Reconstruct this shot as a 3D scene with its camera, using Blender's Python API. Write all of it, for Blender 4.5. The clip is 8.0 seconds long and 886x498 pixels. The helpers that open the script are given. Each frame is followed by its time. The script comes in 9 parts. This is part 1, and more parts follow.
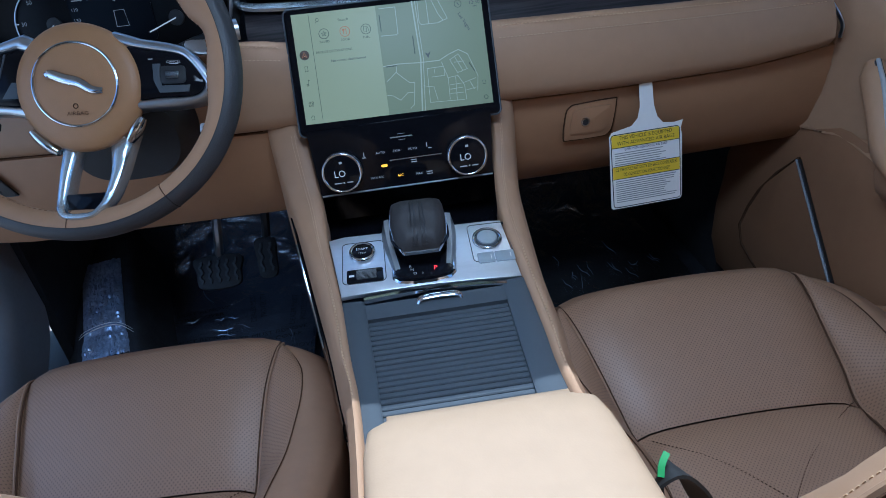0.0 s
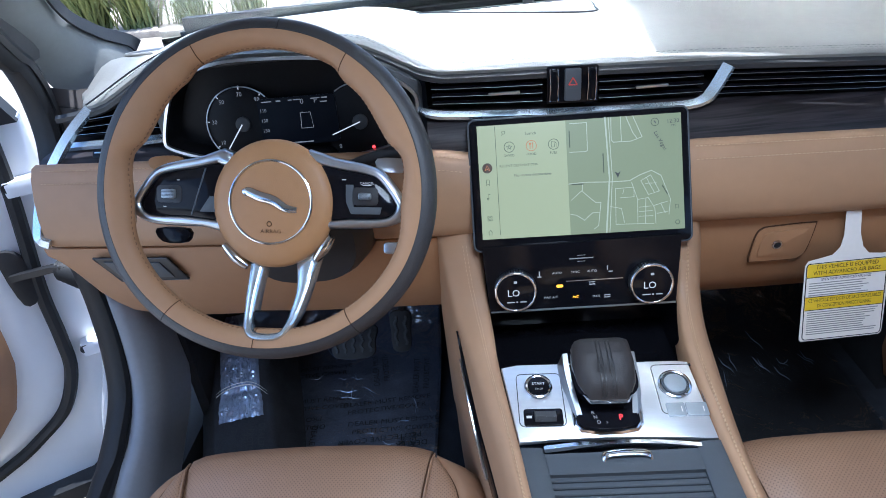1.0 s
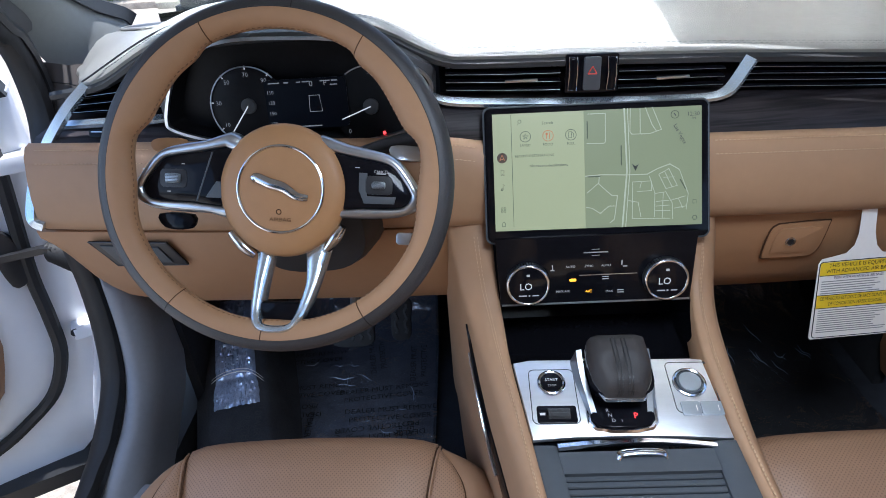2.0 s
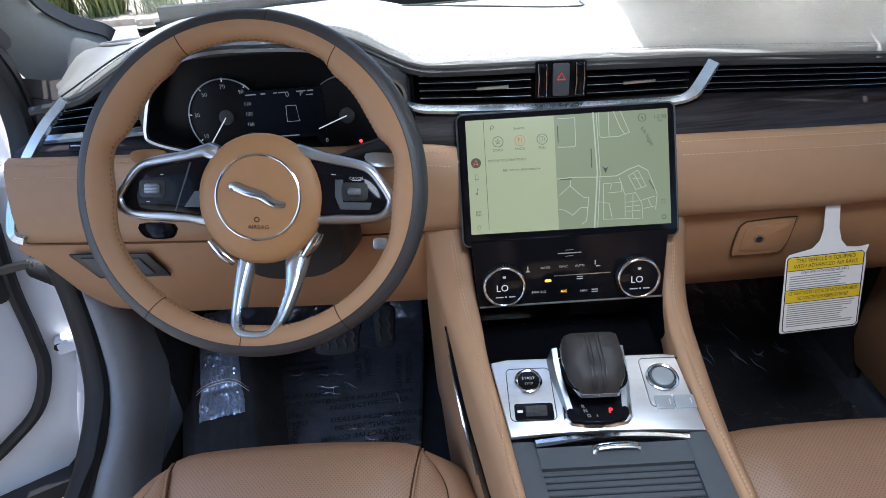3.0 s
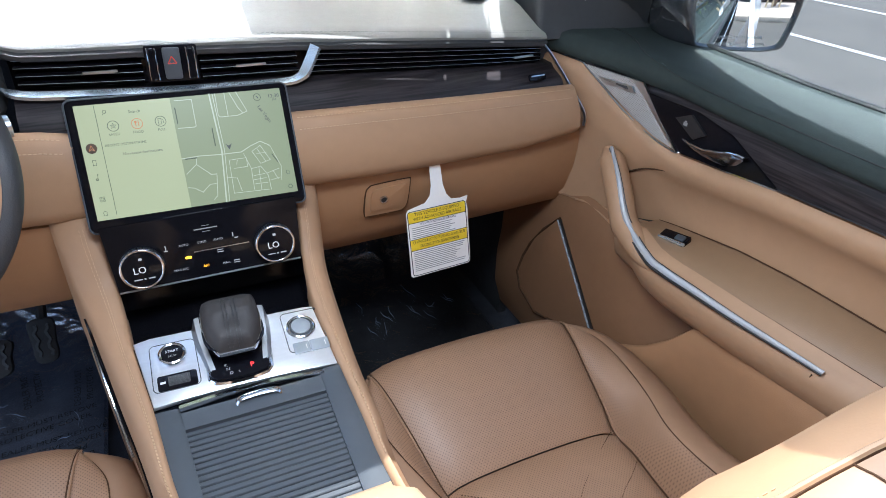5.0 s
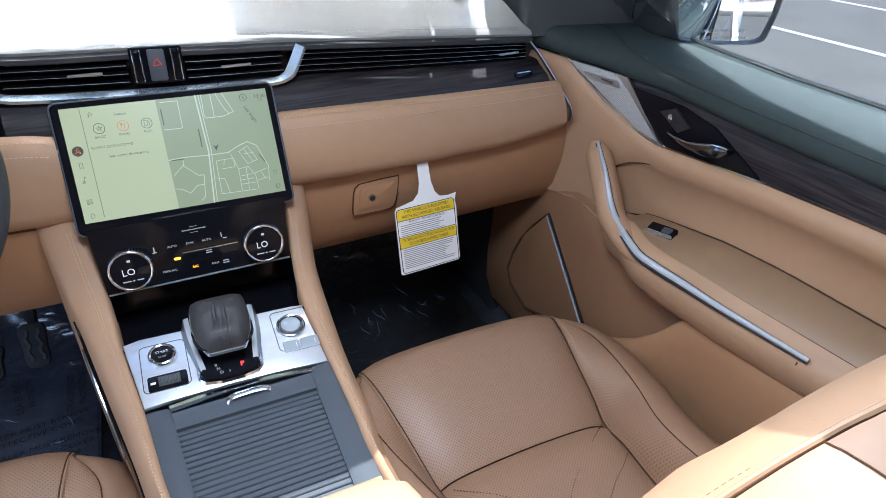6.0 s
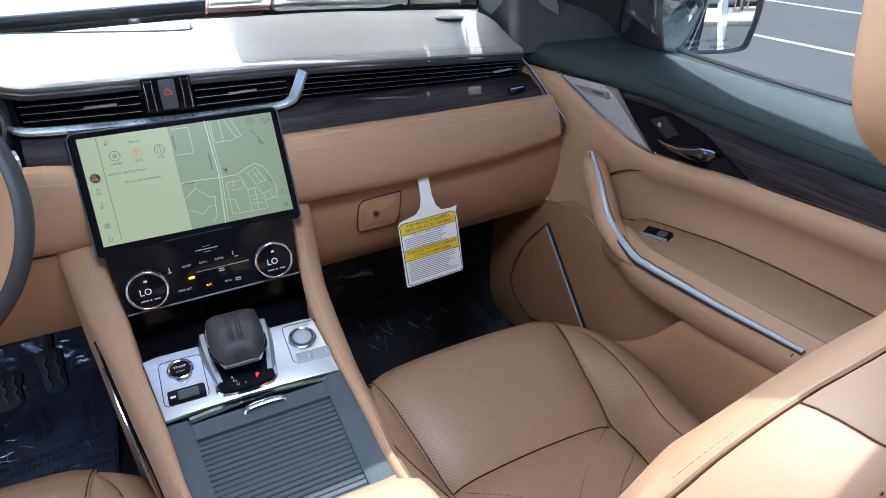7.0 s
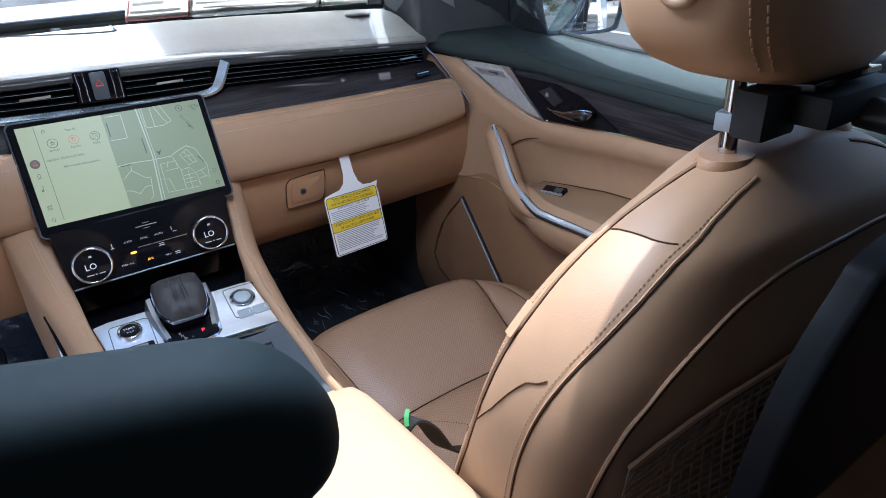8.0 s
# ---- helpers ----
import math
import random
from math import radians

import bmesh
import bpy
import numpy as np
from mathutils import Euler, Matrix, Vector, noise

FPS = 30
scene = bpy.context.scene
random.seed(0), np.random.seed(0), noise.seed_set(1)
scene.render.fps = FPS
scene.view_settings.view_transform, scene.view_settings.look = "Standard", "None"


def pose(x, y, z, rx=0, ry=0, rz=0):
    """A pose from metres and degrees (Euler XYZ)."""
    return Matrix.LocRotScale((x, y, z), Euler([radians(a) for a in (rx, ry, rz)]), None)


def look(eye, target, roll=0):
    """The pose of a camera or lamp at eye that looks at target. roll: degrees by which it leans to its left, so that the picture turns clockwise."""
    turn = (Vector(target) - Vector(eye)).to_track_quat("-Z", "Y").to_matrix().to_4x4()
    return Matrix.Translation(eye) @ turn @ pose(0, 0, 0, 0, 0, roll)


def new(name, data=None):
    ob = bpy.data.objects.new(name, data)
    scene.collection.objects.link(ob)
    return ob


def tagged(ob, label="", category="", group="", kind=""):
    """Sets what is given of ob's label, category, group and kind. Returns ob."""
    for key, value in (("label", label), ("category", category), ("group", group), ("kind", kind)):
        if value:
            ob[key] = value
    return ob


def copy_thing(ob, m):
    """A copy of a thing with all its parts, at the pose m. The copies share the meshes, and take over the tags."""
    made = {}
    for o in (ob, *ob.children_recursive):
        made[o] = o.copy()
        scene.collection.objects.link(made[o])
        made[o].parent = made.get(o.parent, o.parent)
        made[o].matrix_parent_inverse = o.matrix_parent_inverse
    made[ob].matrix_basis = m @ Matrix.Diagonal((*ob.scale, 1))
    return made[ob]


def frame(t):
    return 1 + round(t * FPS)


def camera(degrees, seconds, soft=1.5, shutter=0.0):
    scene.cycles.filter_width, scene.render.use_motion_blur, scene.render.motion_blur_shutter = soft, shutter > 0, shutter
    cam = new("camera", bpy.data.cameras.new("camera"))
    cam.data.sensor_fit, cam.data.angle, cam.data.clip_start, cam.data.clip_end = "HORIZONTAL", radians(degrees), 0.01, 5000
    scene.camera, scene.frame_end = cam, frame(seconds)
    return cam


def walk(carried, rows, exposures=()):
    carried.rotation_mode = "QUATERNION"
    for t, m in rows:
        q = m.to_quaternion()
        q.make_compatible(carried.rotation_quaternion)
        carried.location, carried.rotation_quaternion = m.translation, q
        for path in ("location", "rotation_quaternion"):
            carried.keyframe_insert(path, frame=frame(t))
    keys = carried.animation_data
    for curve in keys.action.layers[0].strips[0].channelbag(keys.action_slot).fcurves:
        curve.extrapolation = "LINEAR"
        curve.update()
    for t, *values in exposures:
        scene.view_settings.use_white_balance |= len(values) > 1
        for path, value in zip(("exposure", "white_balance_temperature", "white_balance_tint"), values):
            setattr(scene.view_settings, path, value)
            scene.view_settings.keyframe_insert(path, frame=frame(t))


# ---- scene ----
cam = camera(71.2, 8.0, soft=0.4)
PATH = [
    (0, (-0.003, -0.786, 1.201), (0.086, 0.923, 0.167), -6.7),
    (0.5, (-0.055, -0.721, 1.263), (-0.115, 1.033, 0.305), -6.8),
    (1, (-0.115, -0.669, 1.321), (-0.264, 1.06, 0.327), -6.3),
    (1.5, (-0.15, -0.646, 1.323), (-0.263, 1.054, 0.275), -4.7),
    (3, (-0.134, -0.665, 1.323), (-0.2, 1.054, 0.303), -5.1),
    (3.5, (-0.113, -0.699, 1.333), (0.007, 1.032, 0.339), -3.5),
    (4, (-0.074, -0.747, 1.337), (0.339, 0.94, 0.344), -1.3),
    (4.5, (-0.038, -0.77, 1.326), (0.588, 0.834, 0.31), 0.4),
    (5, (-0.017, -0.776, 1.318), (0.71, 0.77, 0.279), 1.5),
    (6.5, (-0.011, -0.797, 1.316), (0.731, 0.75, 0.288), 0.2),
    (7, (-0.027, -0.819, 1.32), (0.721, 0.756, 0.339), -1.7),
    (7.5, (-0.038, -0.874, 1.317), (0.821, 0.658, 0.36), -1.7),
    (8, (-0.076, -0.959, 1.291), (0.862, 0.539, 0.354), -3.2),
]
walk(cam, [(t, look(eye, target, roll)) for t, eye, target, roll in PATH], [(0, 0.66, 4700, 7), (0.5, 1.60, 5000, 11), (1, 1.46, 5350, 11), (1.5, 1.30, 5600, 12), (3, 1.24, 5850, 12), (3.5, 1.28, 5850, 12), (4.5, 1.36, 5800, 12), (5, 1.62, 5800, 12), (6.5, 1.6, 5550, 13), (7, 1.38, 5550, 13), (7.5, 1.24, 5450, 13), (8, 1.32, 5400, 13)])

# ---- light ----
SUN_EL, SUN_AZ = 82.0, 30.0          # midday sun almost overhead, a little ahead and to the right of the car
world = bpy.data.worlds.new("world")
scene.world = world
world.use_nodes = True
_n = world.node_tree.nodes
_sky = _n.new("ShaderNodeTexSky")
_sky.sky_type, _sky.sun_disc = "NISHITA", False
_sky.sun_elevation, _sky.sun_rotation = radians(SUN_EL), radians(90 - SUN_AZ)
_bg = _n["Background"]
_bg.inputs["Strength"].default_value = 0.15
world.node_tree.links.new(_sky.outputs[0], _bg.inputs[0])
_sd = bpy.data.lights.new("sun", "SUN")
_sd.energy, _sd.angle, _sd.color = 3.6, radians(0.55), (1.0, 0.96, 0.91)
_so = new("sun", _sd)
_to = Vector((math.cos(radians(SUN_AZ)) * math.cos(radians(SUN_EL)), math.sin(radians(SUN_AZ)) * math.cos(radians(SUN_EL)), math.sin(radians(SUN_EL))))
_so.matrix_world = look(_to * 30, (0, 0, 0))


def fill_light(name, where, to, w, h, watts):
    """An added area lamp at one opening that fills the cabin beside the sky."""
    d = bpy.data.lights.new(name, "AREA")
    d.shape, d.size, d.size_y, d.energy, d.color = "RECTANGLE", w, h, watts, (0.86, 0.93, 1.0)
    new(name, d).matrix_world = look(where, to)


# added fill lamps that brighten the cabin; the sky itself is the world
fill_light("fill_at_roof", (-0.02, -0.43, 1.55), (-0.02, -0.36, 0.5), 0.40, 0.28, 4.9)
fill_light("fill_at_door", (-0.80, -0.36, 1.00), (0.3, -0.22, 0.85), 0.42, 0.75, 0.5)

# ---- materials ----
def material(name, color, rough=0.5, metal=0.0, var=0.0, var_scale=6.0, bump=0.0, bump_scale=300.0, coat=0.0, spec=0.5, kind="noise", stretch=(1, 1, 1), rough_var=0.0):
    """Principled material with colour variation at two scales, fine relief and uneven gloss."""
    m = bpy.data.materials.new(name)
    m.use_nodes = True
    nt, b = m.node_tree, m.node_tree.nodes["Principled BSDF"]
    b.inputs["Base Color"].default_value = (*color, 1)
    b.inputs["Roughness"].default_value = rough
    b.inputs["Metallic"].default_value = metal
    b.inputs["Coat Weight"].default_value = coat
    b.inputs["Specular IOR Level"].default_value = spec
    tc = nt.nodes.new("ShaderNodeTexCoord")
    mp = nt.nodes.new("ShaderNodeMapping")
    mp.inputs["Scale"].default_value = stretch
    nt.links.new(tc.outputs["Object"], mp.inputs[0])
    if var:
        big, small = nt.nodes.new("ShaderNodeTexNoise"), nt.nodes.new("ShaderNodeTexNoise")
        big.inputs["Scale"].default_value, small.inputs["Scale"].default_value = var_scale, var_scale * 14
        big.inputs["Detail"].default_value, small.inputs["Detail"].default_value = 4, 3
        mix, mr = nt.nodes.new("ShaderNodeMath"), nt.nodes.new("ShaderNodeMapRange")
        mix.operation = "ADD"
        mr.inputs["From Min"].default_value, mr.inputs["From Max"].default_value = 0.6, 1.4
        mr.inputs["To Min"].default_value, mr.inputs["To Max"].default_value = 1 - var, 1 + var
        hsv = nt.nodes.new("ShaderNodeHueSaturation")
        hsv.inputs["Color"].default_value = (*color, 1)
        for n in (big, small):
            nt.links.new(mp.outputs[0], n.inputs["Vector"])
        nt.links.new(big.outputs[0], mix.inputs[0])
        nt.links.new(small.outputs[0], mix.inputs[1])
        nt.links.new(mix.outputs[0], mr.inputs[0])
        nt.links.new(mr.outputs[0], hsv.inputs["Value"])
        nt.links.new(hsv.outputs[0], b.inputs["Base Color"])
        if rough_var:
            rr = nt.nodes.new("ShaderNodeMapRange")
            rr.inputs["From Min"].default_value, rr.inputs["From Max"].default_value = 0.3, 0.7
            rr.inputs["To Min"].default_value, rr.inputs["To Max"].default_value = rough - rough_var, rough + rough_var
            nt.links.new(big.outputs[0], rr.inputs[0])
            nt.links.new(rr.outputs[0], b.inputs["Roughness"])
    if bump:
        t = nt.nodes.new("ShaderNodeTexVoronoi" if kind == "grain" else "ShaderNodeTexNoise")
        t.inputs["Scale"].default_value = bump_scale
        bp = nt.nodes.new("ShaderNodeBump")
        bp.inputs["Strength"].default_value, bp.inputs["Distance"].default_value = bump, 0.0006
        nt.links.new(mp.outputs[0], t.inputs["Vector"])
        nt.links.new(t.outputs[0], bp.inputs["Height"])
        nt.links.new(bp.outputs[0], b.inputs["Normal"])
    return m


def perforated(name, color, rough, pitch=0.0036, axes=(0, 1), hole_tint=0.55):
    """Leather with rows of fine punched holes."""
    m = material(name, color, rough, var=0.06, var_scale=5, bump=0.25, bump_scale=420, kind="grain", rough_var=0.06)
    nt, b = m.node_tree, m.node_tree.nodes["Principled BSDF"]
    tc = nt.nodes.new("ShaderNodeTexCoord")
    sep = nt.nodes.new("ShaderNodeSeparateXYZ")
    nt.links.new(tc.outputs["Object"], sep.inputs[0])

    def math_node(op, a, c):
        n = nt.nodes.new("ShaderNodeMath")
        n.operation = op
        for i, v in enumerate((a, c)):
            if isinstance(v, (int, float)):
                n.inputs[i].default_value = v
            elif v is not None:
                nt.links.new(v, n.inputs[i])
        return n.outputs[0]
    k = 2 * math.pi / pitch * 0.7071
    u = math_node("MULTIPLY", math_node("ADD", sep.outputs[axes[0]], sep.outputs[axes[1]]), k)
    v = math_node("MULTIPLY", math_node("SUBTRACT", sep.outputs[axes[0]], sep.outputs[axes[1]]), k)
    dots = math_node("ADD", math_node("COSINE", u, None), math_node("COSINE", v, None))
    hole = nt.nodes.new("ShaderNodeMapRange")
    hole.inputs["From Min"].default_value, hole.inputs["From Max"].default_value = 0.9, 1.5
    nt.links.new(dots, hole.inputs[0])
    mix = nt.nodes.new("ShaderNodeMix")
    mix.data_type = "RGBA"
    mix.inputs["B"].default_value = (color[0] * hole_tint * 1.06, color[1] * hole_tint, color[2] * hole_tint * 0.97, 1)
    old = b.inputs["Base Color"].links[0].from_socket
    nt.links.new(hole.outputs[0], mix.inputs["Factor"])
    nt.links.new(old, mix.inputs["A"])
    nt.links.new(mix.outputs["Result"], b.inputs["Base Color"])
    return m


def wood(name, dark, light):
    m = material(name, dark, 0.46, bump=0.0, spec=0.3)
    nt, b = m.node_tree, m.node_tree.nodes["Principled BSDF"]
    tc, mp = nt.nodes.new("ShaderNodeTexCoord"), nt.nodes.new("ShaderNodeMapping")
    mp.inputs["Scale"].default_value = (2.2, 2.2, 60)
    ns = nt.nodes.new("ShaderNodeTexNoise")
    ns.inputs["Scale"].default_value, ns.inputs["Detail"].default_value, ns.inputs["Distortion"].default_value = 4, 6, 0.6
    ramp = nt.nodes.new("ShaderNodeValToRGB")
    ramp.color_ramp.elements[0].position, ramp.color_ramp.elements[0].color = 0.38, (*dark, 1)
    ramp.color_ramp.elements[1].position, ramp.color_ramp.elements[1].color = 0.68, (*light, 1)
    bp = nt.nodes.new("ShaderNodeBump")
    bp.inputs["Strength"].default_value, bp.inputs["Distance"].default_value = 0.35, 0.0006
    nt.links.new(tc.outputs["Object"], mp.inputs[0])
    nt.links.new(mp.outputs[0], ns.inputs["Vector"])
    nt.links.new(ns.outputs[0], ramp.inputs[0])
    nt.links.new(ramp.outputs[0], b.inputs["Base Color"])
    nt.links.new(ns.outputs[0], bp.inputs["Height"])
    nt.links.new(bp.outputs[0], b.inputs["Normal"])
    return m


def glowing(name, color, strength):
    m = bpy.data.materials.new(name)
    m.use_nodes = True
    b = m.node_tree.nodes["Principled BSDF"]
    b.inputs["Base Color"].default_value = (*[c * 0.2 for c in color], 1)
    b.inputs["Emission Color"].default_value = (*color, 1)
    b.inputs["Emission Strength"].default_value = strength
    b.inputs["Roughness"].default_value = 0.3
    b.inputs["Specular IOR Level"].default_value = 0.12
    return m


def glass(name, tint=(1, 1, 1), rough=0.0):
    m = bpy.data.materials.new(name)
    m.use_nodes = True
    b = m.node_tree.nodes["Principled BSDF"]
    b.inputs["Base Color"].default_value = (*tint, 1)
    b.inputs["Roughness"].default_value = rough
    b.inputs["Transmission Weight"].default_value = 1.0
    b.inputs["IOR"].default_value = 1.45
    return m


def film(name):
    """Thin clear polythene: mostly see-through, with a sharp gloss on its creases."""
    m = bpy.data.materials.new(name)
    m.use_nodes = True
    nt = m.node_tree
    nt.nodes.remove(nt.nodes["Principled BSDF"])
    clear, shine, mix = nt.nodes.new("ShaderNodeBsdfTransparent"), nt.nodes.new("ShaderNodeBsdfGlossy"), nt.nodes.new("ShaderNodeMixShader")
    mix.inputs[0].default_value = 0.18
    shine.inputs["Roughness"].default_value = 0.16
    tc, ns, bp = nt.nodes.new("ShaderNodeTexCoord"), nt.nodes.new("ShaderNodeTexNoise"), nt.nodes.new("ShaderNodeBump")
    ns.inputs["Scale"].default_value, ns.inputs["Detail"].default_value, ns.inputs["Distortion"].default_value = 20, 3, 0.9
    bp.inputs["Strength"].default_value, bp.inputs["Distance"].default_value = 1.0, 0.012
    nt.links.new(tc.outputs["Object"], ns.inputs["Vector"])
    nt.links.new(ns.outputs[0], bp.inputs["Height"])
    nt.links.new(bp.outputs[0], shine.inputs["Normal"])
    nt.links.new(clear.outputs[0], mix.inputs[1])
    nt.links.new(shine.outputs[0], mix.inputs[2])
    nt.links.new(mix.outputs[0], nt.nodes["Material Output"].inputs[0])
    return m


TAN = (0.362, 0.213, 0.117)
SEAT = (0.295, 0.170, 0.098)
m_tan = material("tan_leather", TAN, 0.56, var=0.05, var_scale=4, bump=0.09, bump_scale=520, kind="grain", rough_var=0.05)
m_tan_low = material("tan_moulded_panel", (0.345, 0.184, 0.090), 0.5, var=0.05, var_scale=4, bump=0.18, bump_scale=700, kind="grain")
# tan leather with the sun's washed-out paleness put into its colour
m_lid = material("sunlit_lid_leather", (0.385, 0.262, 0.160), 0.5, var=0.05, var_scale=4, bump=0.09, bump_scale=520, kind="grain", rough_var=0.05)
m_armtop = material("olive_tan_armrest_top", (0.250, 0.152, 0.082), 0.5, var=0.05, var_scale=4, bump=0.2, bump_scale=600, kind="grain")
m_seat = material("seat_leather", SEAT, 0.45, var=0.07, var_scale=5, bump=0.14, bump_scale=430, kind="grain", rough_var=0.06)
m_perf = perforated("perforated_seat_leather", SEAT, 0.47)
m_wheel = material("tan_wheel_leather", (0.335, 0.185, 0.092), 0.55, var=0.05, var_scale=6, bump=0.12, bump_scale=620, kind="grain", rough_var=0.05)
m_cover = material("tan_airbag_cover", (0.36, 0.185, 0.075), 0.5, var=0.05, var_scale=6, bump=0.15, bump_scale=800, kind="grain")
# moulded tan darkened in its colour for the shade low on the door
m_card_low = material("shaded_tan_lower_panel", (0.245, 0.126, 0.062), 0.5, var=0.06, var_scale=4, bump=0.18, bump_scale=700, kind="grain")
m_cap = material("taupe_end_cap", (0.075, 0.065, 0.06), 0.6, var=0.06, var_scale=8, bump=0.2, bump_scale=700)
m_stitch = material("tan_thread", (0.50, 0.33, 0.19), 0.7, var=0.1, var_scale=60)
m_rimthread = material("brown_rim_thread", (0.19, 0.10, 0.05), 0.7, var=0.2, var_scale=60)
# thread colour, also used for dark tubes that paint shade beside seams
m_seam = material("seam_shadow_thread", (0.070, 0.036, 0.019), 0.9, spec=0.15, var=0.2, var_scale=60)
# dark leather lightened in its colour to carry the windscreen's glare
m_dashtop = material("glare_paled_dash_leather", (0.215, 0.215, 0.20), 0.40, var=0.08, var_scale=5, bump=0.25, bump_scale=480, kind="grain", rough_var=0.05)
m_charcoal = material("charcoal_trim", (0.03, 0.032, 0.034), 0.55, var=0.08, var_scale=8, bump=0.2, bump_scale=600)
m_pillar = material("grey_pillar_fabric", (0.16, 0.17, 0.165), 0.85, var=0.06, var_scale=8, bump=0.3, bump_scale=900)
m_black = material("black_plastic", (0.018, 0.0185, 0.02), 0.4, var=0.15, var_scale=9, bump=0.1, bump_scale=500)
m_cluster = material("matt_black_instrument", (0.007, 0.007, 0.008), 0.42, var=0.2, var_scale=12, spec=0.12)
m_gloss = material("piano_black", (0.006, 0.006, 0.008), 0.08, var=0.2, var_scale=12, spec=0.14)
m_mirrorshell = material("dark_mirror_paint", (0.02, 0.022, 0.025), 0.12, coat=1.0)
m_slate = material("slate_grey_plastic", (0.055, 0.063, 0.072), 0.5, var=0.06, var_scale=10, bump=0.15, bump_scale=800)
m_kick = material("grey_kick_panel", (0.24, 0.25, 0.27), 0.5, var=0.07, var_scale=8, bump=0.15, bump_scale=700)
m_rubber = material("black_rubber", (0.012, 0.012, 0.012), 0.65, var=0.2, var_scale=12, bump=0.3, bump_scale=300)
m_chrome = material("chrome", (0.62, 0.64, 0.67), 0.13, metal=1.0, var=0.03, var_scale=8)
m_darkchrome = material("dark_chrome", (0.20, 0.21, 0.23), 0.2, metal=1.0, var=0.04, var_scale=8)
m_satin = material("satin_silver", (0.52, 0.555, 0.59), 0.30, metal=1.0, var=0.04, var_scale=8)
m_alu = material("brushed_aluminium", (0.80, 0.83, 0.87), 0.33, metal=0.9, var=0.05, var_scale=3, bump=0.12, bump_scale=60, stretch=(3, 60, 60))
m_speaker_dark = perforated("dark_speaker_mesh", (0.045, 0.047, 0.05), 0.5, 0.003, (0, 1), 0.2)
# less metallic and bluish, so the colour stands in for reflected sky
m_strip = material("sky_tinted_strip", (0.74, 0.80, 0.86), 0.24, metal=0.6, var=0.03, var_scale=8)
# silver trim with the reflected sky's blue put into its colour
m_anod = material("sky_tinted_trim", (0.66, 0.77, 0.86), 0.26, metal=0.9, var=0.03, var_scale=8)
m_holder = material("matt_black_shell", (0.014, 0.024, 0.026), 0.7, var=0.2, var_scale=9, spec=0.2)
m_blade = material("dry_green_blades", (0.20, 0.22, 0.07), 0.7, var=0.4, var_scale=3)
m_wood = wood("open_pore_dark_wood", (0.010, 0.008, 0.009), (0.044, 0.036, 0.038))
m_rim = material("dark_wheel_leather", (0.035, 0.034, 0.036), 0.5, var=0.1, var_scale=9, bump=0.3, bump_scale=600, kind="grain")
m_shift = material("grey_shifter_leather", (0.034, 0.030, 0.029), 0.55, spec=0.3, var=0.08, var_scale=12, bump=0.3, bump_scale=700, kind="grain")
m_floor = material("dark_floor_carpet", (0.03, 0.034, 0.043), 0.95, var=0.4, var_scale=30, bump=1.0, bump_scale=900)
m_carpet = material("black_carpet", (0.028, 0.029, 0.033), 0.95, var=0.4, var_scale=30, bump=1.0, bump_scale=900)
# mat colour lightened to carry the open door's light on the driver's side
m_mat = material("door_lit_floor_mat", (0.105, 0.117, 0.15), 0.9, var=0.3, var_scale=25, bump=0.8, bump_scale=900)
m_white = material("white_car_paint", (0.83, 0.84, 0.85), 0.25, var=0.02, var_scale=3, coat=0.6)
m_paper = material("white_card", (0.78, 0.76, 0.72), 0.6, var=0.03, var_scale=12)
m_yellow = material("yellow_print", (0.78, 0.55, 0.02), 0.55, var=0.03, var_scale=12)
m_ink = material("black_ink", (0.02, 0.02, 0.02), 0.6, var=0.1, var_scale=20)
m_thread = material("grey_thread", (0.07, 0.09, 0.09), 0.7, var=0.1, var_scale=60)
m_greyink = material("grey_ink", (0.3, 0.3, 0.29), 0.6, var=0.1, var_scale=20)
# print colours paled to paint the overexposure of the windscreen sheets
m_pale_print = material("overexposed_print", (0.62, 0.62, 0.60), 0.6, var=0.05, var_scale=12)
m_pink = material("overexposed_red_print", (0.72, 0.30, 0.27), 0.55, var=0.05, var_scale=12)
m_redink = material("red_print", (0.6, 0.06, 0.04), 0.55, var=0.05, var_scale=12)
m_ivory = material("ivory_plastic", (0.6, 0.53, 0.42), 0.4, var=0.05, var_scale=20)
m_green = material("green_plastic_tag", (0.04, 0.22, 0.06), 0.5, var=0.05, var_scale=20)
m_film = film("clear_polythene")
# blue of the reflected sky is put into the clear wrap's colour
m_foil = material("sky_tinted_wrap", (0.62, 0.74, 0.98), 0.2, metal=0.6, var=0.5, var_scale=40, bump=1.0, bump_scale=60)
m_glass = glass("window_glass", (0.93, 0.97, 0.95))
m_roofglass = bpy.data.materials.new("tinted_roof_glass")
m_roofglass.use_nodes = True
_t = m_roofglass.node_tree
_t.nodes.remove(_t.nodes["Principled BSDF"])
_a, _b, _c = _t.nodes.new("ShaderNodeBsdfTransparent"), _t.nodes.new("ShaderNodeBsdfGlossy"), _t.nodes.new("ShaderNodeMixShader")
_a.inputs[0].default_value = (0.93, 0.94, 0.90, 1)
_b.inputs["Roughness"].default_value = 0.02
_c.inputs[0].default_value = 0.06
_t.links.new(_a.outputs[0], _c.inputs[1])
_t.links.new(_b.outputs[0], _c.inputs[2])
_t.links.new(_c.outputs[0], _t.nodes["Material Output"].inputs[0])
m_rear_glass = bpy.data.materials.new("dimming_rear_glass")
m_rear_glass.use_nodes = True
_t = m_rear_glass.node_tree
_t.nodes.remove(_t.nodes["Principled BSDF"])
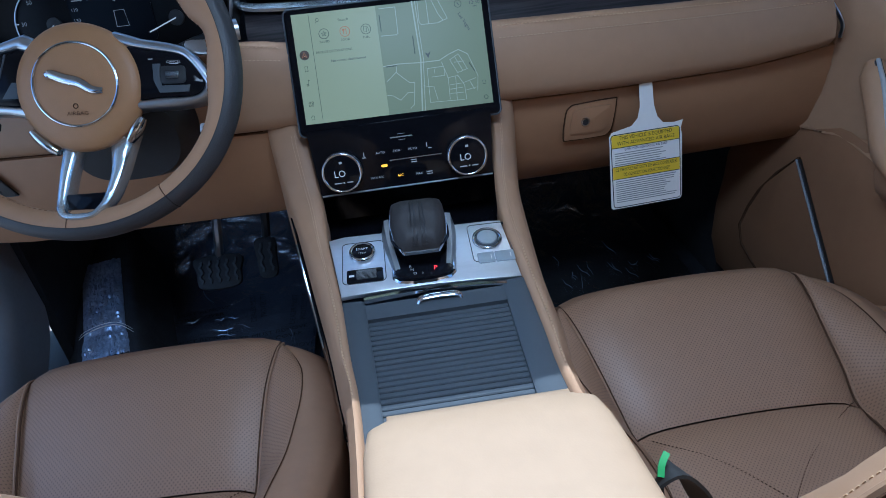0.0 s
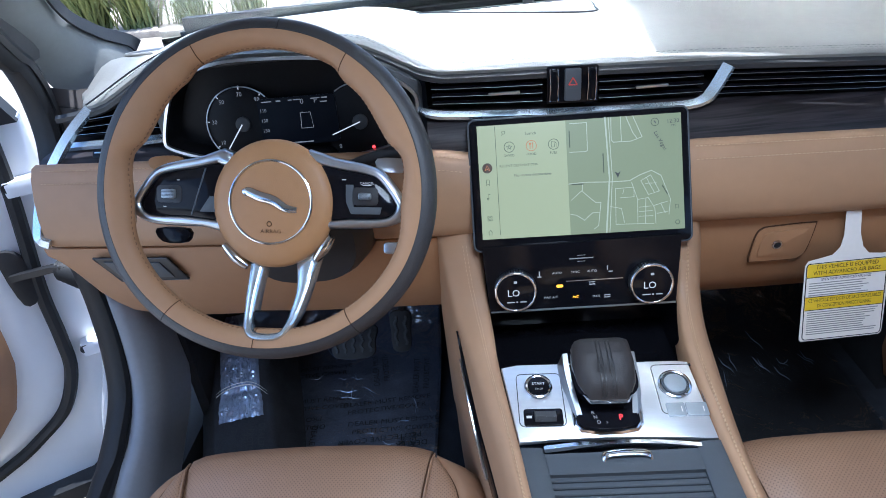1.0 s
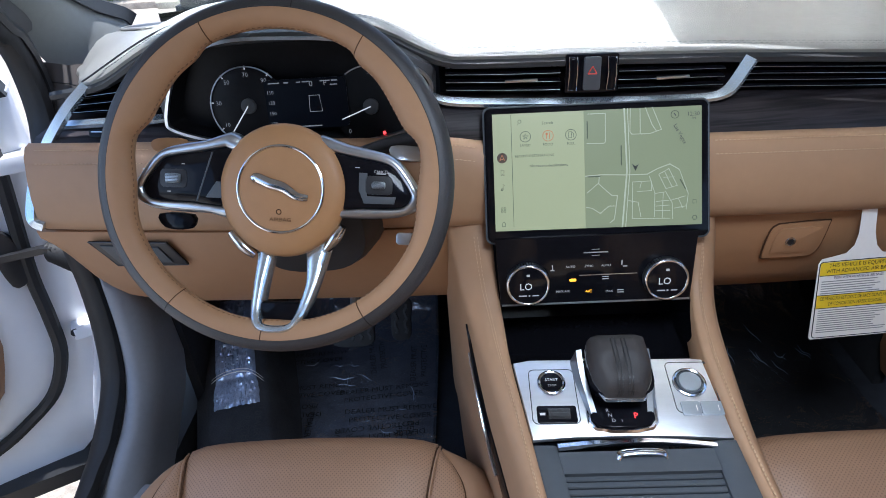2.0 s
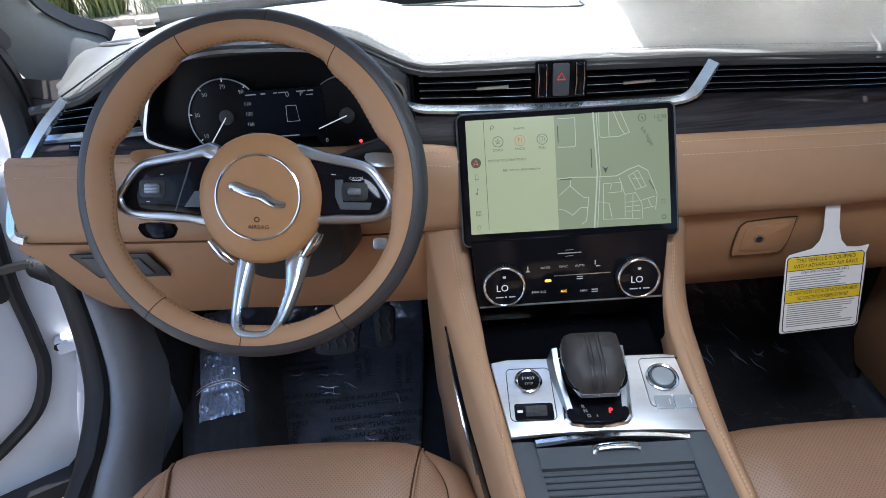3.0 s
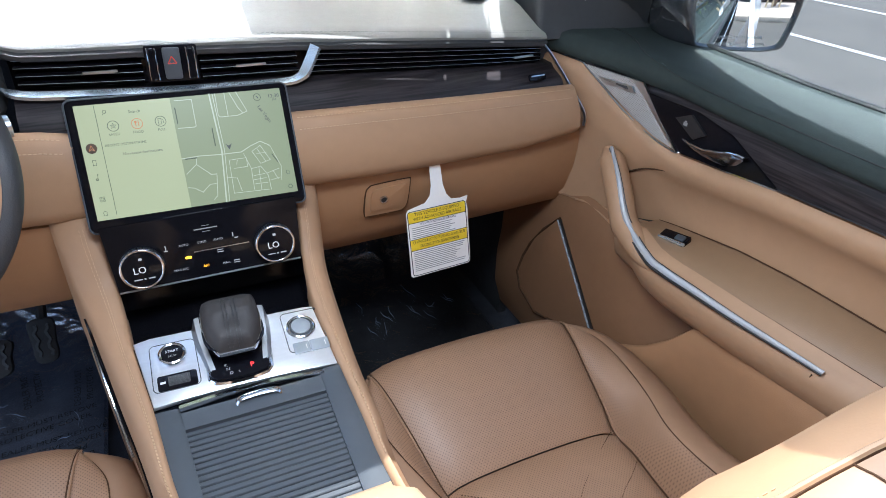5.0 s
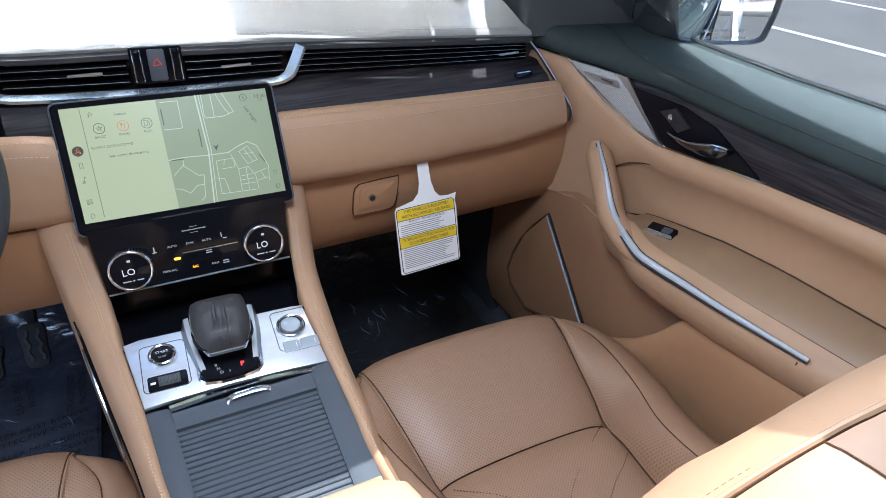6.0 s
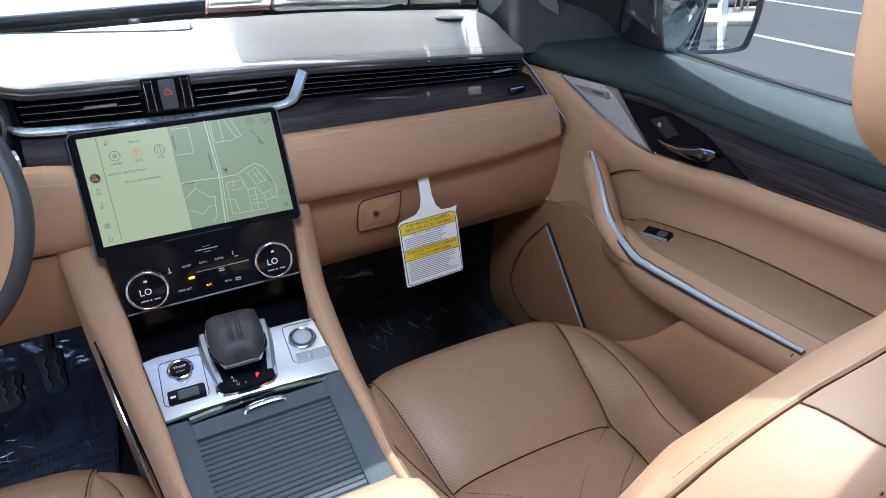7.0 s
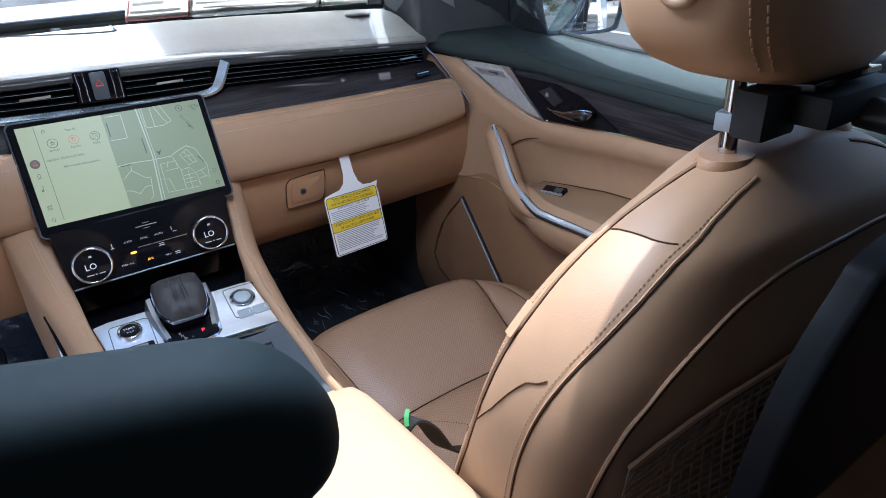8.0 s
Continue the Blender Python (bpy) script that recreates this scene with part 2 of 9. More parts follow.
_a, _b, _c = _t.nodes.new("ShaderNodeBsdfTransparent"), _t.nodes.new("ShaderNodeBsdfGlossy"), _t.nodes.new("ShaderNodeMixShader")
_a.inputs[0].default_value = (0.42, 0.45, 0.44, 1)
_b.inputs["Roughness"].default_value = 0.02
_c.inputs[0].default_value = 0.06
_t.links.new(_a.outputs[0], _c.inputs[1])
_t.links.new(_b.outputs[0], _c.inputs[2])
_t.links.new(_c.outputs[0], _t.nodes["Material Output"].inputs[0])
m_mirror = material("mirror_silver", (0.9, 0.92, 0.93), 0.01, metal=1.0)
m_speaker = perforated("perforated_metal", (0.38, 0.37, 0.355), 0.42, 0.0026, (1, 2), 0.25)
m_net = material("brown_net_cord", (0.2, 0.125, 0.075), 0.8, var=0.15, var_scale=40)
m_headliner = material("light_headliner", (0.42, 0.41, 0.39), 0.95, var=0.04, var_scale=8, bump=0.3, bump_scale=900)
m_screen = glowing("screen_panel", (0.60, 0.66, 0.40), 0.205)
m_map = glowing("screen_map", (0.42, 0.485, 0.30), 0.18)
m_road = glowing("screen_road", (0.70, 0.78, 0.60), 0.20)
m_s_ink = material("screen_ink", (0.03, 0.035, 0.03), 0.3)
m_s_grey = glowing("screen_grey", (0.14, 0.17, 0.12), 0.25)
m_s_orange = glowing("screen_orange", (0.55, 0.22, 0.10), 0.36)
m_s_amber = glowing("amber_lamp", (1.0, 0.45, 0.03), 1.0)
m_s_white = glowing("white_legend", (0.8, 0.82, 0.85), 0.3)
m_s_faint = glowing("faint_legend", (0.75, 0.78, 0.82), 0.085)
m_s_red = glowing("red_legend", (1.0, 0.05, 0.05), 1.1)
m_s_blue = glowing("cluster_glow", (0.012, 0.016, 0.028), 0.03)
m_s_blue.node_tree.nodes["Principled BSDF"].inputs["Specular IOR Level"].default_value = 0.1
m_s_dim = glowing("dim_legend", (0.8, 0.82, 0.85), 0.16)
# teal of the light through the side window is put into the colour
m_sill = material("window_tinted_sill_leather", (0.032, 0.042, 0.040), 0.7, spec=0.12, var=0.08, var_scale=5, bump=0.25, bump_scale=480, kind="grain", rough_var=0.05)
m_asphalt = material("sunlit_asphalt", (0.070, 0.063, 0.050), 0.9, var=0.25, var_scale=1.5, bump=0.6, bump_scale=60)
m_key = material("grey_metal_key", (0.36, 0.40, 0.43), 0.4, metal=0.6, var=0.04, var_scale=30)
m_line = material("white_road_paint", (0.36, 0.355, 0.34), 0.8, var=0.12, var_scale=6)
m_gravel = material("pale_gravel", (0.42, 0.35, 0.27), 0.95, var=0.4, var_scale=9, bump=1.0, bump_scale=25)
m_pave = material("speckled_concrete", (0.33, 0.285, 0.225), 0.95, var=0.5, var_scale=45, bump=1.0, bump_scale=60)
m_bark = material("tree_bark", (0.16, 0.11, 0.07), 0.9, var=0.3, var_scale=20, bump=0.8, bump_scale=60)
m_leaf = material("leaves", (0.10, 0.14, 0.035), 0.6, var=0.4, var_scale=3)
m_car = material("dark_teal_car_paint", (0.05, 0.075, 0.08), 0.25, var=0.05, var_scale=3, coat=0.6)
m_dark_glass = material("dark_car_glass", (0.01, 0.012, 0.014), 0.05, var=0.1, var_scale=4)
m_wall = material("pale_stucco", (0.5, 0.45, 0.38), 0.9, var=0.08, var_scale=2, bump=0.6, bump_scale=50)

# ---- building tools ----
V = Vector


def thing(name, at, label, category, group="", kind=""):
    ob = new(name)
    ob.location = at
    ob.empty_display_size = 0.05
    return tagged(ob, label, category, group, kind)


def finish(bm, mat, name, sharp=38):
    bmesh.ops.remove_doubles(bm, verts=bm.verts, dist=1e-6)
    bmesh.ops.recalc_face_normals(bm, faces=bm.faces)
    for f in bm.faces:
        f.smooth = True
    for e in bm.edges:
        if len(e.link_faces) == 2 and e.calc_face_angle(0) > radians(sharp):
            e.smooth = False
    me = bpy.data.meshes.new(name)
    bm.to_mesh(me)
    bm.free()
    me.materials.append(mat)
    return me


def part(name, bm, mat, parent=None, label="", sharp=38):
    """One mesh under a thing or a part; its points are in world metres."""
    ob = new(name, finish(bm, mat, name, sharp))
    if parent is not None:
        ob.parent = parent
        ob.matrix_parent_inverse = Matrix.Translation(-parent.location)
    return tagged(ob, label)


def alone(name, bm, mat, label, category, group="", kind="", sharp=38):
    return tagged(part(name, bm, mat, None, "", sharp), label, category, group, kind)


def face_frame(o, x, y):
    """Matrix of a plane: origin, rightward and upward directions; z comes out of it."""
    x = V(x).normalized()
    z = x.cross(V(y)).normalized()
    y = z.cross(x)
    m = Matrix((x, y, z)).transposed().to_4x4()
    m.translation = o
    return m


def lerp(a, b, t):
    return a + (b - a) * t


def smooth(t):
    t = min(max(t, 0.0), 1.0)
    return t * t * (3 - 2 * t)


def curve_at(table, x):
    """Smooth value from a short table of (x, value)."""
    if x <= table[0][0]:
        return table[0][1]
    for (a, p), (b, q) in zip(table, table[1:]):
        if x <= b:
            return lerp(p, q, (x - a) / (b - a))
    return table[-1][1]


def spline(pts, n=8, closed=False):
    """Points along a Catmull-Rom curve through pts."""
    pts = [V(p) for p in pts]
    out, k = [], len(pts)
    for i in range(k if closed else k - 1):
        p1, p2 = pts[i], pts[(i + 1) % k]
        p0 = pts[i - 1] if (closed or i > 0) else p1 * 2 - p2
        p3 = pts[(i + 2) % k] if (closed or i + 2 < k) else p2 * 2 - p1
        for j in range(n):
            t = j / n
            out.append(0.5 * (2 * p1 + (p2 - p0) * t + (2 * p0 - 5 * p1 + 4 * p2 - p3) * t * t + (3 * p1 - p0 - 3 * p2 + p3) * t ** 3))
    if not closed:
        out.append(pts[-1])
    return out


def add_grid(bm, rows, close_u=False, close_v=False, caps=False):
    grid = [[bm.verts.new(p) for p in row] for row in rows]
    n, k = len(grid), len(grid[0])
    for i in range(n if close_v else n - 1):
        for j in range(k if close_u else k - 1):
            a, b, c, d = grid[i][j], grid[i][(j + 1) % k], grid[(i + 1) % n][(j + 1) % k], grid[(i + 1) % n][j]
            if len({a, b, c, d}) == 4:
                bm.faces.new((a, b, c, d))
    if caps:
        bm.faces.new(grid[0])
        bm.faces.new(grid[-1][::-1])
    return grid


def loft(rows, close_u=False, close_v=False, caps=False, thick=0.0):
    bm = bmesh.new()
    add_grid(bm, rows, close_u, close_v, caps)
    if thick:
        bmesh.ops.recalc_face_normals(bm, faces=bm.faces)
        bmesh.ops.solidify(bm, geom=bm.faces[:], thickness=thick)
    return bm


def sweep(pts, profile, up=(0, 0, 1), closed=False, bm=None, scale=None):
    """Carries a closed profile (side, up) along pts."""
    bm = bm or bmesh.new()
    pts = [V(p) for p in pts]
    rows, n = [], len(pts)
    for i, p in enumerate(pts):
        a = pts[i - 1] if (closed or i) else p
        b = pts[(i + 1) % n] if (closed or i < n - 1) else p
        t = (b - a).normalized()
        u = V(up[i]) if isinstance(up, list) else V(up)
        s = t.cross(u).normalized()
        u = s.cross(t)
        k = scale[i] if scale else 1.0
        rows.append([p + s * (x * k) + u * (y * k) for x, y in profile])
    add_grid(bm, rows, True, closed, not closed)
    return bm


def ring(rx, ry=None, n=10):
    ry = ry or rx
    return [(rx * math.cos(2 * math.pi * i / n), ry * math.sin(2 * math.pi * i / n)) for i in range(n)]


def tube(pts, r, n=8, closed=False, bm=None, scale=None, up=None):
    pts = [V(p) for p in pts]
    if up is None:
        d = (pts[-1] - pts[0]) if not closed else (pts[1] - pts[0])
        up = (0, 0, 1) if abs(d.normalized().z) < 0.8 else (0.3, 1, 0)
    return sweep(pts, ring(r, n=n), up, closed, bm, scale)


def rod(a, b, r, n=12, bm=None):
    return tube([a, b], r, n, bm=bm)


def box(size, m, bevel=0.0, seg=2, bm=None):
    """A box centred at m, with rounded edges."""
    b = bmesh.new()
    bmesh.ops.create_cube(b, size=1, matrix=Matrix.Diagonal((*size, 1)))
    if bevel:
        bmesh.ops.bevel(b, geom=b.edges[:], offset=bevel, segments=seg, profile=0.6, affect="EDGES")
    bmesh.ops.transform(b, matrix=m, verts=b.verts)
    if bm is None:
        return b
    me = bpy.data.meshes.new("tmp")
    b.to_mesh(me)
    b.free()
    bm.from_mesh(me)
    bpy.data.meshes.remove(me)
    return bm


def at(x, y, z):
    return Matrix.Translation((x, y, z))


def slab(pts, m, depth, bevel=0.0, bm=None, seg=2):
    """A flat outline (x, y) in the plane m, raised by depth along its normal, top edge rounded."""
    b = bmesh.new()
    lo = [b.verts.new((x, y, 0)) for x, y in pts]
    f = b.faces.new(lo)
    if f.normal.z < 0 or sum((pts[i - 1][0] * pts[i][1] - pts[i][0] * pts[i - 1][1]) for i in range(len(pts))) < 0:
        f.normal_flip()
    ex = bmesh.ops.extrude_face_region(b, geom=[f])
    top = [g for g in ex["geom"] if isinstance(g, bmesh.types.BMVert)]
    bmesh.ops.translate(b, vec=(0, 0, depth), verts=top)
    if bevel:
        ed = [e for e in b.edges if all(v in top for v in e.verts)]
        bmesh.ops.bevel(b, geom=ed, offset=bevel, segments=seg, profile=0.6, affect="EDGES")
    bmesh.ops.transform(b, matrix=m, verts=b.verts)
    if bm is None:
        return b
    me = bpy.data.meshes.new("tmp")
    b.to_mesh(me)
    b.free()
    bm.from_mesh(me)
    bpy.data.meshes.remove(me)
    return bm


def rounded(w, h, r, n=5, cx=0.0, cy=0.0):
    """Outline of a rounded rectangle."""
    out = []
    for sx, sy, a in ((1, 1, 0), (-1, 1, 90), (-1, -1, 180), (1, -1, 270)):
        for i in range(n + 1):
            t = radians(a + 90 * i / n)
            out.append((cx + sx * (w / 2 - r) + r * math.cos(t), cy + sy * (h / 2 - r) + r * math.sin(t)))
    return out


def circle(r, n=32, cx=0.0, cy=0.0):
    return [(cx + r * math.cos(2 * math.pi * i / n), cy + r * math.sin(2 * math.pi * i / n)) for i in range(n)]


def soft_outline(pts, n=5):
    """Rounds a polygon of (x, y) through its corners."""
    return [(p.x, p.y) for p in spline([(x, y, 0) for x, y in pts], n, True)]


def torus(m, big, small, n=48, k=10, bm=None, squash=1.0):
    pts = [m @ V((big * math.cos(2 * math.pi * i / n), big * math.sin(2 * math.pi * i / n), 0)) for i in range(n)]
    z = (m.to_3x3() @ V((0, 0, 1))).normalized()
    return sweep(pts, ring(small, small * squash, k), z, True, bm)


def writing(name, text, size, m, mat, parent, label="", align="CENTER", raise_by=0.0004, stretch=1.0):
    """Letters of the built-in font as a flat mesh lying on the plane m."""
    cu = bpy.data.curves.new("letters", "FONT")
    cu.body, cu.size, cu.align_x, cu.align_y = text, size, align, "CENTER"
    cu.resolution_u = 2
    ob = bpy.data.objects.new("letters", cu)
    me = bpy.data.meshes.new_from_object(ob)
    bpy.data.objects.remove(ob)
    bpy.data.curves.remove(cu)
    me.transform(m @ Matrix.Translation((0, 0, raise_by)) @ Matrix.Diagonal((stretch, 1, 1, 1)))
    me.materials.clear()
    me.materials.append(mat)
    out = new(name, me)
    out.parent = parent
    if parent is not None:
        out.matrix_parent_inverse = Matrix.Translation(-parent.location)
    return tagged(out, label)


def bars(m, rows, bm=None):
    """Thin flat bars that stand for small print: rows of (x, y, width, height)."""
    bm = bm or bmesh.new()
    for x, y, w, h in rows:
        slab([(x, y - h / 2), (x + w, y - h / 2), (x + w, y + h / 2), (x, y + h / 2)], m, 0.0003, bm=bm)
    return bm


def stitches(name, pts, parent, mat, length=0.0045, gap=0.0025, r=0.0007, up=(0, 0, 1), lift=0.0008):
    """A row of short threads along a line."""
    pts = [V(p) for p in pts]
    run = [0.0]
    for a, b in zip(pts, pts[1:]):
        run.append(run[-1] + (b - a).length)

    def along(d):
        for i in range(len(pts) - 1):
            if d <= run[i + 1]:
                return lerp(pts[i], pts[i + 1], (d - run[i]) / max(1e-9, run[i + 1] - run[i]))
        return pts[-1]
    bm, d = bmesh.new(), 0.0
    while d + length <= run[-1]:
        p, q = along(d) + V(up) * lift, along(d + length) + V(up) * lift
        sweep([p, q], [(-r, -r), (r, -r), (r, r), (-r, r)], up, bm=bm)
        d += length + gap
    return tagged(part(name, bm, mat, parent), kind="stuff")

# ---- ground and surroundings ----
bm = bmesh.new()
bmesh.ops.create_grid(bm, x_segments=24, y_segments=24, size=400)
alone("ground", bm, m_asphalt, "sunlit grey asphalt of a car park", "ground", kind="structure")


def road_line(a, b, w):
    a, b = V((*a, 0.004)), V((*b, 0.004))
    s = (b - a).normalized().cross(V((0, 0, 1))) * w / 2
    bm = loft([[a - s, a + s], [b - s, b + s]], thick=0.003)
    return alone("parking_line", bm, m_line, "worn white painted line on the asphalt", "road marking", "parking lines", "structure")


for a, b in (((5.62, -1.0), (5.98, 5.2)), ((7.70, -1.0), (8.05, 5.6))):
    road_line(a, b, 0.09)
# ground ahead paled in its colour to paint the overexposed outside
bm = box((60, 8, 0.02), at(20, 14, 0.012))
alone("far_lane", bm, material("overexposed_ground", (0.5, 0.48, 0.44), 0.9, var=0.12, var_scale=2, bump=0.5, bump_scale=60), "band of ground across the car park, paled for overexposure", "road", kind="structure")

bm = box((5.0, 60, 0.02), at(-3.55, 0, 0.006))
alone("pavement", bm, m_pave, "sunlit pale speckled concrete beside the driver's door", "pavement", kind="structure")
# planted bed behind the car, seen in the door mirror
bm = box((5.4, 2.8, 0.12), at(3.4, -7.7, 0.06), 0.02)
alone("gravel_bed", bm, m_gravel, "pale gravel planting bed with a low kerb", "gravel bed", kind="structure")
bm = box((6.4, 4.6, 0.1), at(-5.9, 10.1, 0.05), 0.02)
alone("gravel_bed_front", bm, m_gravel, "pale gravel planting bed beside the car park", "gravel bed", kind="structure")
bm = box((60, 0.4, 3.2), at(0, -22, 1.6), 0.03)
alone("wall_far", bm, m_wall, "pale stucco wall at the edge of the car park", "wall", kind="structure")


def tree(x, y, z, height, spread, leaves, label, seed):
    rnd = random.Random(seed)
    t = thing("tree", (x, y, z), label, "tree", "young trees")
    bm = bmesh.new()
    top = V((x, y, z + height * 0.62))
    tube(spline([(x, y, z), (x + 0.03, y, z + height * 0.3), top], 5), 0.045, 8, bm=bm, scale=[lerp(1, 0.5, i / 10) for i in range(11)])
    tips = []
    for i in range(9):
        a = rnd.random() * 6.28
        b = V((x, y, z + height * rnd.uniform(0.35, 0.6)))
        e = b + V((math.cos(a) * spread * rnd.uniform(0.5, 0.9), math.sin(a) * spread * rnd.uniform(0.5, 0.9), height * rnd.uniform(0.12, 0.36)))
        tube(spline([b, lerp(b, e, 0.5) + V((0, 0, 0.08)), e], 4), 0.018, 6, bm=bm, scale=[lerp(1, 0.3, j / 8) for j in range(9)])
        tips += [e, lerp(b, e, 0.6), lerp(b, e, 0.8)]
    part("trunk", bm, m_bark, t)
    bm = bmesh.new()
    for i in range(leaves):
        c = rnd.choice(tips) + V([rnd.gauss(0, spread * 0.17) for _ in range(3)])
        s, q = rnd.uniform(0.03, 0.07), Euler([rnd.uniform(0, 6.28) for _ in range(3)]).to_matrix()
        vs = [bm.verts.new(c + q @ V(p)) for p in ((-s, 0, 0), (0, -s * 0.45, s * 0.12), (s, 0, 0), (0, s * 0.45, s * 0.12))]
        bm.faces.new(vs)
    part("crown", bm, m_leaf, t)
    return t


tree(1.9, -8.2, 0.12, 3.0, 0.8, 1500, "young broadleaf tree with yellow-green leaves tied between stakes", 3)
tree(-6.6, 11.6, 0.1, 3.0, 1.3, 1600, "shady green tree beside the gravel bed", 5)
for i in range(3):
    sx = (1.62, 1.80, 2.02)[i]
    bm = rod((sx, -7.95, 0.1), (sx + 0.02, -7.95, 1.0), 0.028, 8)
    alone("tree_stake", bm, material("pale_timber", (0.5, 0.38, 0.22), 0.8, var=0.2, var_scale=10) if i == 0 else bpy.data.materials["pale_timber"],
          "pale wooden stake beside the young tree", "stake", "tree stakes")
for i, (sx, sy, sr) in enumerate(((-5.9, 10.9, 0.34), (-5.0, 11.4, 0.26), (-6.9, 11.1, 0.4))):
    bm = bmesh.new()
    bmesh.ops.create_icosphere(bm, subdivisions=3, radius=sr)
    for v in bm.verts:
        v.co *= 1 + 0.28 * noise.noise(v.co * 3 + V((i * 3, 0, 0)))
        v.co.z = v.co.z * 0.62
    bmesh.ops.translate(bm, vec=(sx, sy, 0.1 + sr * 0.45), verts=bm.verts)
    alone("boulder", bm, material("brown_rock", (0.25, 0.18, 0.12), 0.9, var=0.3, var_scale=4, bump=0.8, bump_scale=30) if i == 0 else bpy.data.materials["brown_rock"],
          "rough brown landscaping boulder on the gravel", "boulder", "boulders")


def grass_clump(x, y, h, n, seed):
    rnd = random.Random(seed)
    bm = bmesh.new()
    for i in range(n):
        a, lean = rnd.random() * 6.28, rnd.uniform(0.1, 0.9)
        b = V((x + rnd.gauss(0, 0.10), y + rnd.gauss(0, 0.10), 0.08))
        tip = b + V((math.cos(a) * lean * h * 0.7, math.sin(a) * lean * h * 0.7, h * rnd.uniform(0.7, 1.1) * (1 - 0.35 * lean)))
        mid = lerp(b, tip, 0.5) + V((0, 0, h * 0.16))
        s = V((-math.sin(a), math.cos(a), 0)) * 0.012
        v = [bm.verts.new(p) for p in (b - s, b + s, mid + s, mid - s, tip)]
        bm.faces.new((v[0], v[1], v[2], v[3]))
        bm.faces.new((v[3], v[2], v[4]))
    return alone("ornamental_grass", bm, m_blade, "clump of dry yellow-green ornamental grass in gravel", "grass", "grass clumps", "stuff", sharp=180)


for i, (gx, gy, gh, gn) in enumerate(((-5.5, 8.4, 1.0, 420), (-4.75, 8.3, 0.9, 420), (-6.5, 9.2, 1.1, 380), (-4.1, 8.5, 0.55, 260), (-3.5, 9.2, 0.5, 200))):
    grass_clump(gx, gy, gh, gn, 20 + i)


def parked_car(x, y, turn, paint, label):
    c = thing("parked_car", (x, y, 0), label, "car")
    m = pose(x, y, 0, 0, 0, turn)
    prof = [(-2.1, 0.35), (-2.15, 0.6), (-2.0, 0.92), (-1.2, 1.0), (-0.55, 1.48), (0.9, 1.52), (1.75, 1.08), (2.1, 0.95), (2.15, 0.6), (2.1, 0.33)]
    prof = [(p.x, p.y) for p in spline([(a, b, 0) for a, b in prof], 4)]
    rows = []
    for s, k in ((-0.88, 0.86), (-0.9, 0.96), (-0.72, 1.0), (0.72, 1.0), (0.9, 0.96), (0.88, 0.86)):
        rows.append([m @ V((px, s * (1 if pz < 1.0 else 1 - 0.3 * (pz - 1.0)), 0.33 + (pz - 0.33) * (k if pz > 0.9 else 1))) for px, pz in prof])
    part("body", loft(rows, caps=True), paint, c, sharp=30)
    for side in (-1, 1):
        for a, b in ((-0.95, 0.05), (0.12, 1.25)):
            pts = [(a if a > 0 else a + 0.08, 1.02), (b, 1.02), (b - (0.22 if b > 1 else 0), 1.36), (a + (0.4 if a < 0 else 0), 1.38)]
            bm = bmesh.new()
            bm.faces.new([bm.verts.new(m @ V((px, side * (0.905 - 0.22 * (pz - 1.0)), pz))) for px, pz in pts])
            bmesh.ops.solidify(bm, geom=bm.faces[:], thickness=0.02)
            part("window", bm, m_dark_glass, c, "dark side window")
        for wx in (-1.32, 1.35):
            w = part("wheel", torus(m @ pose(wx, side * 0.84, 0.34, 90), 0.25, 0.1, 28, 8), m_rubber, c, "black tyre and alloy rim")
            bm = slab(circle(0.2, 20), m @ pose(wx, side * 0.9, 0.34, 90 if side < 0 else -90), 0.02, 0.006)
            part("rim", bm, m_satin, w)
    return c


parked_car(3.0, -10.9, 180, m_car, "dark teal hatchback parked behind on the asphalt")
parked_car(-9.5, -12.0, 80, m_car, "dark teal hatchback parked beyond the open door")

# ---- the car's own shell ----
bm = box((1.5, 3.6, 0.04), at(-0.02, -0.85, 0.34))
box((1.46, 0.04, 0.5), pose(-0.02, 0.66, 0.52, 38), bm=bm)
box((1.5, 0.1, 0.34), at(-0.02, 0.80, 0.94), bm=bm)
alone("floor", bm, m_floor, "black carpeted car floor rising to the bulkhead", "floor", kind="structure")

# dark linings of the two footwells
for s, y0, y1, nm in ((1, 0.31, 0.80, "footwell_side_right"), (-1, 0.24, 0.80, "footwell_side_left")):
    bm = loft([[V((s * (0.675 if s > 0 else 0.72), y, 0.34)), V((s * (0.665 if s > 0 else 0.715), y, 0.95))] for y in (y0, lerp(y0, y1, 0.5), y1)], thick=0.02)
    alone(nm, bm, m_carpet, "black carpeted side of the footwell", "footwell lining", kind="structure")
bm = box((1.4, 0.03, 0.6), at(-0.02, 0.68, 0.85))
box((1.36, 0.30, 0.02), at(-0.02, 0.52, 0.82), bm=bm)
alone("bulkhead", bm, m_carpet, "black bulkhead lining under the dashboard", "bulkhead", kind="structure")

# front edge set to keep the sun off wheel and leather roll
ROOF = [(0.145, 1.378), (-0.12, 1.47), (-0.42, 1.515), (-1.1, 1.54), (-1.9, 1.52), (-2.6, 1.42)]


def roof_z(y, x=0.0):
    return curve_at([(-a, b) for a, b in ROOF], -y) - 0.16 * x * x


def roof_strip(bm, x0, x1, y0, y1):
    rows = []
    for i in range(9):
        y = lerp(y0, y1, i / 8)
        rows.append([V((lerp(x0, x1, j / 6), y, roof_z(y, lerp(x0, x1, j / 6)))) for j in range(7)])
    b = loft(rows, thick=0.03)
    me = bpy.data.meshes.new("tmp")
    b.to_mesh(me)
    b.free()
    bm.from_mesh(me)
    bpy.data.meshes.remove(me)


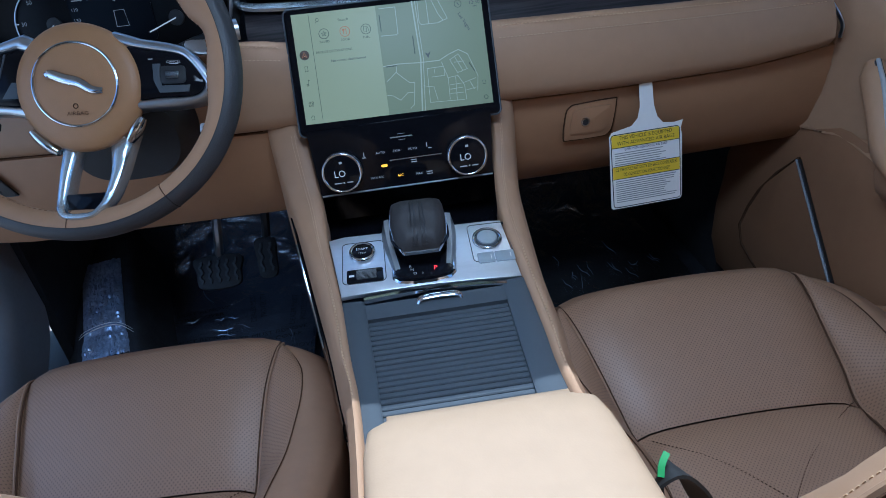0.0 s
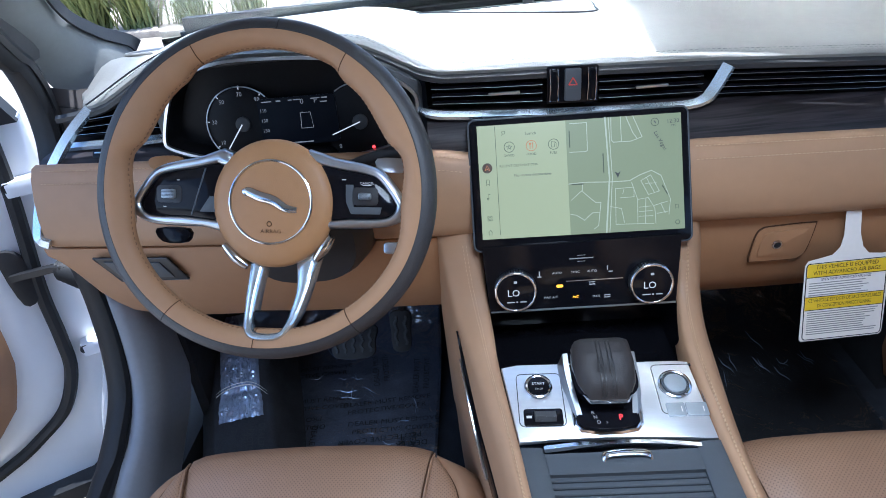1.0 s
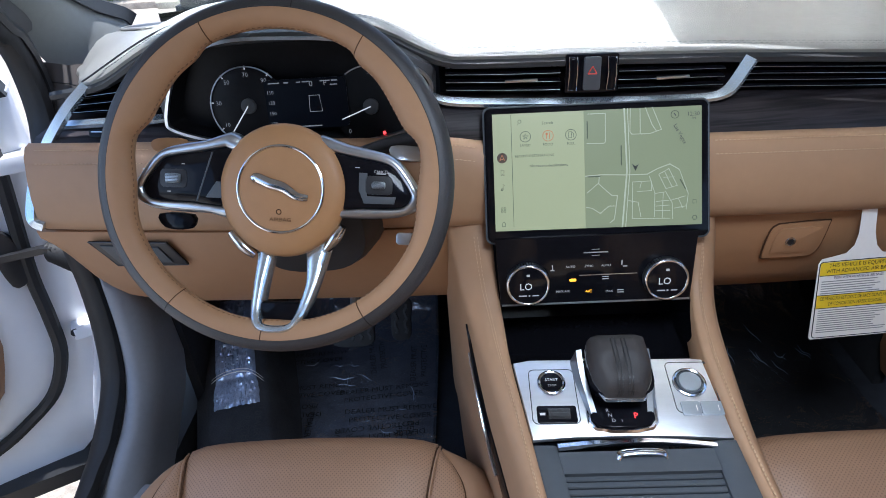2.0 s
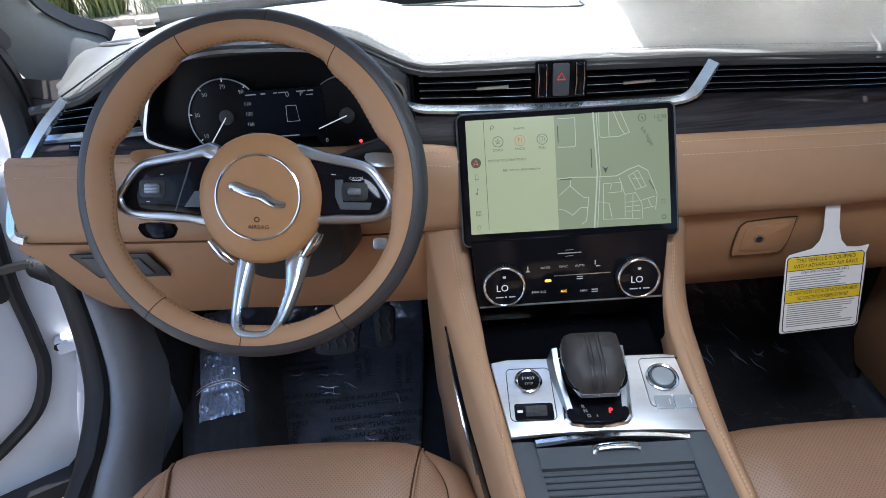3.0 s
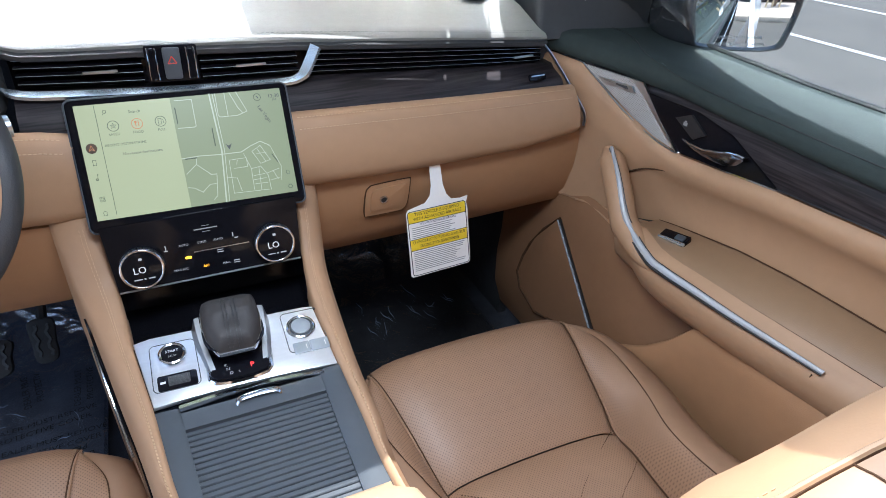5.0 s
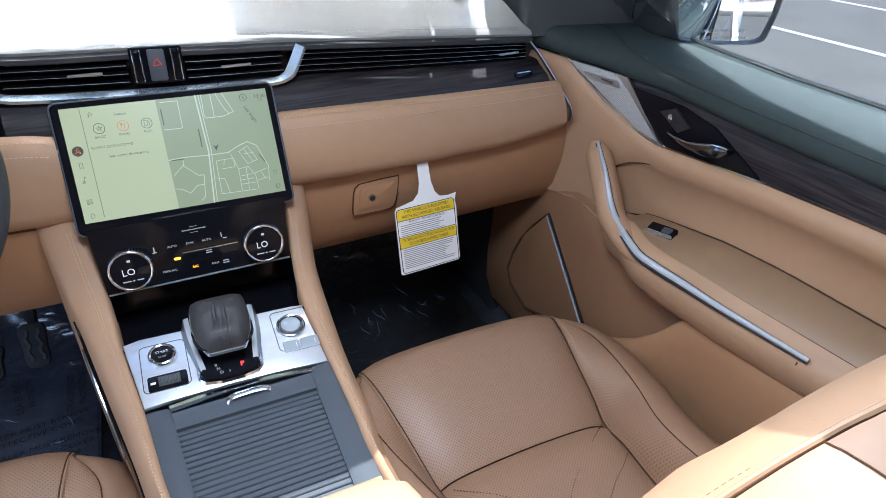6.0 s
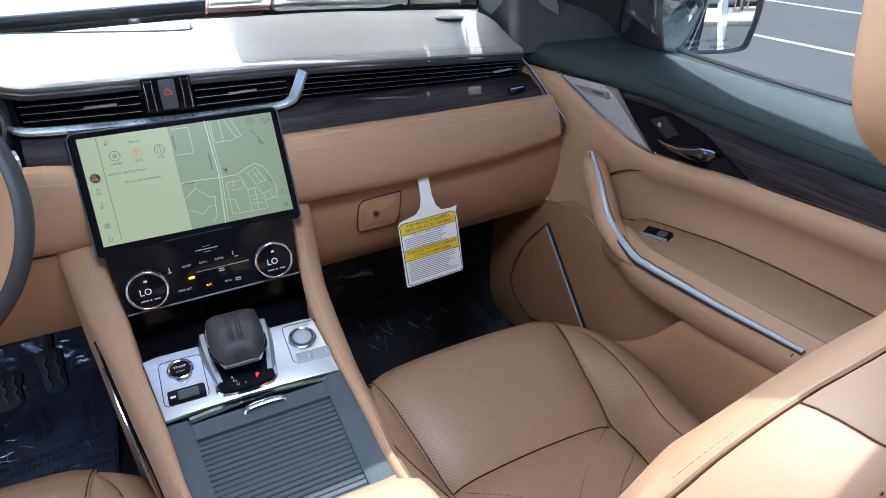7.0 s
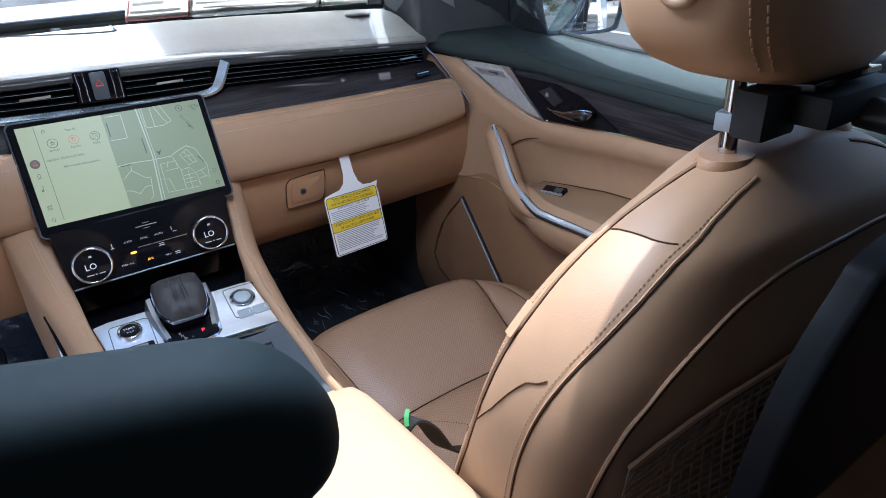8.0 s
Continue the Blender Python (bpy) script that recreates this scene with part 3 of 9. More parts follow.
# unseen roof; its opening is shaped to place the sun patches
bm = bmesh.new()
roof_strip(bm, -0.6, 0.6, 0.145, -0.30)
roof_strip(bm, -0.6, -0.086, -0.30, -0.69)
roof_strip(bm, 0.272, 0.6, -0.30, -0.44)
roof_strip(bm, 0.43, 0.6, -0.44, -0.69)
roof_strip(bm, -0.6, 0.6, -0.69, -2.6)
alone("ceiling", bm, m_headliner, "light headliner, its opening cut to place the sun patches", "ceiling", kind="structure")
rows = [[V((lerp(-0.25, 0.46, j / 6), y, roof_z(y, lerp(-0.25, 0.46, j / 6)) + 0.034)) for j in range(7)] for y in (-0.27, -0.40, -0.62, -0.85)]
alone("window_roof", loft(rows), m_roofglass, "tinted panoramic glass roof panel", "window", kind="structure")


def body_side(s, name, label):
    """Sill, pillars and outer panels of one flank; s is -1 for the driver's flank."""
    c = thing(name, (s * 0.85, -1.0, 0.2), label, "car body", kind="structure")
    # sill
    bm = box((0.16, 2.3, 0.2), at(s * 0.80, -0.75, 0.33), 0.03)
    part("sill", bm, m_charcoal, c, "dark sill trim")
    # B, C pillars and rear flank
    for y, w in ((-0.92, 0.12), (-1.75, 0.2)):
        rows = []
        for i in range(6):
            z = lerp(0.4, 1.5, i / 5)
            x = s * (0.78 if z < 1.05 else lerp(0.78, 0.58, (z - 1.05) / 0.45))
            k = w if z > 1.05 else w * 1.3
            rows.append([V((x, y - k / 2, z)), V((x, y + k / 2, z)), V((x + s * 0.06, y + k / 2, z)), V((x + s * 0.06, y - k / 2, z))])
        part("pillar", loft(rows, True, caps=True), m_charcoal, c, "dark pillar trim")
    rows = []
    for i in range(8):
        row = []
        for j in range(25):
            y = lerp(-0.95 if s < 0 else 0.62, -2.9, j / 24)
            top = 0.97 + 0.09 * smooth((-0.75 - y) / 0.3)
            z = lerp(0.28, top, i / 7)
            haunch = 0.06 * smooth((-1.0 - y) / 0.6) * smooth((z - 0.4) / 0.4)
            row.append(V((s * (0.925 + haunch + 0.05 * math.sin(math.pi * (z - 0.28) / 0.78)), y, z)))
        rows.append(row)
    part("flank", loft(rows, thick=0.02), m_white, c, "white painted outer panel")
    rows = [[V((s * 0.80, y, 1.06)), V((s * 0.60, y, 1.5))] for y in (-1.85, -2.6)]
    part("rear_quarter", loft(rows, thick=0.03), m_white, c)
    # unseen rail; its outer curve shapes the shade on sill and kick panel
    rows = []
    for i in range(15):
        y = lerp(0.15, -2.5, (i / 14) ** 1.6)
        o = curve_at([(-2.5, 0.765), (-0.38, 0.765), (-0.225, 0.770), (-0.14, 0.785), (-0.056, 0.805), (0.044, 0.832), (0.15, 0.868)] if s > 0 else [(-2.5, 0.66), (-0.4, 0.74), (0.0, 0.80), (0.15, 0.80)], y)
        z = roof_z(y, 0.6)
        rows.append([V((s * 0.57, y, z - 0.004)), V((s * o, y, z - 0.02)), V((s * (o + 0.006), y, z + 0.012)), V((s * 0.57, y, z + 0.045))])
    part("shade_rail", loft(rows, True, caps=True), m_white, c, "unseen roof rail widened to shade the sill and kick panel")
    # unseen rear pane, added to dim the light from behind
    bm = loft([[V((s * 0.80, y, 1.06)), V((s * 0.60, y, 1.5))] for y in (-0.96, -1.85)], thick=0.005)
    part("rear_pane", bm, m_rear_glass, c, "unseen rear pane tinted to dim the cabin")
    bm = loft([[V((s * 0.80, y, 0.36)), V((s * 0.80, y, 1.06))] for y in (-0.98, -2.6)], thick=0.04)
    part("rear_door_lining", bm, m_tan_low, c, "tan rear door lining")
    return c


body_side(-1, "body_side_left", "white car flank with dark pillars behind the open door")
body_side(1, "body_side_right", "white car flank with dark sill and pillars")
bm = box((1.6, 0.06, 1.2), at(0, -2.62, 0.85), 0.02)
alone("tailgate", bm, m_charcoal, "dark lining of the closed tailgate", "tailgate", kind="structure")
bm = box((1.36, 0.5, 0.3), at(0, -1.65, 0.52), 0.06, 3)
box((1.36, 0.16, 0.62), pose(0, -1.95, 0.85, -14), 0.06, 3, bm=bm)
alone("rear_bench", bm, m_seat, "tan leather rear bench seat", "seat")

# windscreen and its pillars
SCREEN_BASE = [(-0.70, 0.47), (-0.5, 0.57), (-0.2, 0.645), (0.1, 0.65), (0.35, 0.60), (0.55, 0.49), (0.66, 0.40)]


def glass_point(x, t):
    """A point of the windscreen: x at its base, t from base to header."""
    b = V((x, curve_at(SCREEN_BASE, x), 1.125))
    h = V((x * 0.82, 0.135, roof_z(0.135, x) + 0.01))
    return lerp(b, h, t) + V((0, 0.02, 0.03)) * math.sin(math.pi * t)


rows = [[glass_point(lerp(-0.68, 0.65, j / 14), i / 6) for j in range(15)] for i in range(7)]
w = alone("window_1", loft(rows, thick=0.005), m_glass, "clear raked windscreen", "window", kind="structure")
w.visible_shadow = False
bm = tube([glass_point(lerp(-0.68, 0.65, j / 14), 0) + V((0, -0.006, 0.004)) for j in range(15)], 0.012, 8)
alone("windscreen_seal", bm, m_rubber, "black rubber strip along the base of the windscreen", "seal", kind="structure")


rows = [[glass_point(lerp(-0.68, 0.65, j / 28), t) + V((0, -0.004, 0.0)) for j in range(29)] for t in (0.0, 0.03, 0.065)]
alone("windscreen_lower_frit", loft(rows), m_rubber, "black ceramic band along the foot of the windscreen", "seal", kind="structure")


def pillar(s, label):
    rows = []
    for i in range(10):
        t = i / 9
        a = glass_point(s * 0.655 if s > 0 else -0.69, t)
        wdt = lerp(0.20, 0.085, smooth(t * 1.6))
        back = V((a.x + s * 0.05, a.y - wdt - 0.02, a.z + lerp(-0.015, 0.0, t)))
        mid = lerp(a, back, 0.5) + V((-s * 0.022, 0, -0.012))
        out = lerp(a, back, 0.5) + V((s * 0.06, 0.01, 0.03))
        rows.append([a, lerp(a, mid, 0.55) + V((-s * 0.008, 0, 0)), mid, lerp(mid, back, 0.5) + V((-s * 0.006, 0, 0)), back, out])
    return alone("windscreen_pillar", loft(rows, True, caps=True), m_pillar, label, "pillar", "windscreen pillars", "structure")


pr = pillar(1, "grey fabric-covered windscreen pillar on the passenger's side")
# lower pillar in charcoal; its shade is put into the colour
foot = [[(0.664, 0.415, 1.085), (0.643, 0.295, 1.078), (0.613, 0.192, 1.066), (0.632, 0.176, 1.068), (0.715, 0.150, 1.074), (0.822, 0.118, 1.076)],
        [(0.664, 0.415, 1.112), (0.645, 0.300, 1.104), (0.617, 0.204, 1.092), (0.636, 0.186, 1.094), (0.716, 0.160, 1.100), (0.820, 0.128, 1.098)],
        [(0.655, 0.405, 1.150), (0.650, 0.310, 1.150), (0.634, 0.235, 1.150), (0.655, 0.215, 1.150), (0.720, 0.180, 1.150), (0.800, 0.110, 1.150)],
        [(0.635, 0.365, 1.210), (0.640, 0.300, 1.215), (0.634, 0.235, 1.220), (0.655, 0.205, 1.225), (0.705, 0.165, 1.225), (0.765, 0.085, 1.225)]]
part("shaded_pillar_foot", loft([spline(r, 5) for r in foot], thick=0.004), m_charcoal, pr, "pillar foot in a darker colour for its shade", sharp=80)
PF = spline([(-0.728, 0.470, 1.120), (-0.734, 0.445, 1.145), (-0.745, 0.37, 1.178), (-0.728, 0.265, 1.238), (-0.62, 0.05, 1.40)], 6)
PB = spline([(-0.752, 0.290, 1.075), (-0.776, 0.275, 1.115), (-0.775, 0.23, 1.18), (-0.735, 0.05, 1.31), (-0.64, -0.22, 1.46)], 6)
rows = []
for f, b in zip(PF, PB):
    rows.append([f + V((-0.02, 0.03, 0.0)), f] + [lerp(f, b, k) + V((0.02, -0.012, 0.006)) * math.sin(math.pi * k) for k in (0.15, 0.35, 0.6, 0.85)] + [b, b + V((-0.02, 0.05, 0))])
lp = alone("windscreen_pillar", loft(rows, thick=0.004), m_pillar, "grey fabric-covered windscreen pillar beside the open door", "pillar", "windscreen pillars", "structure", sharp=80)

m = face_frame((-0.750, 0.205, 1.205), (0.15, -0.72, 0.62), (0.25, 0.60, 0.70))
ins = part("pillar_insert", slab(soft_outline([(-0.058, 0.010), (0.05, 0.016), (0.06, -0.014), (-0.040, -0.016)], 3), m @ at(0, 0, 0.004), 0.012, 0.003), m_charcoal, lp, "dark moulded insert in the pillar")
part("insert_slot", slab(rounded(0.070, 0.010, 0.004), m @ at(0.0, 0.0, 0.0155), 0.0015, 0.0004), m_rubber, ins)
edge = [p + V((0.008, 0.004, 0.002)) for p in PF[3:]]
alone("windscreen_frit", sweep(edge, [(-0.012, -0.002), (0.012, -0.002), (0.012, 0.002), (-0.012, 0.002)], (0.5, -0.7, 0.5)), m_rubber, "black ceramic band along the windscreen's edge", "seal", kind="structure")
# bonnet outside
rows = []
for i in range(12):
    t = i / 11
    y = lerp(0.74, 1.85, t)
    rows.append([V((x, y - 0.12 * (x / 0.8) ** 2, 1.055 - 0.10 * t - 0.10 * t * t - 0.05 * (x / 0.8) ** 4 + 0.012 * math.exp(-((abs(x) - 0.42) / 0.07) ** 2))) for x in [lerp(-0.82, 0.82, j / 32) for j in range(33)]])
c = thing("bonnet", (0, 1.3, 0.9), "white painted bonnet with soft raised creases", "bonnet", kind="structure")
part("panel", loft(rows, thick=0.02), m_white, c)
bm = box((1.4, 0.1, 0.02), at(0, 0.73, 1.055), 0.004)
part("scuttle", bm, m_black, c, "black scuttle grille below the windscreen")
for a, b in (((-0.55, 0.735, 1.085), (0.05, 0.70, 1.10)), ((0.05, 0.745, 1.083), (0.52, 0.69, 1.095))):
    wp = thing("wiper", a, "black wiper arm resting below the windscreen", "wiper", "wipers")
    part("arm", tube(spline([a, lerp(V(a), V(b), 0.5) + V((0, 0, 0.008)), b], 6), 0.007, 8), m_black, wp)
    part("blade", tube([V(a) + V((0.03, -0.02, 0.008)), V(b) + V((0.1, -0.005, 0.012))], 0.006, 6), m_rubber, wp)
bm = box((0.62, 0.02, 0.6), at(0.55, 1.9, 0.6), 0.02)
for s in (-1, 1):
    bm2 = loft([[V((s * 0.9, y, 0.3)), V((s * 0.9, y, 0.7)), V((s * 0.82, y - 0.12, 1.0))] for y in (0.62, 1.2, 1.9)], thick=0.02)
    part("wing", bm2, m_white, c, "white front wing")
bm.free()

# ---- dashboard ----
PAD_Z = [(-0.78, 1.098), (-0.667, 1.113), (-0.60, 1.121), (-0.40, 1.127), (-0.18, 1.129), (-0.10, 1.1262), (0.0, 1.1243), (0.17, 1.1170), (0.27, 1.110), (0.368, 1.1024), (0.47, 1.094), (0.579, 1.0845), (0.66, 1.077)]
WOOD_Z = [(-0.78, 1.055), (-0.55, 1.063), (-0.18, 1.072), (-0.06, 1.0655), (0.05, 1.0615), (0.16, 1.0590), (0.20, 1.0578), (0.29, 1.052), (0.377, 1.0463), (0.48, 1.040), (0.592, 1.0335), (0.66, 1.029)]
ROLL_Z = [(-0.78, 1.045), (-0.64, 1.0425), (-0.40, 1.039), (-0.20, 1.034), (-0.166, 1.031), (-0.125, 1.0235), (0.15, 1.0195), (0.26, 1.016), (0.363, 1.012), (0.48, 1.008), (0.60, 1.0045), (0.66, 1.002)]
CREASE_Z = [(-0.79, 0.934), (-0.677, 0.930), (-0.45, 0.923), (-0.18, 0.919), (0.14, 0.9155), (0.32, 0.912), (0.52, 0.914), (0.60, 0.922), (0.66, 0.930)]


def swell(x):
    return 0.10 * x * x


def hood_bump(x):
    """Height of the cowl over the instruments."""
    return smooth((x + 0.66) / 0.16) * smooth((-0.16 - x) / 0.12)


dash = thing("dashboard", (-0.05, 0.3, 0.9), "tan leather dashboard with dark top and dark wood trim", "dashboard")
XS = [lerp(-0.72, 0.612, i / 60) for i in range(61)]


def edge_point(x):
    h = hood_bump(x)
    return V((x, 0.121 + swell(x) * (1 - 0.5 * h) - 0.012 * h, curve_at(PAD_Z, x) + 0.050 * h))


def back_y(x):
    return curve_at(SCREEN_BASE, x) - 0.006


# top pad: from the stitched edge forward to the windscreen
rows = []
for x in XS:
    e = edge_point(x)
    by = max(back_y(min(max(x, -0.69), 0.65)), e.y + 0.05)
    back = 0.075 * smooth((-0.655 - x) / 0.065) ** 1.5
    e = e + V((0, back, 0))
    row = [e + V((0, 0.004, -0.012)), e + V((0, 0.0, -0.004)), e + V((0, 0.006, 0.0015))]
    for t in (0.08, 0.2, 0.35, 0.5, 0.65, 0.8, 0.92, 1.0):
        z = lerp(e.z, 1.115, smooth(t)) + 0.022 * math.sin(math.pi * min(1, t * 1.05)) * (1 - 0.6 * abs(x)) + 0.02 * smooth(t * 2) * (1 - t)
        row.append(V((x, lerp(e.y + 0.006, by, t), z)))
    rows.append(row)
part("top_pad", loft(rows, thick=0.012), m_dashtop, dash, "dark grained leather top paled for windscreen glare", sharp=60)


def pad_z(x, y):
    e = edge_point(x)
    by = back_y(x)
    t = (y - e.y - 0.006) / (by - e.y - 0.006)
    return lerp(e.z, 1.115, smooth(t)) + 0.022 * math.sin(math.pi * min(1, t * 1.05)) * (1 - 0.6 * abs(x)) + 0.02 * smooth(t * 2) * (1 - t)


for off in (0.010, 0.017):
    stitches("edge_stitching", [edge_point(x) + V((0, off, pad_z(x, edge_point(x).y + off) - edge_point(x).z)) for x in XS[4:-1]], dash, m_slate, 0.004, 0.003, 0.0007)
# raised airbag lid outline and side joints of the pad
for pts in ([(-0.22, 0.58), (-0.2, 0.36), (0.04, 0.30), (0.068, 0.33), (0.075, 0.44)], [(-0.47, 0.20), (-0.55, 0.17), (-0.66, 0.16)]):
    p = spline([(x, y, pad_z(x, y) + 0.0008) for x, y in pts], 6)
    part("pad_joint", tube(p, 0.0013, 6), m_black, dash)
for x, y, r in ((0.530, 0.295, 0.022), (-0.684, 0.425, 0.034)):
    m = face_frame((x, y, pad_z(x, y) + (0.008 if x < 0 else 0.003)), (1, 0, 0.02 if x < 0 else -0.05), (0, 1, -0.1))
    sp = part("tweeter_grille", slab(circle(r, 30), m @ at(0, 0, -0.002), 0.003, 0.001), m_speaker_dark, dash, "round black loudspeaker grille")
    part("grille_ring", torus(m @ at(0, 0, -0.001), r * 1.12, 0.0026, 36, 8), m_dashtop, sp)
m = face_frame((-0.01, 0.585, pad_z(-0.01, 0.585) + 0.002), (1, 0, 0), (0, 1, 0))
bm = slab(circle(0.011, 20), m, 0.012, 0.006, seg=3)
part("light_sensor", bm, m_black, dash, "small dark dome sensor")
bm = box((0.5, 0.012, 0.004), at(-0.01, 0.60, pad_z(0, 0.60) + 0.002), 0.001)
part("defrost_slot", bm, m_black, dash)

# lip below the pad, vent recess, wood band and leather roll, right of the instruments and left of them
LEFT, MID = -0.705, -0.185


def band(f, xs, thick=0.006):
    return loft([f(x) for x in xs], thick=thick)


def xs_between(a, b, n=24):
    return [lerp(a, b, i / n) for i in range(n + 1)]


def lip(x):
    e = edge_point(x)
    return [e + V((0, 0.002, -0.008)), e + V((0, -0.003, -0.012)), e + V((0, -0.002, -0.018)), e + V((0, 0.006, -0.021)), e + V((0, 0.03, -0.022))]


part("pad_lip", band(lip, XS, 0.004), m_charcoal, dash, "dark lip under the pad")


def vent_back(x):
    y = 0.121 + swell(x)
    return [V((x, y + 0.03, curve_at(PAD_Z, x) - 0.014)), V((x, y + 0.036, lerp(curve_at(PAD_Z, x), curve_at(WOOD_Z, x), 0.55))), V((x, y + 0.03, curve_at(WOOD_Z, x) - 0.004))]


def wood_band(x):
    y, a, b = 0.121 + swell(x), curve_at(WOOD_Z, x), curve_at(ROLL_Z, x)
    return [V((x, y + 0.03, a + 0.001)), V((x, y + 0.002, a)), V((x, y - 0.006, a - 0.006)),
            V((x, lerp(y - 0.010, 0.088 + 0.6 * swell(x), 0.6), lerp(a, b, 0.62))), V((x, 0.093 + 0.6 * swell(x), b - 0.001))]


def leather(x):
    s, t, lo = swell(x), curve_at(ROLL_Z, x), curve_at(CREASE_Z, x)
    return [V((x, 0.096 + 0.6 * s, t - 0.002)), V((x, 0.086 + 0.6 * s, t + 0.003)), V((x, 0.075 + 0.6 * s, t + 0.001)),
            V((x, 0.066 + 0.6 * s, t - 0.009)), V((x, 0.057 + 0.55 * s, lerp(t, lo, 0.32))), V((x, 0.051 + 0.5 * s, lerp(t, lo, 0.56))), V((x, 0.050 + 0.45 * s, lerp(t, lo, 0.8))),
            V((x, 0.055 + 0.45 * s, lo + 0.007)), V((x, 0.064 + 0.45 * s, lo)), V((x, 0.085 + 0.45 * s, lo - 0.002))]


def lower_right(x):
    s = swell(x)
    lo = curve_at(CREASE_Z, x)
    return [V((x, 0.092 + 0.4 * s, lo - 0.003)), V((x, 0.082 + 0.4 * s, lo - 0.008)), V((x, 0.080 + 0.4 * s, 0.89)), V((x, 0.086 + 0.4 * s, 0.85)), V((x, 0.098 + 0.4 * s, 0.80)),
            V((x, 0.118 + 0.5 * s, 0.765)), V((x, 0.14 + 0.5 * s, 0.752)), V((x, 0.22, 0.75)), V((x, 0.40, 0.78))]


def lower_left(x):
    s, lo = swell(x), curve_at(CREASE_Z, x)
    d = curve_at([(-0.762, 0.145), (-0.756, 0.105), (-0.748, 0.075), (-0.738, 0.05), (-0.726, 0.030), (-0.70, 0.013), (-0.65, 0.004), (-0.60, 0.0)], x)
    z = lambda q: min(q, lo - 0.008)
    return [V((x, 0.085 + 0.4 * s, lo - 0.003)), V((x, 0.070 + 0.4 * s, lo - 0.006)), V((x, 0.072 + 0.4 * s, z(0.90 + 0.1 * d))), V((x, 0.080 + 0.4 * s, z(0.86 + d * 0.45))), V((x, 0.10 + 0.4 * s, z(0.80 + d))),
            V((x, 0.125 + 0.4 * s, z(0.764 + d))), V((x, 0.155 + 0.4 * s, z(0.757 + d))), V((x, 0.30, z(0.76 + d))), V((x, 0.42, z(0.80 + d)))]


R_XS = xs_between(0.145, 0.664)
L_XS = xs_between(-0.762, -0.18, 48)
part("vent_recess", band(vent_back, xs_between(MID, 0.62), 0.004), m_gloss, dash, "gloss black vent recess")
part("vent_recess", band(vent_back, xs_between(LEFT, -0.53, 10), 0.004), m_gloss, dash, "gloss black vent recess")
part("wood_trim", band(wood_band, xs_between(MID, 0.63)), m_wood, dash, "open-pore dark wood veneer band")
part("wood_trim", band(wood_band, xs_between(-0.738, -0.53, 10)), m_wood, dash, "open-pore dark wood veneer band")
part("upper_roll", band(leather, xs_between(-0.737, 0.640, 60)), m_tan, dash, "soft tan leather roll")
part("lower_panel", band(lower_right, R_XS), m_tan_low, dash, "tan moulded glovebox face")
part("knee_panel", band(lower_left, L_XS), m_tan_low, dash, "tan moulded knee panel")
# dark tubes over the ledge paint the shade under the leather roll
for low, xs in ((lower_right, R_XS), (lower_left, L_XS)):
    part("lip_shade", tube([lerp(low(x)[0], low(x)[1], 0.45) + V((0, 0, 0.0005)) for x in xs[1:-1]], 0.0045, 8), m_seam, dash)
for a, b in ((0.15, 0.63), (-0.722, -0.56), (-0.26, -0.14)):
    for k in (2, 3):
        stitches("roll_stitching", [lerp(leather(x)[k], leather(x)[k + 1], 0.3) for x in xs_between(a, b)], dash, m_stitch, 0.0032, 0.0022, 0.00045, up=(0, -0.8, 0.6), lift=0.0008)

# slats of the vents
def vent_z(x, f):
    """Height in the vents' opening: 0 at its foot, 1 under the pad."""
    return lerp(curve_at(WOOD_Z, x) + 0.004, curve_at(PAD_Z, x) - 0.016, f)


def slats(a, b, fractions, group_parent, n=16):
    for f in fractions:
        pts = [V((x, 0.121 + swell(x) + 0.006, vent_z(x, f))) for x in xs_between(a, b, n)]
        s = part("vent_slat", sweep(pts, [(-0.016, -0.0022), (0.004, -0.0022), (0.007, 0), (0.004, 0.0022), (-0.016, 0.0022)], (0, 0, 1)), m_gloss, group_parent, "thin gloss black slat")
        # satin tube painting the highlight along the slat's front
        edge = [p + V((0, -0.0072, 0.0006)) for p in pts]
        part("slat_glint", tube(edge, 0.00035, 5), m_satin, s, "fine satin line for the glint on a slat's edge")


slats(-0.176, -0.034, (0.2, 0.46, 0.72, 0.96), dash)
slats(0.038, 0.168, (0.2, 0.46, 0.72, 0.96), dash)
slats(0.188, 0.60, (0.10, 0.32, 0.54, 0.76, 0.97), dash)
slats(-0.695, -0.535, (0.22, 0.52, 0.82), dash, 8)
for x, f in ((-0.083, 0.58), (0.102, 0.56), (0.558, 0.42), (-0.600, 0.5)):
    m = face_frame((x, 0.112 + swell(x), vent_z(x, f)), (1, 2 * 0.1 * x, 0), (0, 0, 1))
    part("vent_tab", box((0.040, 0.004, 0.0036), m @ pose(0, 0, 0, 90), 0.0012), m_satin, dash, "satin metal vent tab")
# hazard switch between two vent wheels
m = face_frame((0.003, 0.119, 1.0965), (1, 0, -0.03), (0, 0.12, 1))
hz = part("centre_vent_block", slab(rounded(0.064, 0.046, 0.003), m, 0.006, 0.001), m_gloss, dash, "gloss black block with hazard switch")
part("hazard_switch", slab(rounded(0.021, 0.040, 0.003), m @ at(0, 0, 0.006), 0.003, 0.001), m_slate, hz, "dark hazard warning switch")
tri = [(0, 0.0048), (-0.0052, -0.004), (0.0052, -0.004)]
bm = bmesh.new()
mm = m @ at(0, 0.004, 0.0095)
for a, b in zip(tri, tri[1:] + tri[:1]):
    tube([mm @ V((*a, 0)), mm @ V((*b, 0))], 0.0008, 5, bm=bm, up=tuple(mm.to_3x3() @ V((0, 0, 1))))
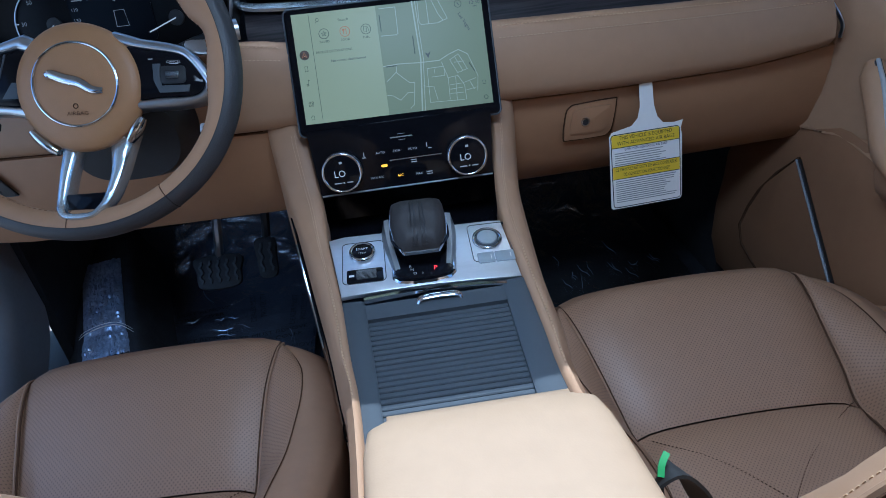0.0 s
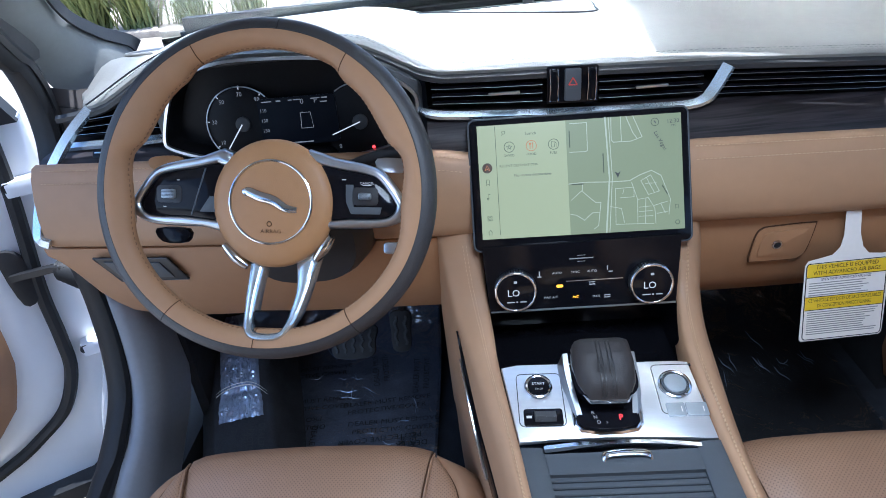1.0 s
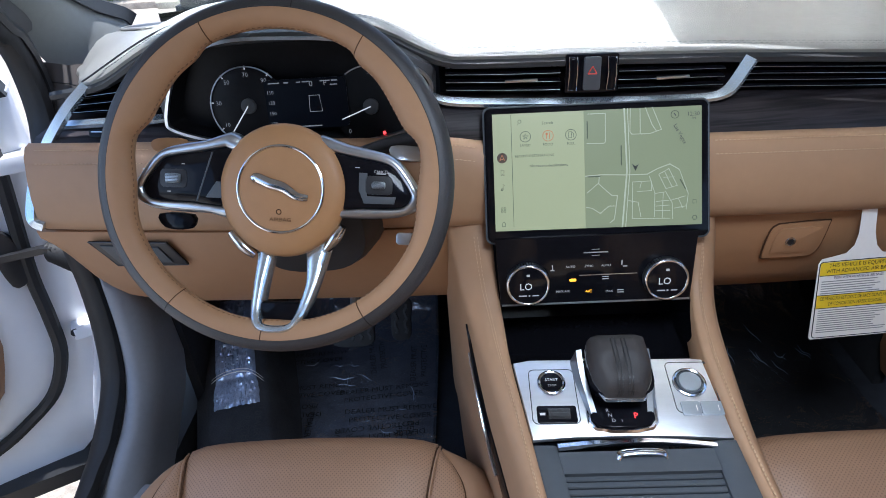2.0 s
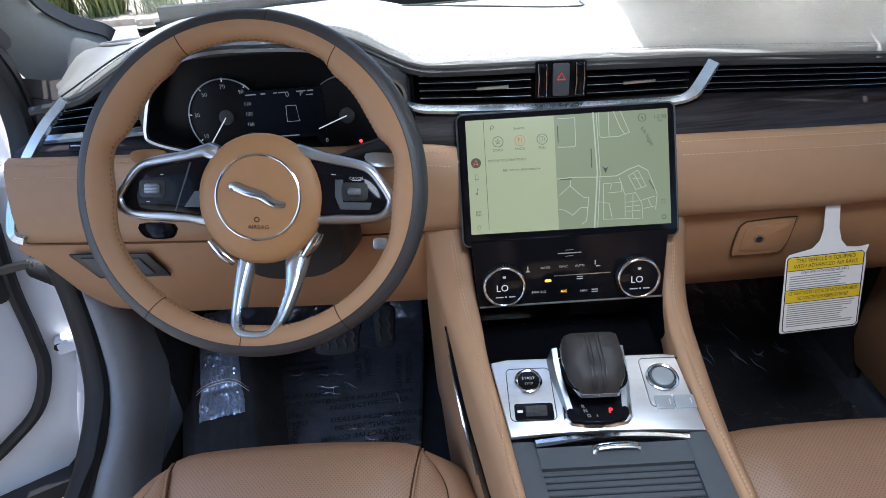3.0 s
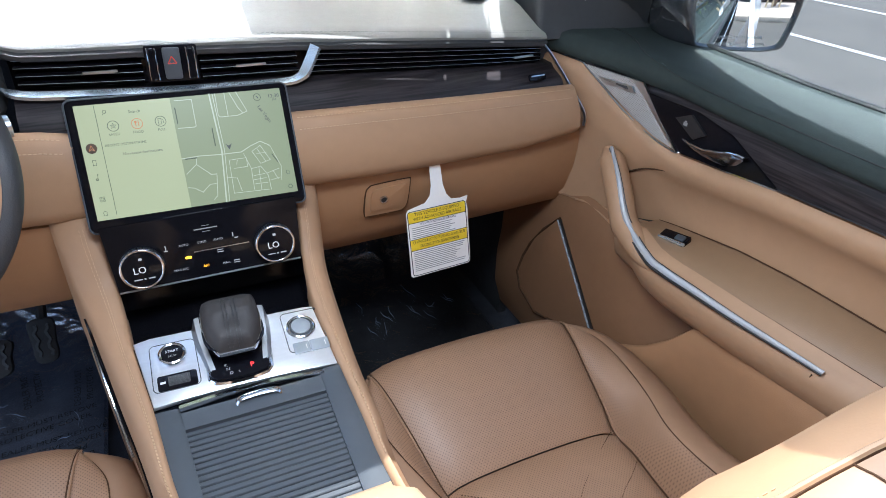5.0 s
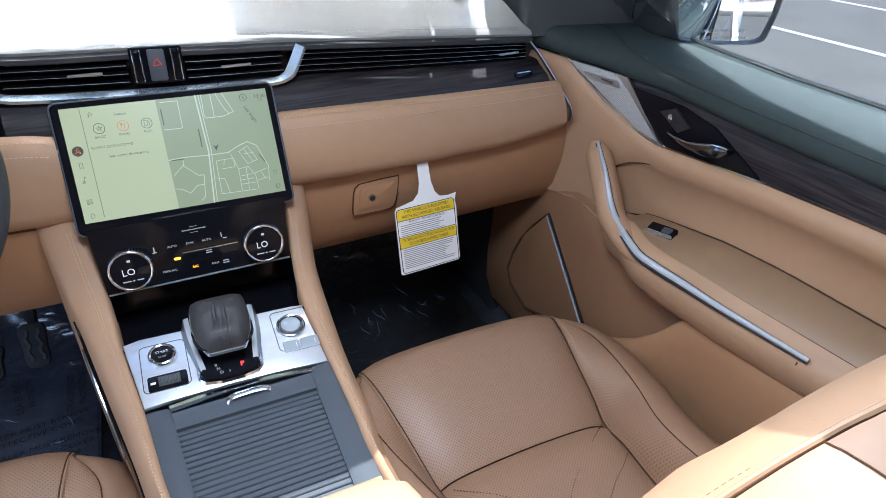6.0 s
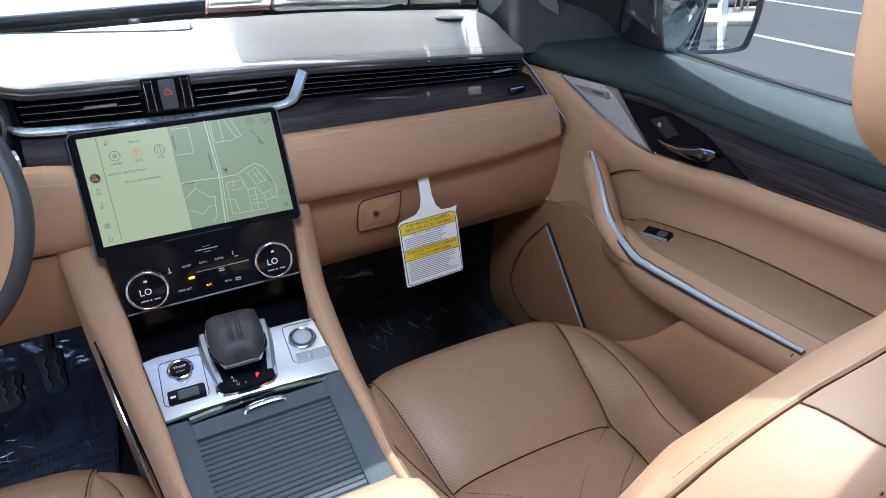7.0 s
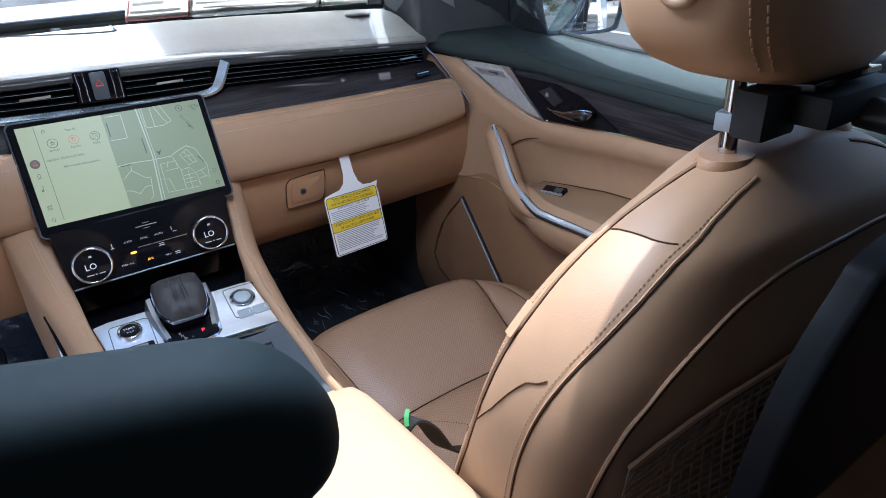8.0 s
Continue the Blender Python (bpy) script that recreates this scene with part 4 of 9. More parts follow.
part("hazard_triangle", bm, m_redink, hz, "red outlined triangle")
for x in (-0.0235, 0.0235):
    tw = part("vent_wheel", slab(rounded(0.010, 0.040, 0.004), m @ at(x, 0, 0.004), 0.008, 0.003, seg=3), m_gloss, hz, "ribbed vent wheel")
    for s_ in (-1, 1):
        part("wheel_edge", tube([m @ V((x + s_ * 0.0048, -0.02, 0.008)), m @ V((x + s_ * 0.0048, 0, 0.0135)), m @ V((x + s_ * 0.0048, 0.02, 0.008))], 0.0009, 6), m_chrome, hz)

# bright blade under the centre vents, turning up at the passenger's end
pts = [(-0.200, 0.122, 1.084), (-0.182, 0.114, 1.076), (-0.150, 0.111, 1.0715), (-0.064, 0.110, 1.0665), (0.028, 0.110, 1.0625), (0.105, 0.111, 1.0600), (0.150, 0.112, 1.0600), (0.168, 0.113, 1.0645), (0.178, 0.114, 1.075), (0.194, 0.116, 1.1045)]
pts = spline(pts, 7)
nn = len(pts)
bm = sweep(pts, [(-0.0075, -0.003), (0.0075, -0.003), (0.0062, 0.002), (-0.0062, 0.002)], (0, -0.48, 0.88), scale=[lerp(0.25, 0.85, smooth(i / 8)) + (0.25 * smooth((i - nn + 22) / 14)) for i in range(nn)])
part("metal_blade", bm, m_anod, dash, "bright satin metal blade")
pts = spline([(-0.722, 0.157, 1.057), (-0.65, 0.148, 1.0605), (-0.592, 0.141, 1.0625), (-0.535, 0.136, 1.0675)], 6)
part("metal_blade", sweep(pts, [(-0.0065, -0.003), (0.0065, -0.003), (0.005, 0.002), (-0.005, 0.002)], (0, -0.48, 0.88)), m_anod, dash, "bright satin metal blade")
# bright end strips
pts = spline([(0.600, 0.163, 1.076), (0.622, 0.146, 1.045), (0.648, 0.116, 0.995), (0.662, 0.090, 0.958), (0.660, 0.084, 0.936)], 6)
part("end_strip", sweep(pts, [(-0.0012, -0.004), (0.0012, -0.004), (0.001, 0.002), (-0.001, 0.002)], (0, -1, 0)), m_satin, dash, "thin bright end strip")
pts = spline([(-0.662, 0.166, 1.107), (-0.690, 0.146, 1.080), (-0.717, 0.120, 1.042), (-0.735, 0.098, 1.005), (-0.745, 0.080, 0.968), (-0.744, 0.073, 0.952), (-0.732, 0.072, 0.944)], 6)
part("end_strip", sweep(pts, [(-0.009, -0.005), (0.006, -0.005), (0.005, 0.003), (-0.006, 0.003)], (0, -1, 0)), m_anod, dash, "broad bright end strip")
# taupe cap between the pad's end and the door seal
rows = []
for i in range(6):
    z = lerp(1.112, 0.93, i / 5)
    rows.append([V((-0.70, 0.20 + 0.07 * (i == 0), z)), V((-0.735, lerp(0.262, 0.17, i / 5), z)), V((-0.79, lerp(0.262, 0.19, i / 5), z + 0.01))])
cap = part("end_cap", loft(rows, thick=0.004), m_cap, dash, "taupe end cap beside the door")
part("cap_joint", tube([(-0.712, 0.232, 1.088), (-0.735, 0.248, 1.088), (-0.79, 0.248, 1.097)], 0.0012, 5), m_rubber, cap)
rows = []
for i in range(6):
    z = lerp(1.066, 0.92, i / 5)
    rows.append([V((0.60, 0.20, z)), V((0.655, 0.185, z)), V((0.70, 0.22, z))])
part("end_cap", loft(rows, thick=0.004), m_charcoal, dash, "dark end cap beside the passenger's door")
# small slot switch at each end
for x, z in ((0.574, 1.0235), (-0.637, 1.054)):
    y = wood_band(x)[3].y - 0.002
    m = face_frame((x, y, z - 0.002), (1, 0.2 * x, 0), (0, 0.5, 1))
    b = part("slot_switch", slab(rounded(0.036, 0.011, 0.004), m, 0.003, 0.001), m_gloss, dash, "small oval switch")
    part("switch_edge", tube([m @ V((-0.014, 0.002, 0.0035)), m @ V((0.014, 0.002, 0.0035))], 0.0012, 6), m_satin, b)

# glovebox lock panel
m = face_frame((0.283, 0.0855, 0.863), (1, 0.02, -0.02), (0, -0.08, 1))
plate = soft_outline([(-0.037, -0.026), (-0.035, 0.012), (-0.029, 0.023), (-0.018, 0.026), (0.034, 0.029), (0.040, 0.024), (0.037, -0.014), (0.030, -0.026), (0.020, -0.029), (-0.028, -0.030)], 4)
gb = part("glovebox_latch", slab(plate, m, 0.003, 0.0015), m_tan_low, dash, "recessed tan latch plate")
part("latch_gap", tube([m @ V((a * 1.02, b * 1.02, 0.0006)) for a, b in plate], 0.0012, 5, True), m_seam, gb, "dark joint round the latch plate")
part("latch_flap", slab([(a * 0.78, b * 0.72 + 0.001) for a, b in plate], m @ at(0, 0, 0.0026), 0.0026, 0.0012), m_tan_low, gb)
part("lock", torus(m @ at(-0.006, -0.001, 0.0052), 0.0056, 0.0016, 20, 6), m_chrome, gb, "small chrome lock")
part("lock_core", slab(circle(0.0052, 16), m @ at(-0.006, -0.001, 0.0052), 0.001), m_black, gb)
# switch panel and small drawer in the knee panel
m = face_frame((-0.623, 0.0715 + 0.4 * swell(0.62), 0.8875), (1, -0.05, -0.02), (0, -0.2, 1))
kp = part("switch_panel", slab([(-0.065, 0.024), (0.048, 0.022), (0.066, -0.020), (-0.04, -0.022)], m, 0.003, 0.001), m_black, dash, "dark switch panel with a bright frame")
part("switch", slab([(-0.012, 0.016), (0.034, 0.015), (0.046, -0.014), (-0.006, -0.014)], m @ at(0, 0, 0.003), 0.002, 0.001), m_slate, kp)
part("switch", slab([(-0.05, 0.018), (-0.018, 0.017), (-0.010, -0.015), (-0.034, -0.016)], m @ at(0, 0, 0.003), 0.002, 0.001), m_slate, kp)
bm = tube([m @ V((a, b, 0.003)) for a, b in ((-0.065, 0.024), (0.048, 0.022), (0.066, -0.020), (-0.04, -0.022))], 0.0009, 5, True)
part("panel_frame", bm, m_slate, kp)

# steering column shroud
rows = []
for t in (0, 0.15, 0.4, 0.7, 1.0):
    y = lerp(0.005, 0.15, t)
    w, h, z = lerp(0.080, 0.098, t), lerp(0.062, 0.085, t), lerp(0.950, 0.955, t)
    k = lerp(0.86, 1.0, smooth(t * 4))
    rows.append([V((-0.352 + k * w * math.copysign(abs(math.cos(a)) ** 0.7, math.cos(a)), y, z + k * h * math.copysign(abs(math.sin(a)) ** 0.8, math.sin(a)))) for a in [2 * math.pi * i / 32 for i in range(32)]])
part("column_shroud", loft(rows, True, caps=True), m_black, dash, "black steering column shroud")

# ---- instrument cluster ----
cl = thing("instrument_cluster", (-0.366, 0.15, 1.09), "dark instrument cluster with round dials in a bright rim", "instruments")
outline = [(-0.533, 1.072), (-0.520, 1.105), (-0.505, 1.132), (-0.486, 1.152), (-0.435, 1.166), (-0.37, 1.166), (-0.301, 1.160), (-0.252, 1.146), (-0.224, 1.131), (-0.197, 1.108), (-0.195, 1.085), (-0.210, 1.055), (-0.248, 1.036), (-0.34, 1.026), (-0.432, 1.031), (-0.494, 1.046), (-0.528, 1.060)]
rim = spline([(x, 0.100 - 0.05 * (z - 1.09), z) for x, z in outline], 5, True)
cx = V((-0.365, 0.135, 1.085))
rows = [rim, [p * 0.985 + cx * 0.015 + V((0, 0.016, 0)) for p in rim], [p * 0.94 + cx * 0.06 + V((0, 0.028, 0)) for p in rim], [p * 0.5 + cx * 0.5 + V((0, 0.012, 0)) for p in rim], [cx + (p - cx) * 0.02 for p in rim]]
part("cluster_bowl", loft(rows, True), m_cluster, cl, "gloss black instrument bowl")
part("bright_rim", sweep(rim, [(-0.0024, -0.003), (0.0024, -0.003), (0.0018, 0.002), (-0.0018, 0.002)], (0, -1, 0.1), True), m_satin, cl, "thin bright rim")
rows = [[p + V((0, 0.001, 0.002)) for p in rim], [V((p.x * 1.02 + 0.0073, p.y + 0.004, lerp(p.z, max(p.z + 0.006, edge_point(p.x).z - 0.018), 1.0 if p.z > 1.07 else 0.0) if p.z > 1.07 else p.z - 0.006)) for p in rim], [V((p.x * 1.03 + 0.011, p.y + 0.03, p.z + (0.008 if p.z > 1.09 else -0.012))) for p in rim]]
part("cluster_hood", loft(rows, True), m_charcoal, cl, "dark hood around the instruments")
CM = face_frame((-0.358, 0.120, 1.077), (1, 0, 0), (0, 0.20, 1))


def dial(u, v, r, ticks, parent_cluster, needle):
    m = CM @ at(u, v, 0.004)
    d = part("dial", slab(circle(r, 40), m, 0.002, 0.0008), m_cluster, parent_cluster, "black dial face")
    arc = [m @ V((r * math.cos(radians(a)), r * math.sin(radians(a)), 0.004)) for a in range(ticks[0], ticks[1], -6)]
    part("dial_ring", tube(arc, 0.0009, 6, up=tuple(m.to_3x3() @ V((0, 0, 1)))), m_satin, d, "bright dial ring")
    part("dial_hub", slab(circle(r * 0.20, 24), m @ at(0, 0, 0.002), 0.004, 0.001), m_charcoal, d)
    a = radians(needle)
    bm = bmesh.new()
    sweep([m @ V((0, 0, 0.007)), m @ V((r * 0.8 * math.cos(a), r * 0.8 * math.sin(a), 0.007))], ring(0.0008, n=5), tuple(m.to_3x3() @ V((0, 0, 1))), bm=bm)
    part("needle", bm, m_s_white, d, "white needle")
    return m, d


m, d = dial(-0.070, 0.003, 0.0485, (235, 40), cl, 232)
for i, txt in enumerate(("10", "30", "50", "70", "90")):
    a = radians((215, 172, 128, 88, 52)[i])
    writing("dial_number", txt, 0.0075, m @ at(0.0385 * math.cos(a), 0.0385 * math.sin(a), 0.0025), m_s_faint, d)
    sweep_bm = rod(m @ V((0.045 * math.cos(a), 0.045 * math.sin(a), 0.003)), m @ V((0.050 * math.cos(a), 0.050 * math.sin(a), 0.003)), 0.0007, 5)
    part("tick", sweep_bm, m_s_white, d)
m, d = dial(0.086, -0.006, 0.050, (125, 62), cl, 200)
for i, txt in enumerate(("3", "2", "1", "0", "7")):
    p = ((0.0, 0.042), (-0.03, 0.024), (-0.034, -0.004), (-0.03, -0.03), (0.036, -0.018))[i]
    writing("dial_number", txt, 0.0075, m @ at(p[0], p[1], 0.0025), m_s_faint, d)
wl = part("warning_lamp", slab(circle(0.0022, 12), m @ at(0.014, -0.034, 0.003), 0.001), m_s_red, d, "small red warning lamp")
pn = part("display", slab(rounded(0.104, 0.062, 0.006), CM @ at(0.005, 0.002, 0.0065), 0.001), m_s_blue, cl, "dim blue central display")
dm = CM @ at(0.005, 0.002, 0.008)
part("status_bar", bars(dm, [(-0.046, 0.027, 0.014, 0.0013), (-0.026, 0.027, 0.006, 0.0016), (-0.010, 0.027, 0.005, 0.0013), (-0.003, 0.027, 0.009, 0.0013), (0.020, 0.027, 0.012, 0.0013), (0.034, 0.027, 0.008, 0.0016), (0.032, 0.022, 0.009, 0.0013), (-0.012, -0.028, 0.028, 0.0014)]), m_s_faint, pn, "row of small status marks")
for txt, u, v, s in (("0", 0.008, 0.024, 0.010), ("P", 0.026, 0.024, 0.009), ("110", -0.045, 0.016, 0.0062), ("130", -0.045, 0.003, 0.0062), ("150", -0.045, -0.010, 0.0062), ("170", -0.045, -0.023, 0.0062)):
    writing("display_number", txt, s, dm @ at(u, v, 0), m_s_faint, pn)
bm = tube([dm @ V((a, b, 0.0004)) for a, b in ((0.004, 0.010), (0.017, 0.010), (0.019, -0.010), (0.003, -0.010))], 0.0006, 5, True)
part("car_outline", bm, m_s_faint, pn, "small outline drawing of a car")

# ---- centre stack and console ----
con = thing("centre_console", (0.01, -0.2, 0.36), "tan leather centre console with metal shifter plate and ribbed sliding lid", "console")
# stations along the rails: y, z, left inner, left outer, right inner, right outer
RAIL = [(0.070, 0.932, -0.128, -0.186, 0.128, 0.165), (0.040, 0.905, -0.126, -0.182, 0.127, 0.163), (0.022, 0.872, -0.124, -0.176, 0.126, 0.160), (0.004, 0.845, -0.121, -0.169, 0.122, 0.155),
        (-0.03, 0.826, -0.117, -0.158, 0.118, 0.150), (-0.087, 0.811, -0.112, -0.143, 0.114, 0.146), (-0.185, 0.789, -0.097, -0.121, 0.119, 0.142), (-0.28, 0.784, -0.086, -0.104, 0.120, 0.140),
        (-0.38, 0.786, -0.073, -0.086, 0.120, 0.134), (-0.66, 0.80, -0.055, -0.075, 0.14, 0.155)]
for side, (i, o), s in (("left", (2, 3), -1), ("right", (4, 5), 1)):
    rows = []
    fine = spline([(r[0], r[1], r[i]) for r in RAIL], 5)
    fine_o = spline([(r[0], r[1], r[o]) for r in RAIL], 5)
    for p, q in zip(fine, fine_o):
        y, z, xi, xo = p.x, p.y, p.z, q.z
        lean = smooth((z - 0.80) / 0.10)
        n = V((0, -lean, 1 - lean * 0.8)).normalized()
        b = V((0, 1, 0)) * lean * 0.05 + V((0, 0, -1)) * (1 - lean) * 0.05
        inner, outer = V((xi, y, z)), V((xo, y + 0.012 * lean, z - 0.004))
        deep = V((xo + s * 0.012, lerp(y, y + 0.10, lean), max(0.37, lerp(z - 0.36, 0.55, lean))))
        rows.append([inner + b, inner, inner + n * 0.004 + V((s * 0.004, 0, 0)), lerp(inner, outer, 0.5) + n * 0.006, outer + n * 0.003 - V((s * 0.006, 0, 0)), outer + V((s * 0.001, 0, 0)) - n * 0.006, lerp(outer, deep, 0.45) + V((s * 0.004, 0, 0)), deep])
    r = part("rail", loft(rows), m_tan, con, "stitched tan leather rail and flank", sharp=60)
    for f in (0.32, 0.42):
        stitches("rail_stitching", [lerp(row[2], row[4], f) for row in rows[4:-6]], con, m_stitch, 0.0032, 0.0022, 0.0004, up=(0, -0.3, 1), lift=0.0032)
# gloss inlay with a bright edge, let into the driver's flank
def flank(y, f, out=0.0015):
    r = [curve_at([(q[0], q[k]) for q in RAIL[::-1]], y) for k in (1, 3)]
    lean = smooth((r[0] - 0.80) / 0.10)
    o = V((r[1] - 0.001, y + 0.012 * lean, r[0] - 0.010))
    d = V((r[1] - 0.012, lerp(y, y + 0.10, lean), max(0.37, lerp(r[0] - 0.36, 0.55, lean))))
    return lerp(o, lerp(o, d, 0.45) + V((-0.004, 0, 0)), f) + V((-out, 0, 0))


line = spline([(-0.018, 0.03, 0.0), (-0.045, 0.22, 0.05), (-0.075, 0.36, 0.075), (-0.12, 0.46, 0.085), (-0.2, 0.50, 0.09), (-0.30, 0.52, 0.09)], 6)
rows = [[flank(p.x, p.y - p.z), flank(p.x, p.y - p.z * 0.4, 0.003), flank(p.x, p.y + p.z * 0.5, 0.003), flank(p.x, p.y + p.z)] for p in line]
si = part("side_inlay", loft(rows, thick=0.002), m_gloss, con, "gloss black inlay on the flank")
part("inlay_edge", tube([flank(p.x, p.y + p.z * 0.8, 0.0035) for p in line[4:22]], 0.0020, 6), m_chrome, si, "bright edge of the inlay")

# climate panel
PM = face_frame((0, 0.0, 0.870), (1, 0, 0), (0, 0.22, 1))
cp = thing("climate_panel", (0, 0.01, 0.85), "gloss black climate panel with two bright ringed dials and lit symbols", "control panel")
part("panel", slab([(-0.124, 0.058), (-0.119, -0.034), (0.119, -0.034), (0.124, 0.058)], PM @ at(0, 0, -0.008), 0.008, 0.001), m_gloss, cp, "gloss black panel")
for s in (-1, 1):
    k = PM @ at(s * 0.085, 0, 0)
    d = part("dial_knob", slab(circle(0.0245, 48), k, 0.014, 0.002), m_gloss, cp, "black glass faced temperature dial")
    part("dial_ring", torus(k @ at(0, 0, 0.0125), 0.0252, 0.0021, 56, 10), m_chrome, d, "bright ring")
    bm = bmesh.new()
    for i in range(48):
        a = 2 * math.pi * i / 48
        box((0.0016, 0.0022, 0.009), k @ pose(0.0264 * math.cos(a), 0.0264 * math.sin(a), 0.006, 0, 0, math.degrees(a)), bm=bm)
    part("knurling", bm, m_satin, d)
    writing("dial_reading", "LO", 0.0130, k @ at(-0.003, -0.001, 0.0142), m_s_white, d, "lit reading LO", stretch=0.95)
    tagged(part("dial_caption", bars(k @ at(0, 0, 0.0142), [(-0.012, -0.013, 0.010, 0.0014), (0.0, -0.013, 0.002, 0.002), (0.005, -0.013, 0.008, 0.0014), (-0.002, 0.014, 0.004, 0.003)]), m_s_dim, d), kind="stuff")
for txt, u, v, s, mt in (("AUTO", -0.031, 0.018, 0.0044, m_s_dim), ("SYNC", -0.008, 0.018, 0.0044, m_s_dim), ("AUTO", 0.013, 0.018, 0.0044, m_s_dim), ("MAX A/C", -0.040, -0.015, 0.0044, m_s_dim), ("A/C", -0.008, -0.016, 0.0050, m_s_amber), ("MAX", 0.018, -0.017, 0.0044, m_s_dim)):
    writing("panel_legend", txt, s, PM @ at(u, v, 0), mt, cp)
tagged(part("panel_symbol", bars(PM, [(-0.054, 0.018, 0.0012, 0.007), (-0.056, 0.014, 0.005, 0.0012), (0.032, 0.021, 0.0012, 0.006), (0.034, 0.016, 0.005, 0.0012), (0.009, 0.0, 0.008, 0.0012), (0.009, 0.003, 0.008, 0.001), (0.028, -0.016, 0.008, 0.0012), (0.028, -0.019, 0.008, 0.001)]), m_s_dim, cp), kind="stuff")
part("recirculation_lamp", slab(rounded(0.0085, 0.0036, 0.0017), PM @ at(-0.028, 0.0, 0), 0.0006), m_s_amber, cp, "amber recirculation lamp")
part("panel_line", bars(PM, [(-0.02, 0.006, 0.072, 0.0011)]), m_satin, cp)
part("lower_edge", tube([PM @ V((-0.118, -0.031, 0.001)), PM @ V((0.118, -0.031, 0.001))], 0.0014, 6), m_satin, cp, "thin bright lower edge")
part("maker_mark", bars(PM, [(-0.015, 0.036, 0.030, 0.0014), (-0.005, 0.040, 0.010, 0.0007), (-0.005, 0.032, 0.010, 0.0007)]), m_greyink, cp, "pale maker's mark")

# open tray behind the shifter
rows = []
for x in xs_between(-0.122, 0.122, 8):
    rows.append([V((x, 0.002, 0.838)), V((x, 0.03, 0.835)), V((x, 0.075, 0.80)), V((x, 0.06, 0.765)), V((x, -0.01, 0.757)), V((x, -0.06, 0.775)), V((x, -0.092, 0.806))])
part("open_tray", loft(rows, thick=0.003), m_gloss, con, "gloss black open tray")
for s in (-1, 1):
    bm = bmesh.new()
    x = s * 0.121
    bm.faces.new([bm.verts.new(p) for p in ((x, 0.002, 0.84), (x, 0.075, 0.80), (x, 0.06, 0.76), (x, -0.01, 0.755), (x * 0.95, -0.09, 0.803))])
    part("tray_cheek", bm, m_gloss, con)

# shifter plate
QM = face_frame((0.008, -0.136, 0.795), (1, 0, -0.03), (-0.02, 0.098, 0.0243))
sp = part("shifter_plate", slab([(-0.104, -0.050), (-0.060, -0.047), (0.0, -0.0455), (0.060, -0.047), (0.110, -0.050), (0.103, 0.051), (0.088, 0.053), (-0.10, 0.053), (-0.119, 0.049)], QM, 0.006, 0.002), m_alu, con, "brushed aluminium plate around the shifter")
PZ = 0.006


for u, v, w, h in ((-0.076, 0.004, 0.052, 0.070), (0.083, 0.014, 0.050, 0.066)):
    bm = tube([QM @ V((a, b, PZ)) for a, b in rounded(w, h, 0.006, 4, u, v)], 0.0006, 5, True)
    part("inset_groove", bm, m_slate, sp)
k = QM @ at(-0.077, 0.020, PZ)
bt = part("start_button", slab(circle(0.0126, 36), k, 0.0045, 0.0015), m_gloss, con, "dark start stop button in a chrome collar")
part("button_collar", torus(k @ at(0, 0, 0.0022), 0.0142, 0.0024, 40, 8), m_chrome, bt)
writing("button_text", "START", 0.0052, k @ at(0, 0.0022, 0.0046), m_s_white, bt)
writing("button_text", "STOP", 0.0040, k @ at(0, -0.0052, 0.0046), m_greyink, bt)
k = QM @ at(-0.075, -0.020, PZ)
rk = part("volume_roller", slab(rounded(0.044, 0.021, 0.003), k, 0.002, 0.0006), m_gloss, con, "black recess with a ribbed roller")
bm = bmesh.new()
for i in range(26):
    a = 2 * math.pi * i / 26
    c0, c1 = V((-0.010, 0.0058 * math.cos(a), 0.002 + 0.0058 * math.sin(a))), V((0.014, 0.0058 * math.cos(a), 0.002 + 0.0058 * math.sin(a)))
    rod(k @ c0, k @ c1, 0.0006, 4, bm=bm)
rod(k @ V((-0.010, 0, 0.002)), k @ V((0.014, 0, 0.002)), 0.0056, 20, bm=bm)
part("roller", bm, m_black, rk)
part("mute_symbol", bars(k @ at(0, 0, 0.0022), [(-0.019, 0.0, 0.006, 0.003)]), m_s_white, rk)
k = QM @ at(0.080, 0.019, PZ)
dk = part("drive_selector", slab(circle(0.0146, 36), k, 0.0025, 0.0008), m_slate, con, "round drive selector with a bright ring")
part("selector_ring", torus(k @ at(0, 0, 0.001), 0.0170, 0.0021, 44, 8), m_chrome, dk)
part("selector_cap", slab(circle(0.0124, 36), k @ at(0, 0, 0.0025), 0.002, 0.0008), m_key, dk, "pale metal cap")
for du, w in ((-0.0125, 0.0205), (0.0105, 0.0235)):
    k = QM @ at(0.086 + du, -0.014, PZ)
    bb = part("flat_key", slab(rounded(w, 0.017, 0.0015), k, 0.0016, 0.0005), m_key, con, "flat grey key")
    part("key_mark", bars(k @ at(0, 0, 0.0016), [(w * 0.28, 0, 0.0009, 0.007)]), m_paper, bb)
# curved bright bar in front of the lid
pts = spline([QM @ V((u, v, 0.004)) for u, v in ((-0.078, -0.057), (-0.03, -0.0525), (0.02, -0.0515), (0.06, -0.0535), (0.090, -0.057))], 6)
part("plate_edge_bar", sweep(pts, [(-0.003, -0.003), (0.003, -0.003), (0.0026, 0.002), (-0.0026, 0.002)], (0, 0, 1)), m_chrome, con, "curved bright bar")

# sliding ribbed lid with its side frames
def lid_x(y):
    t = (-0.192 - y) / 0.2
    return lerp(-0.070, -0.053, t), lerp(0.093, 0.090, t)


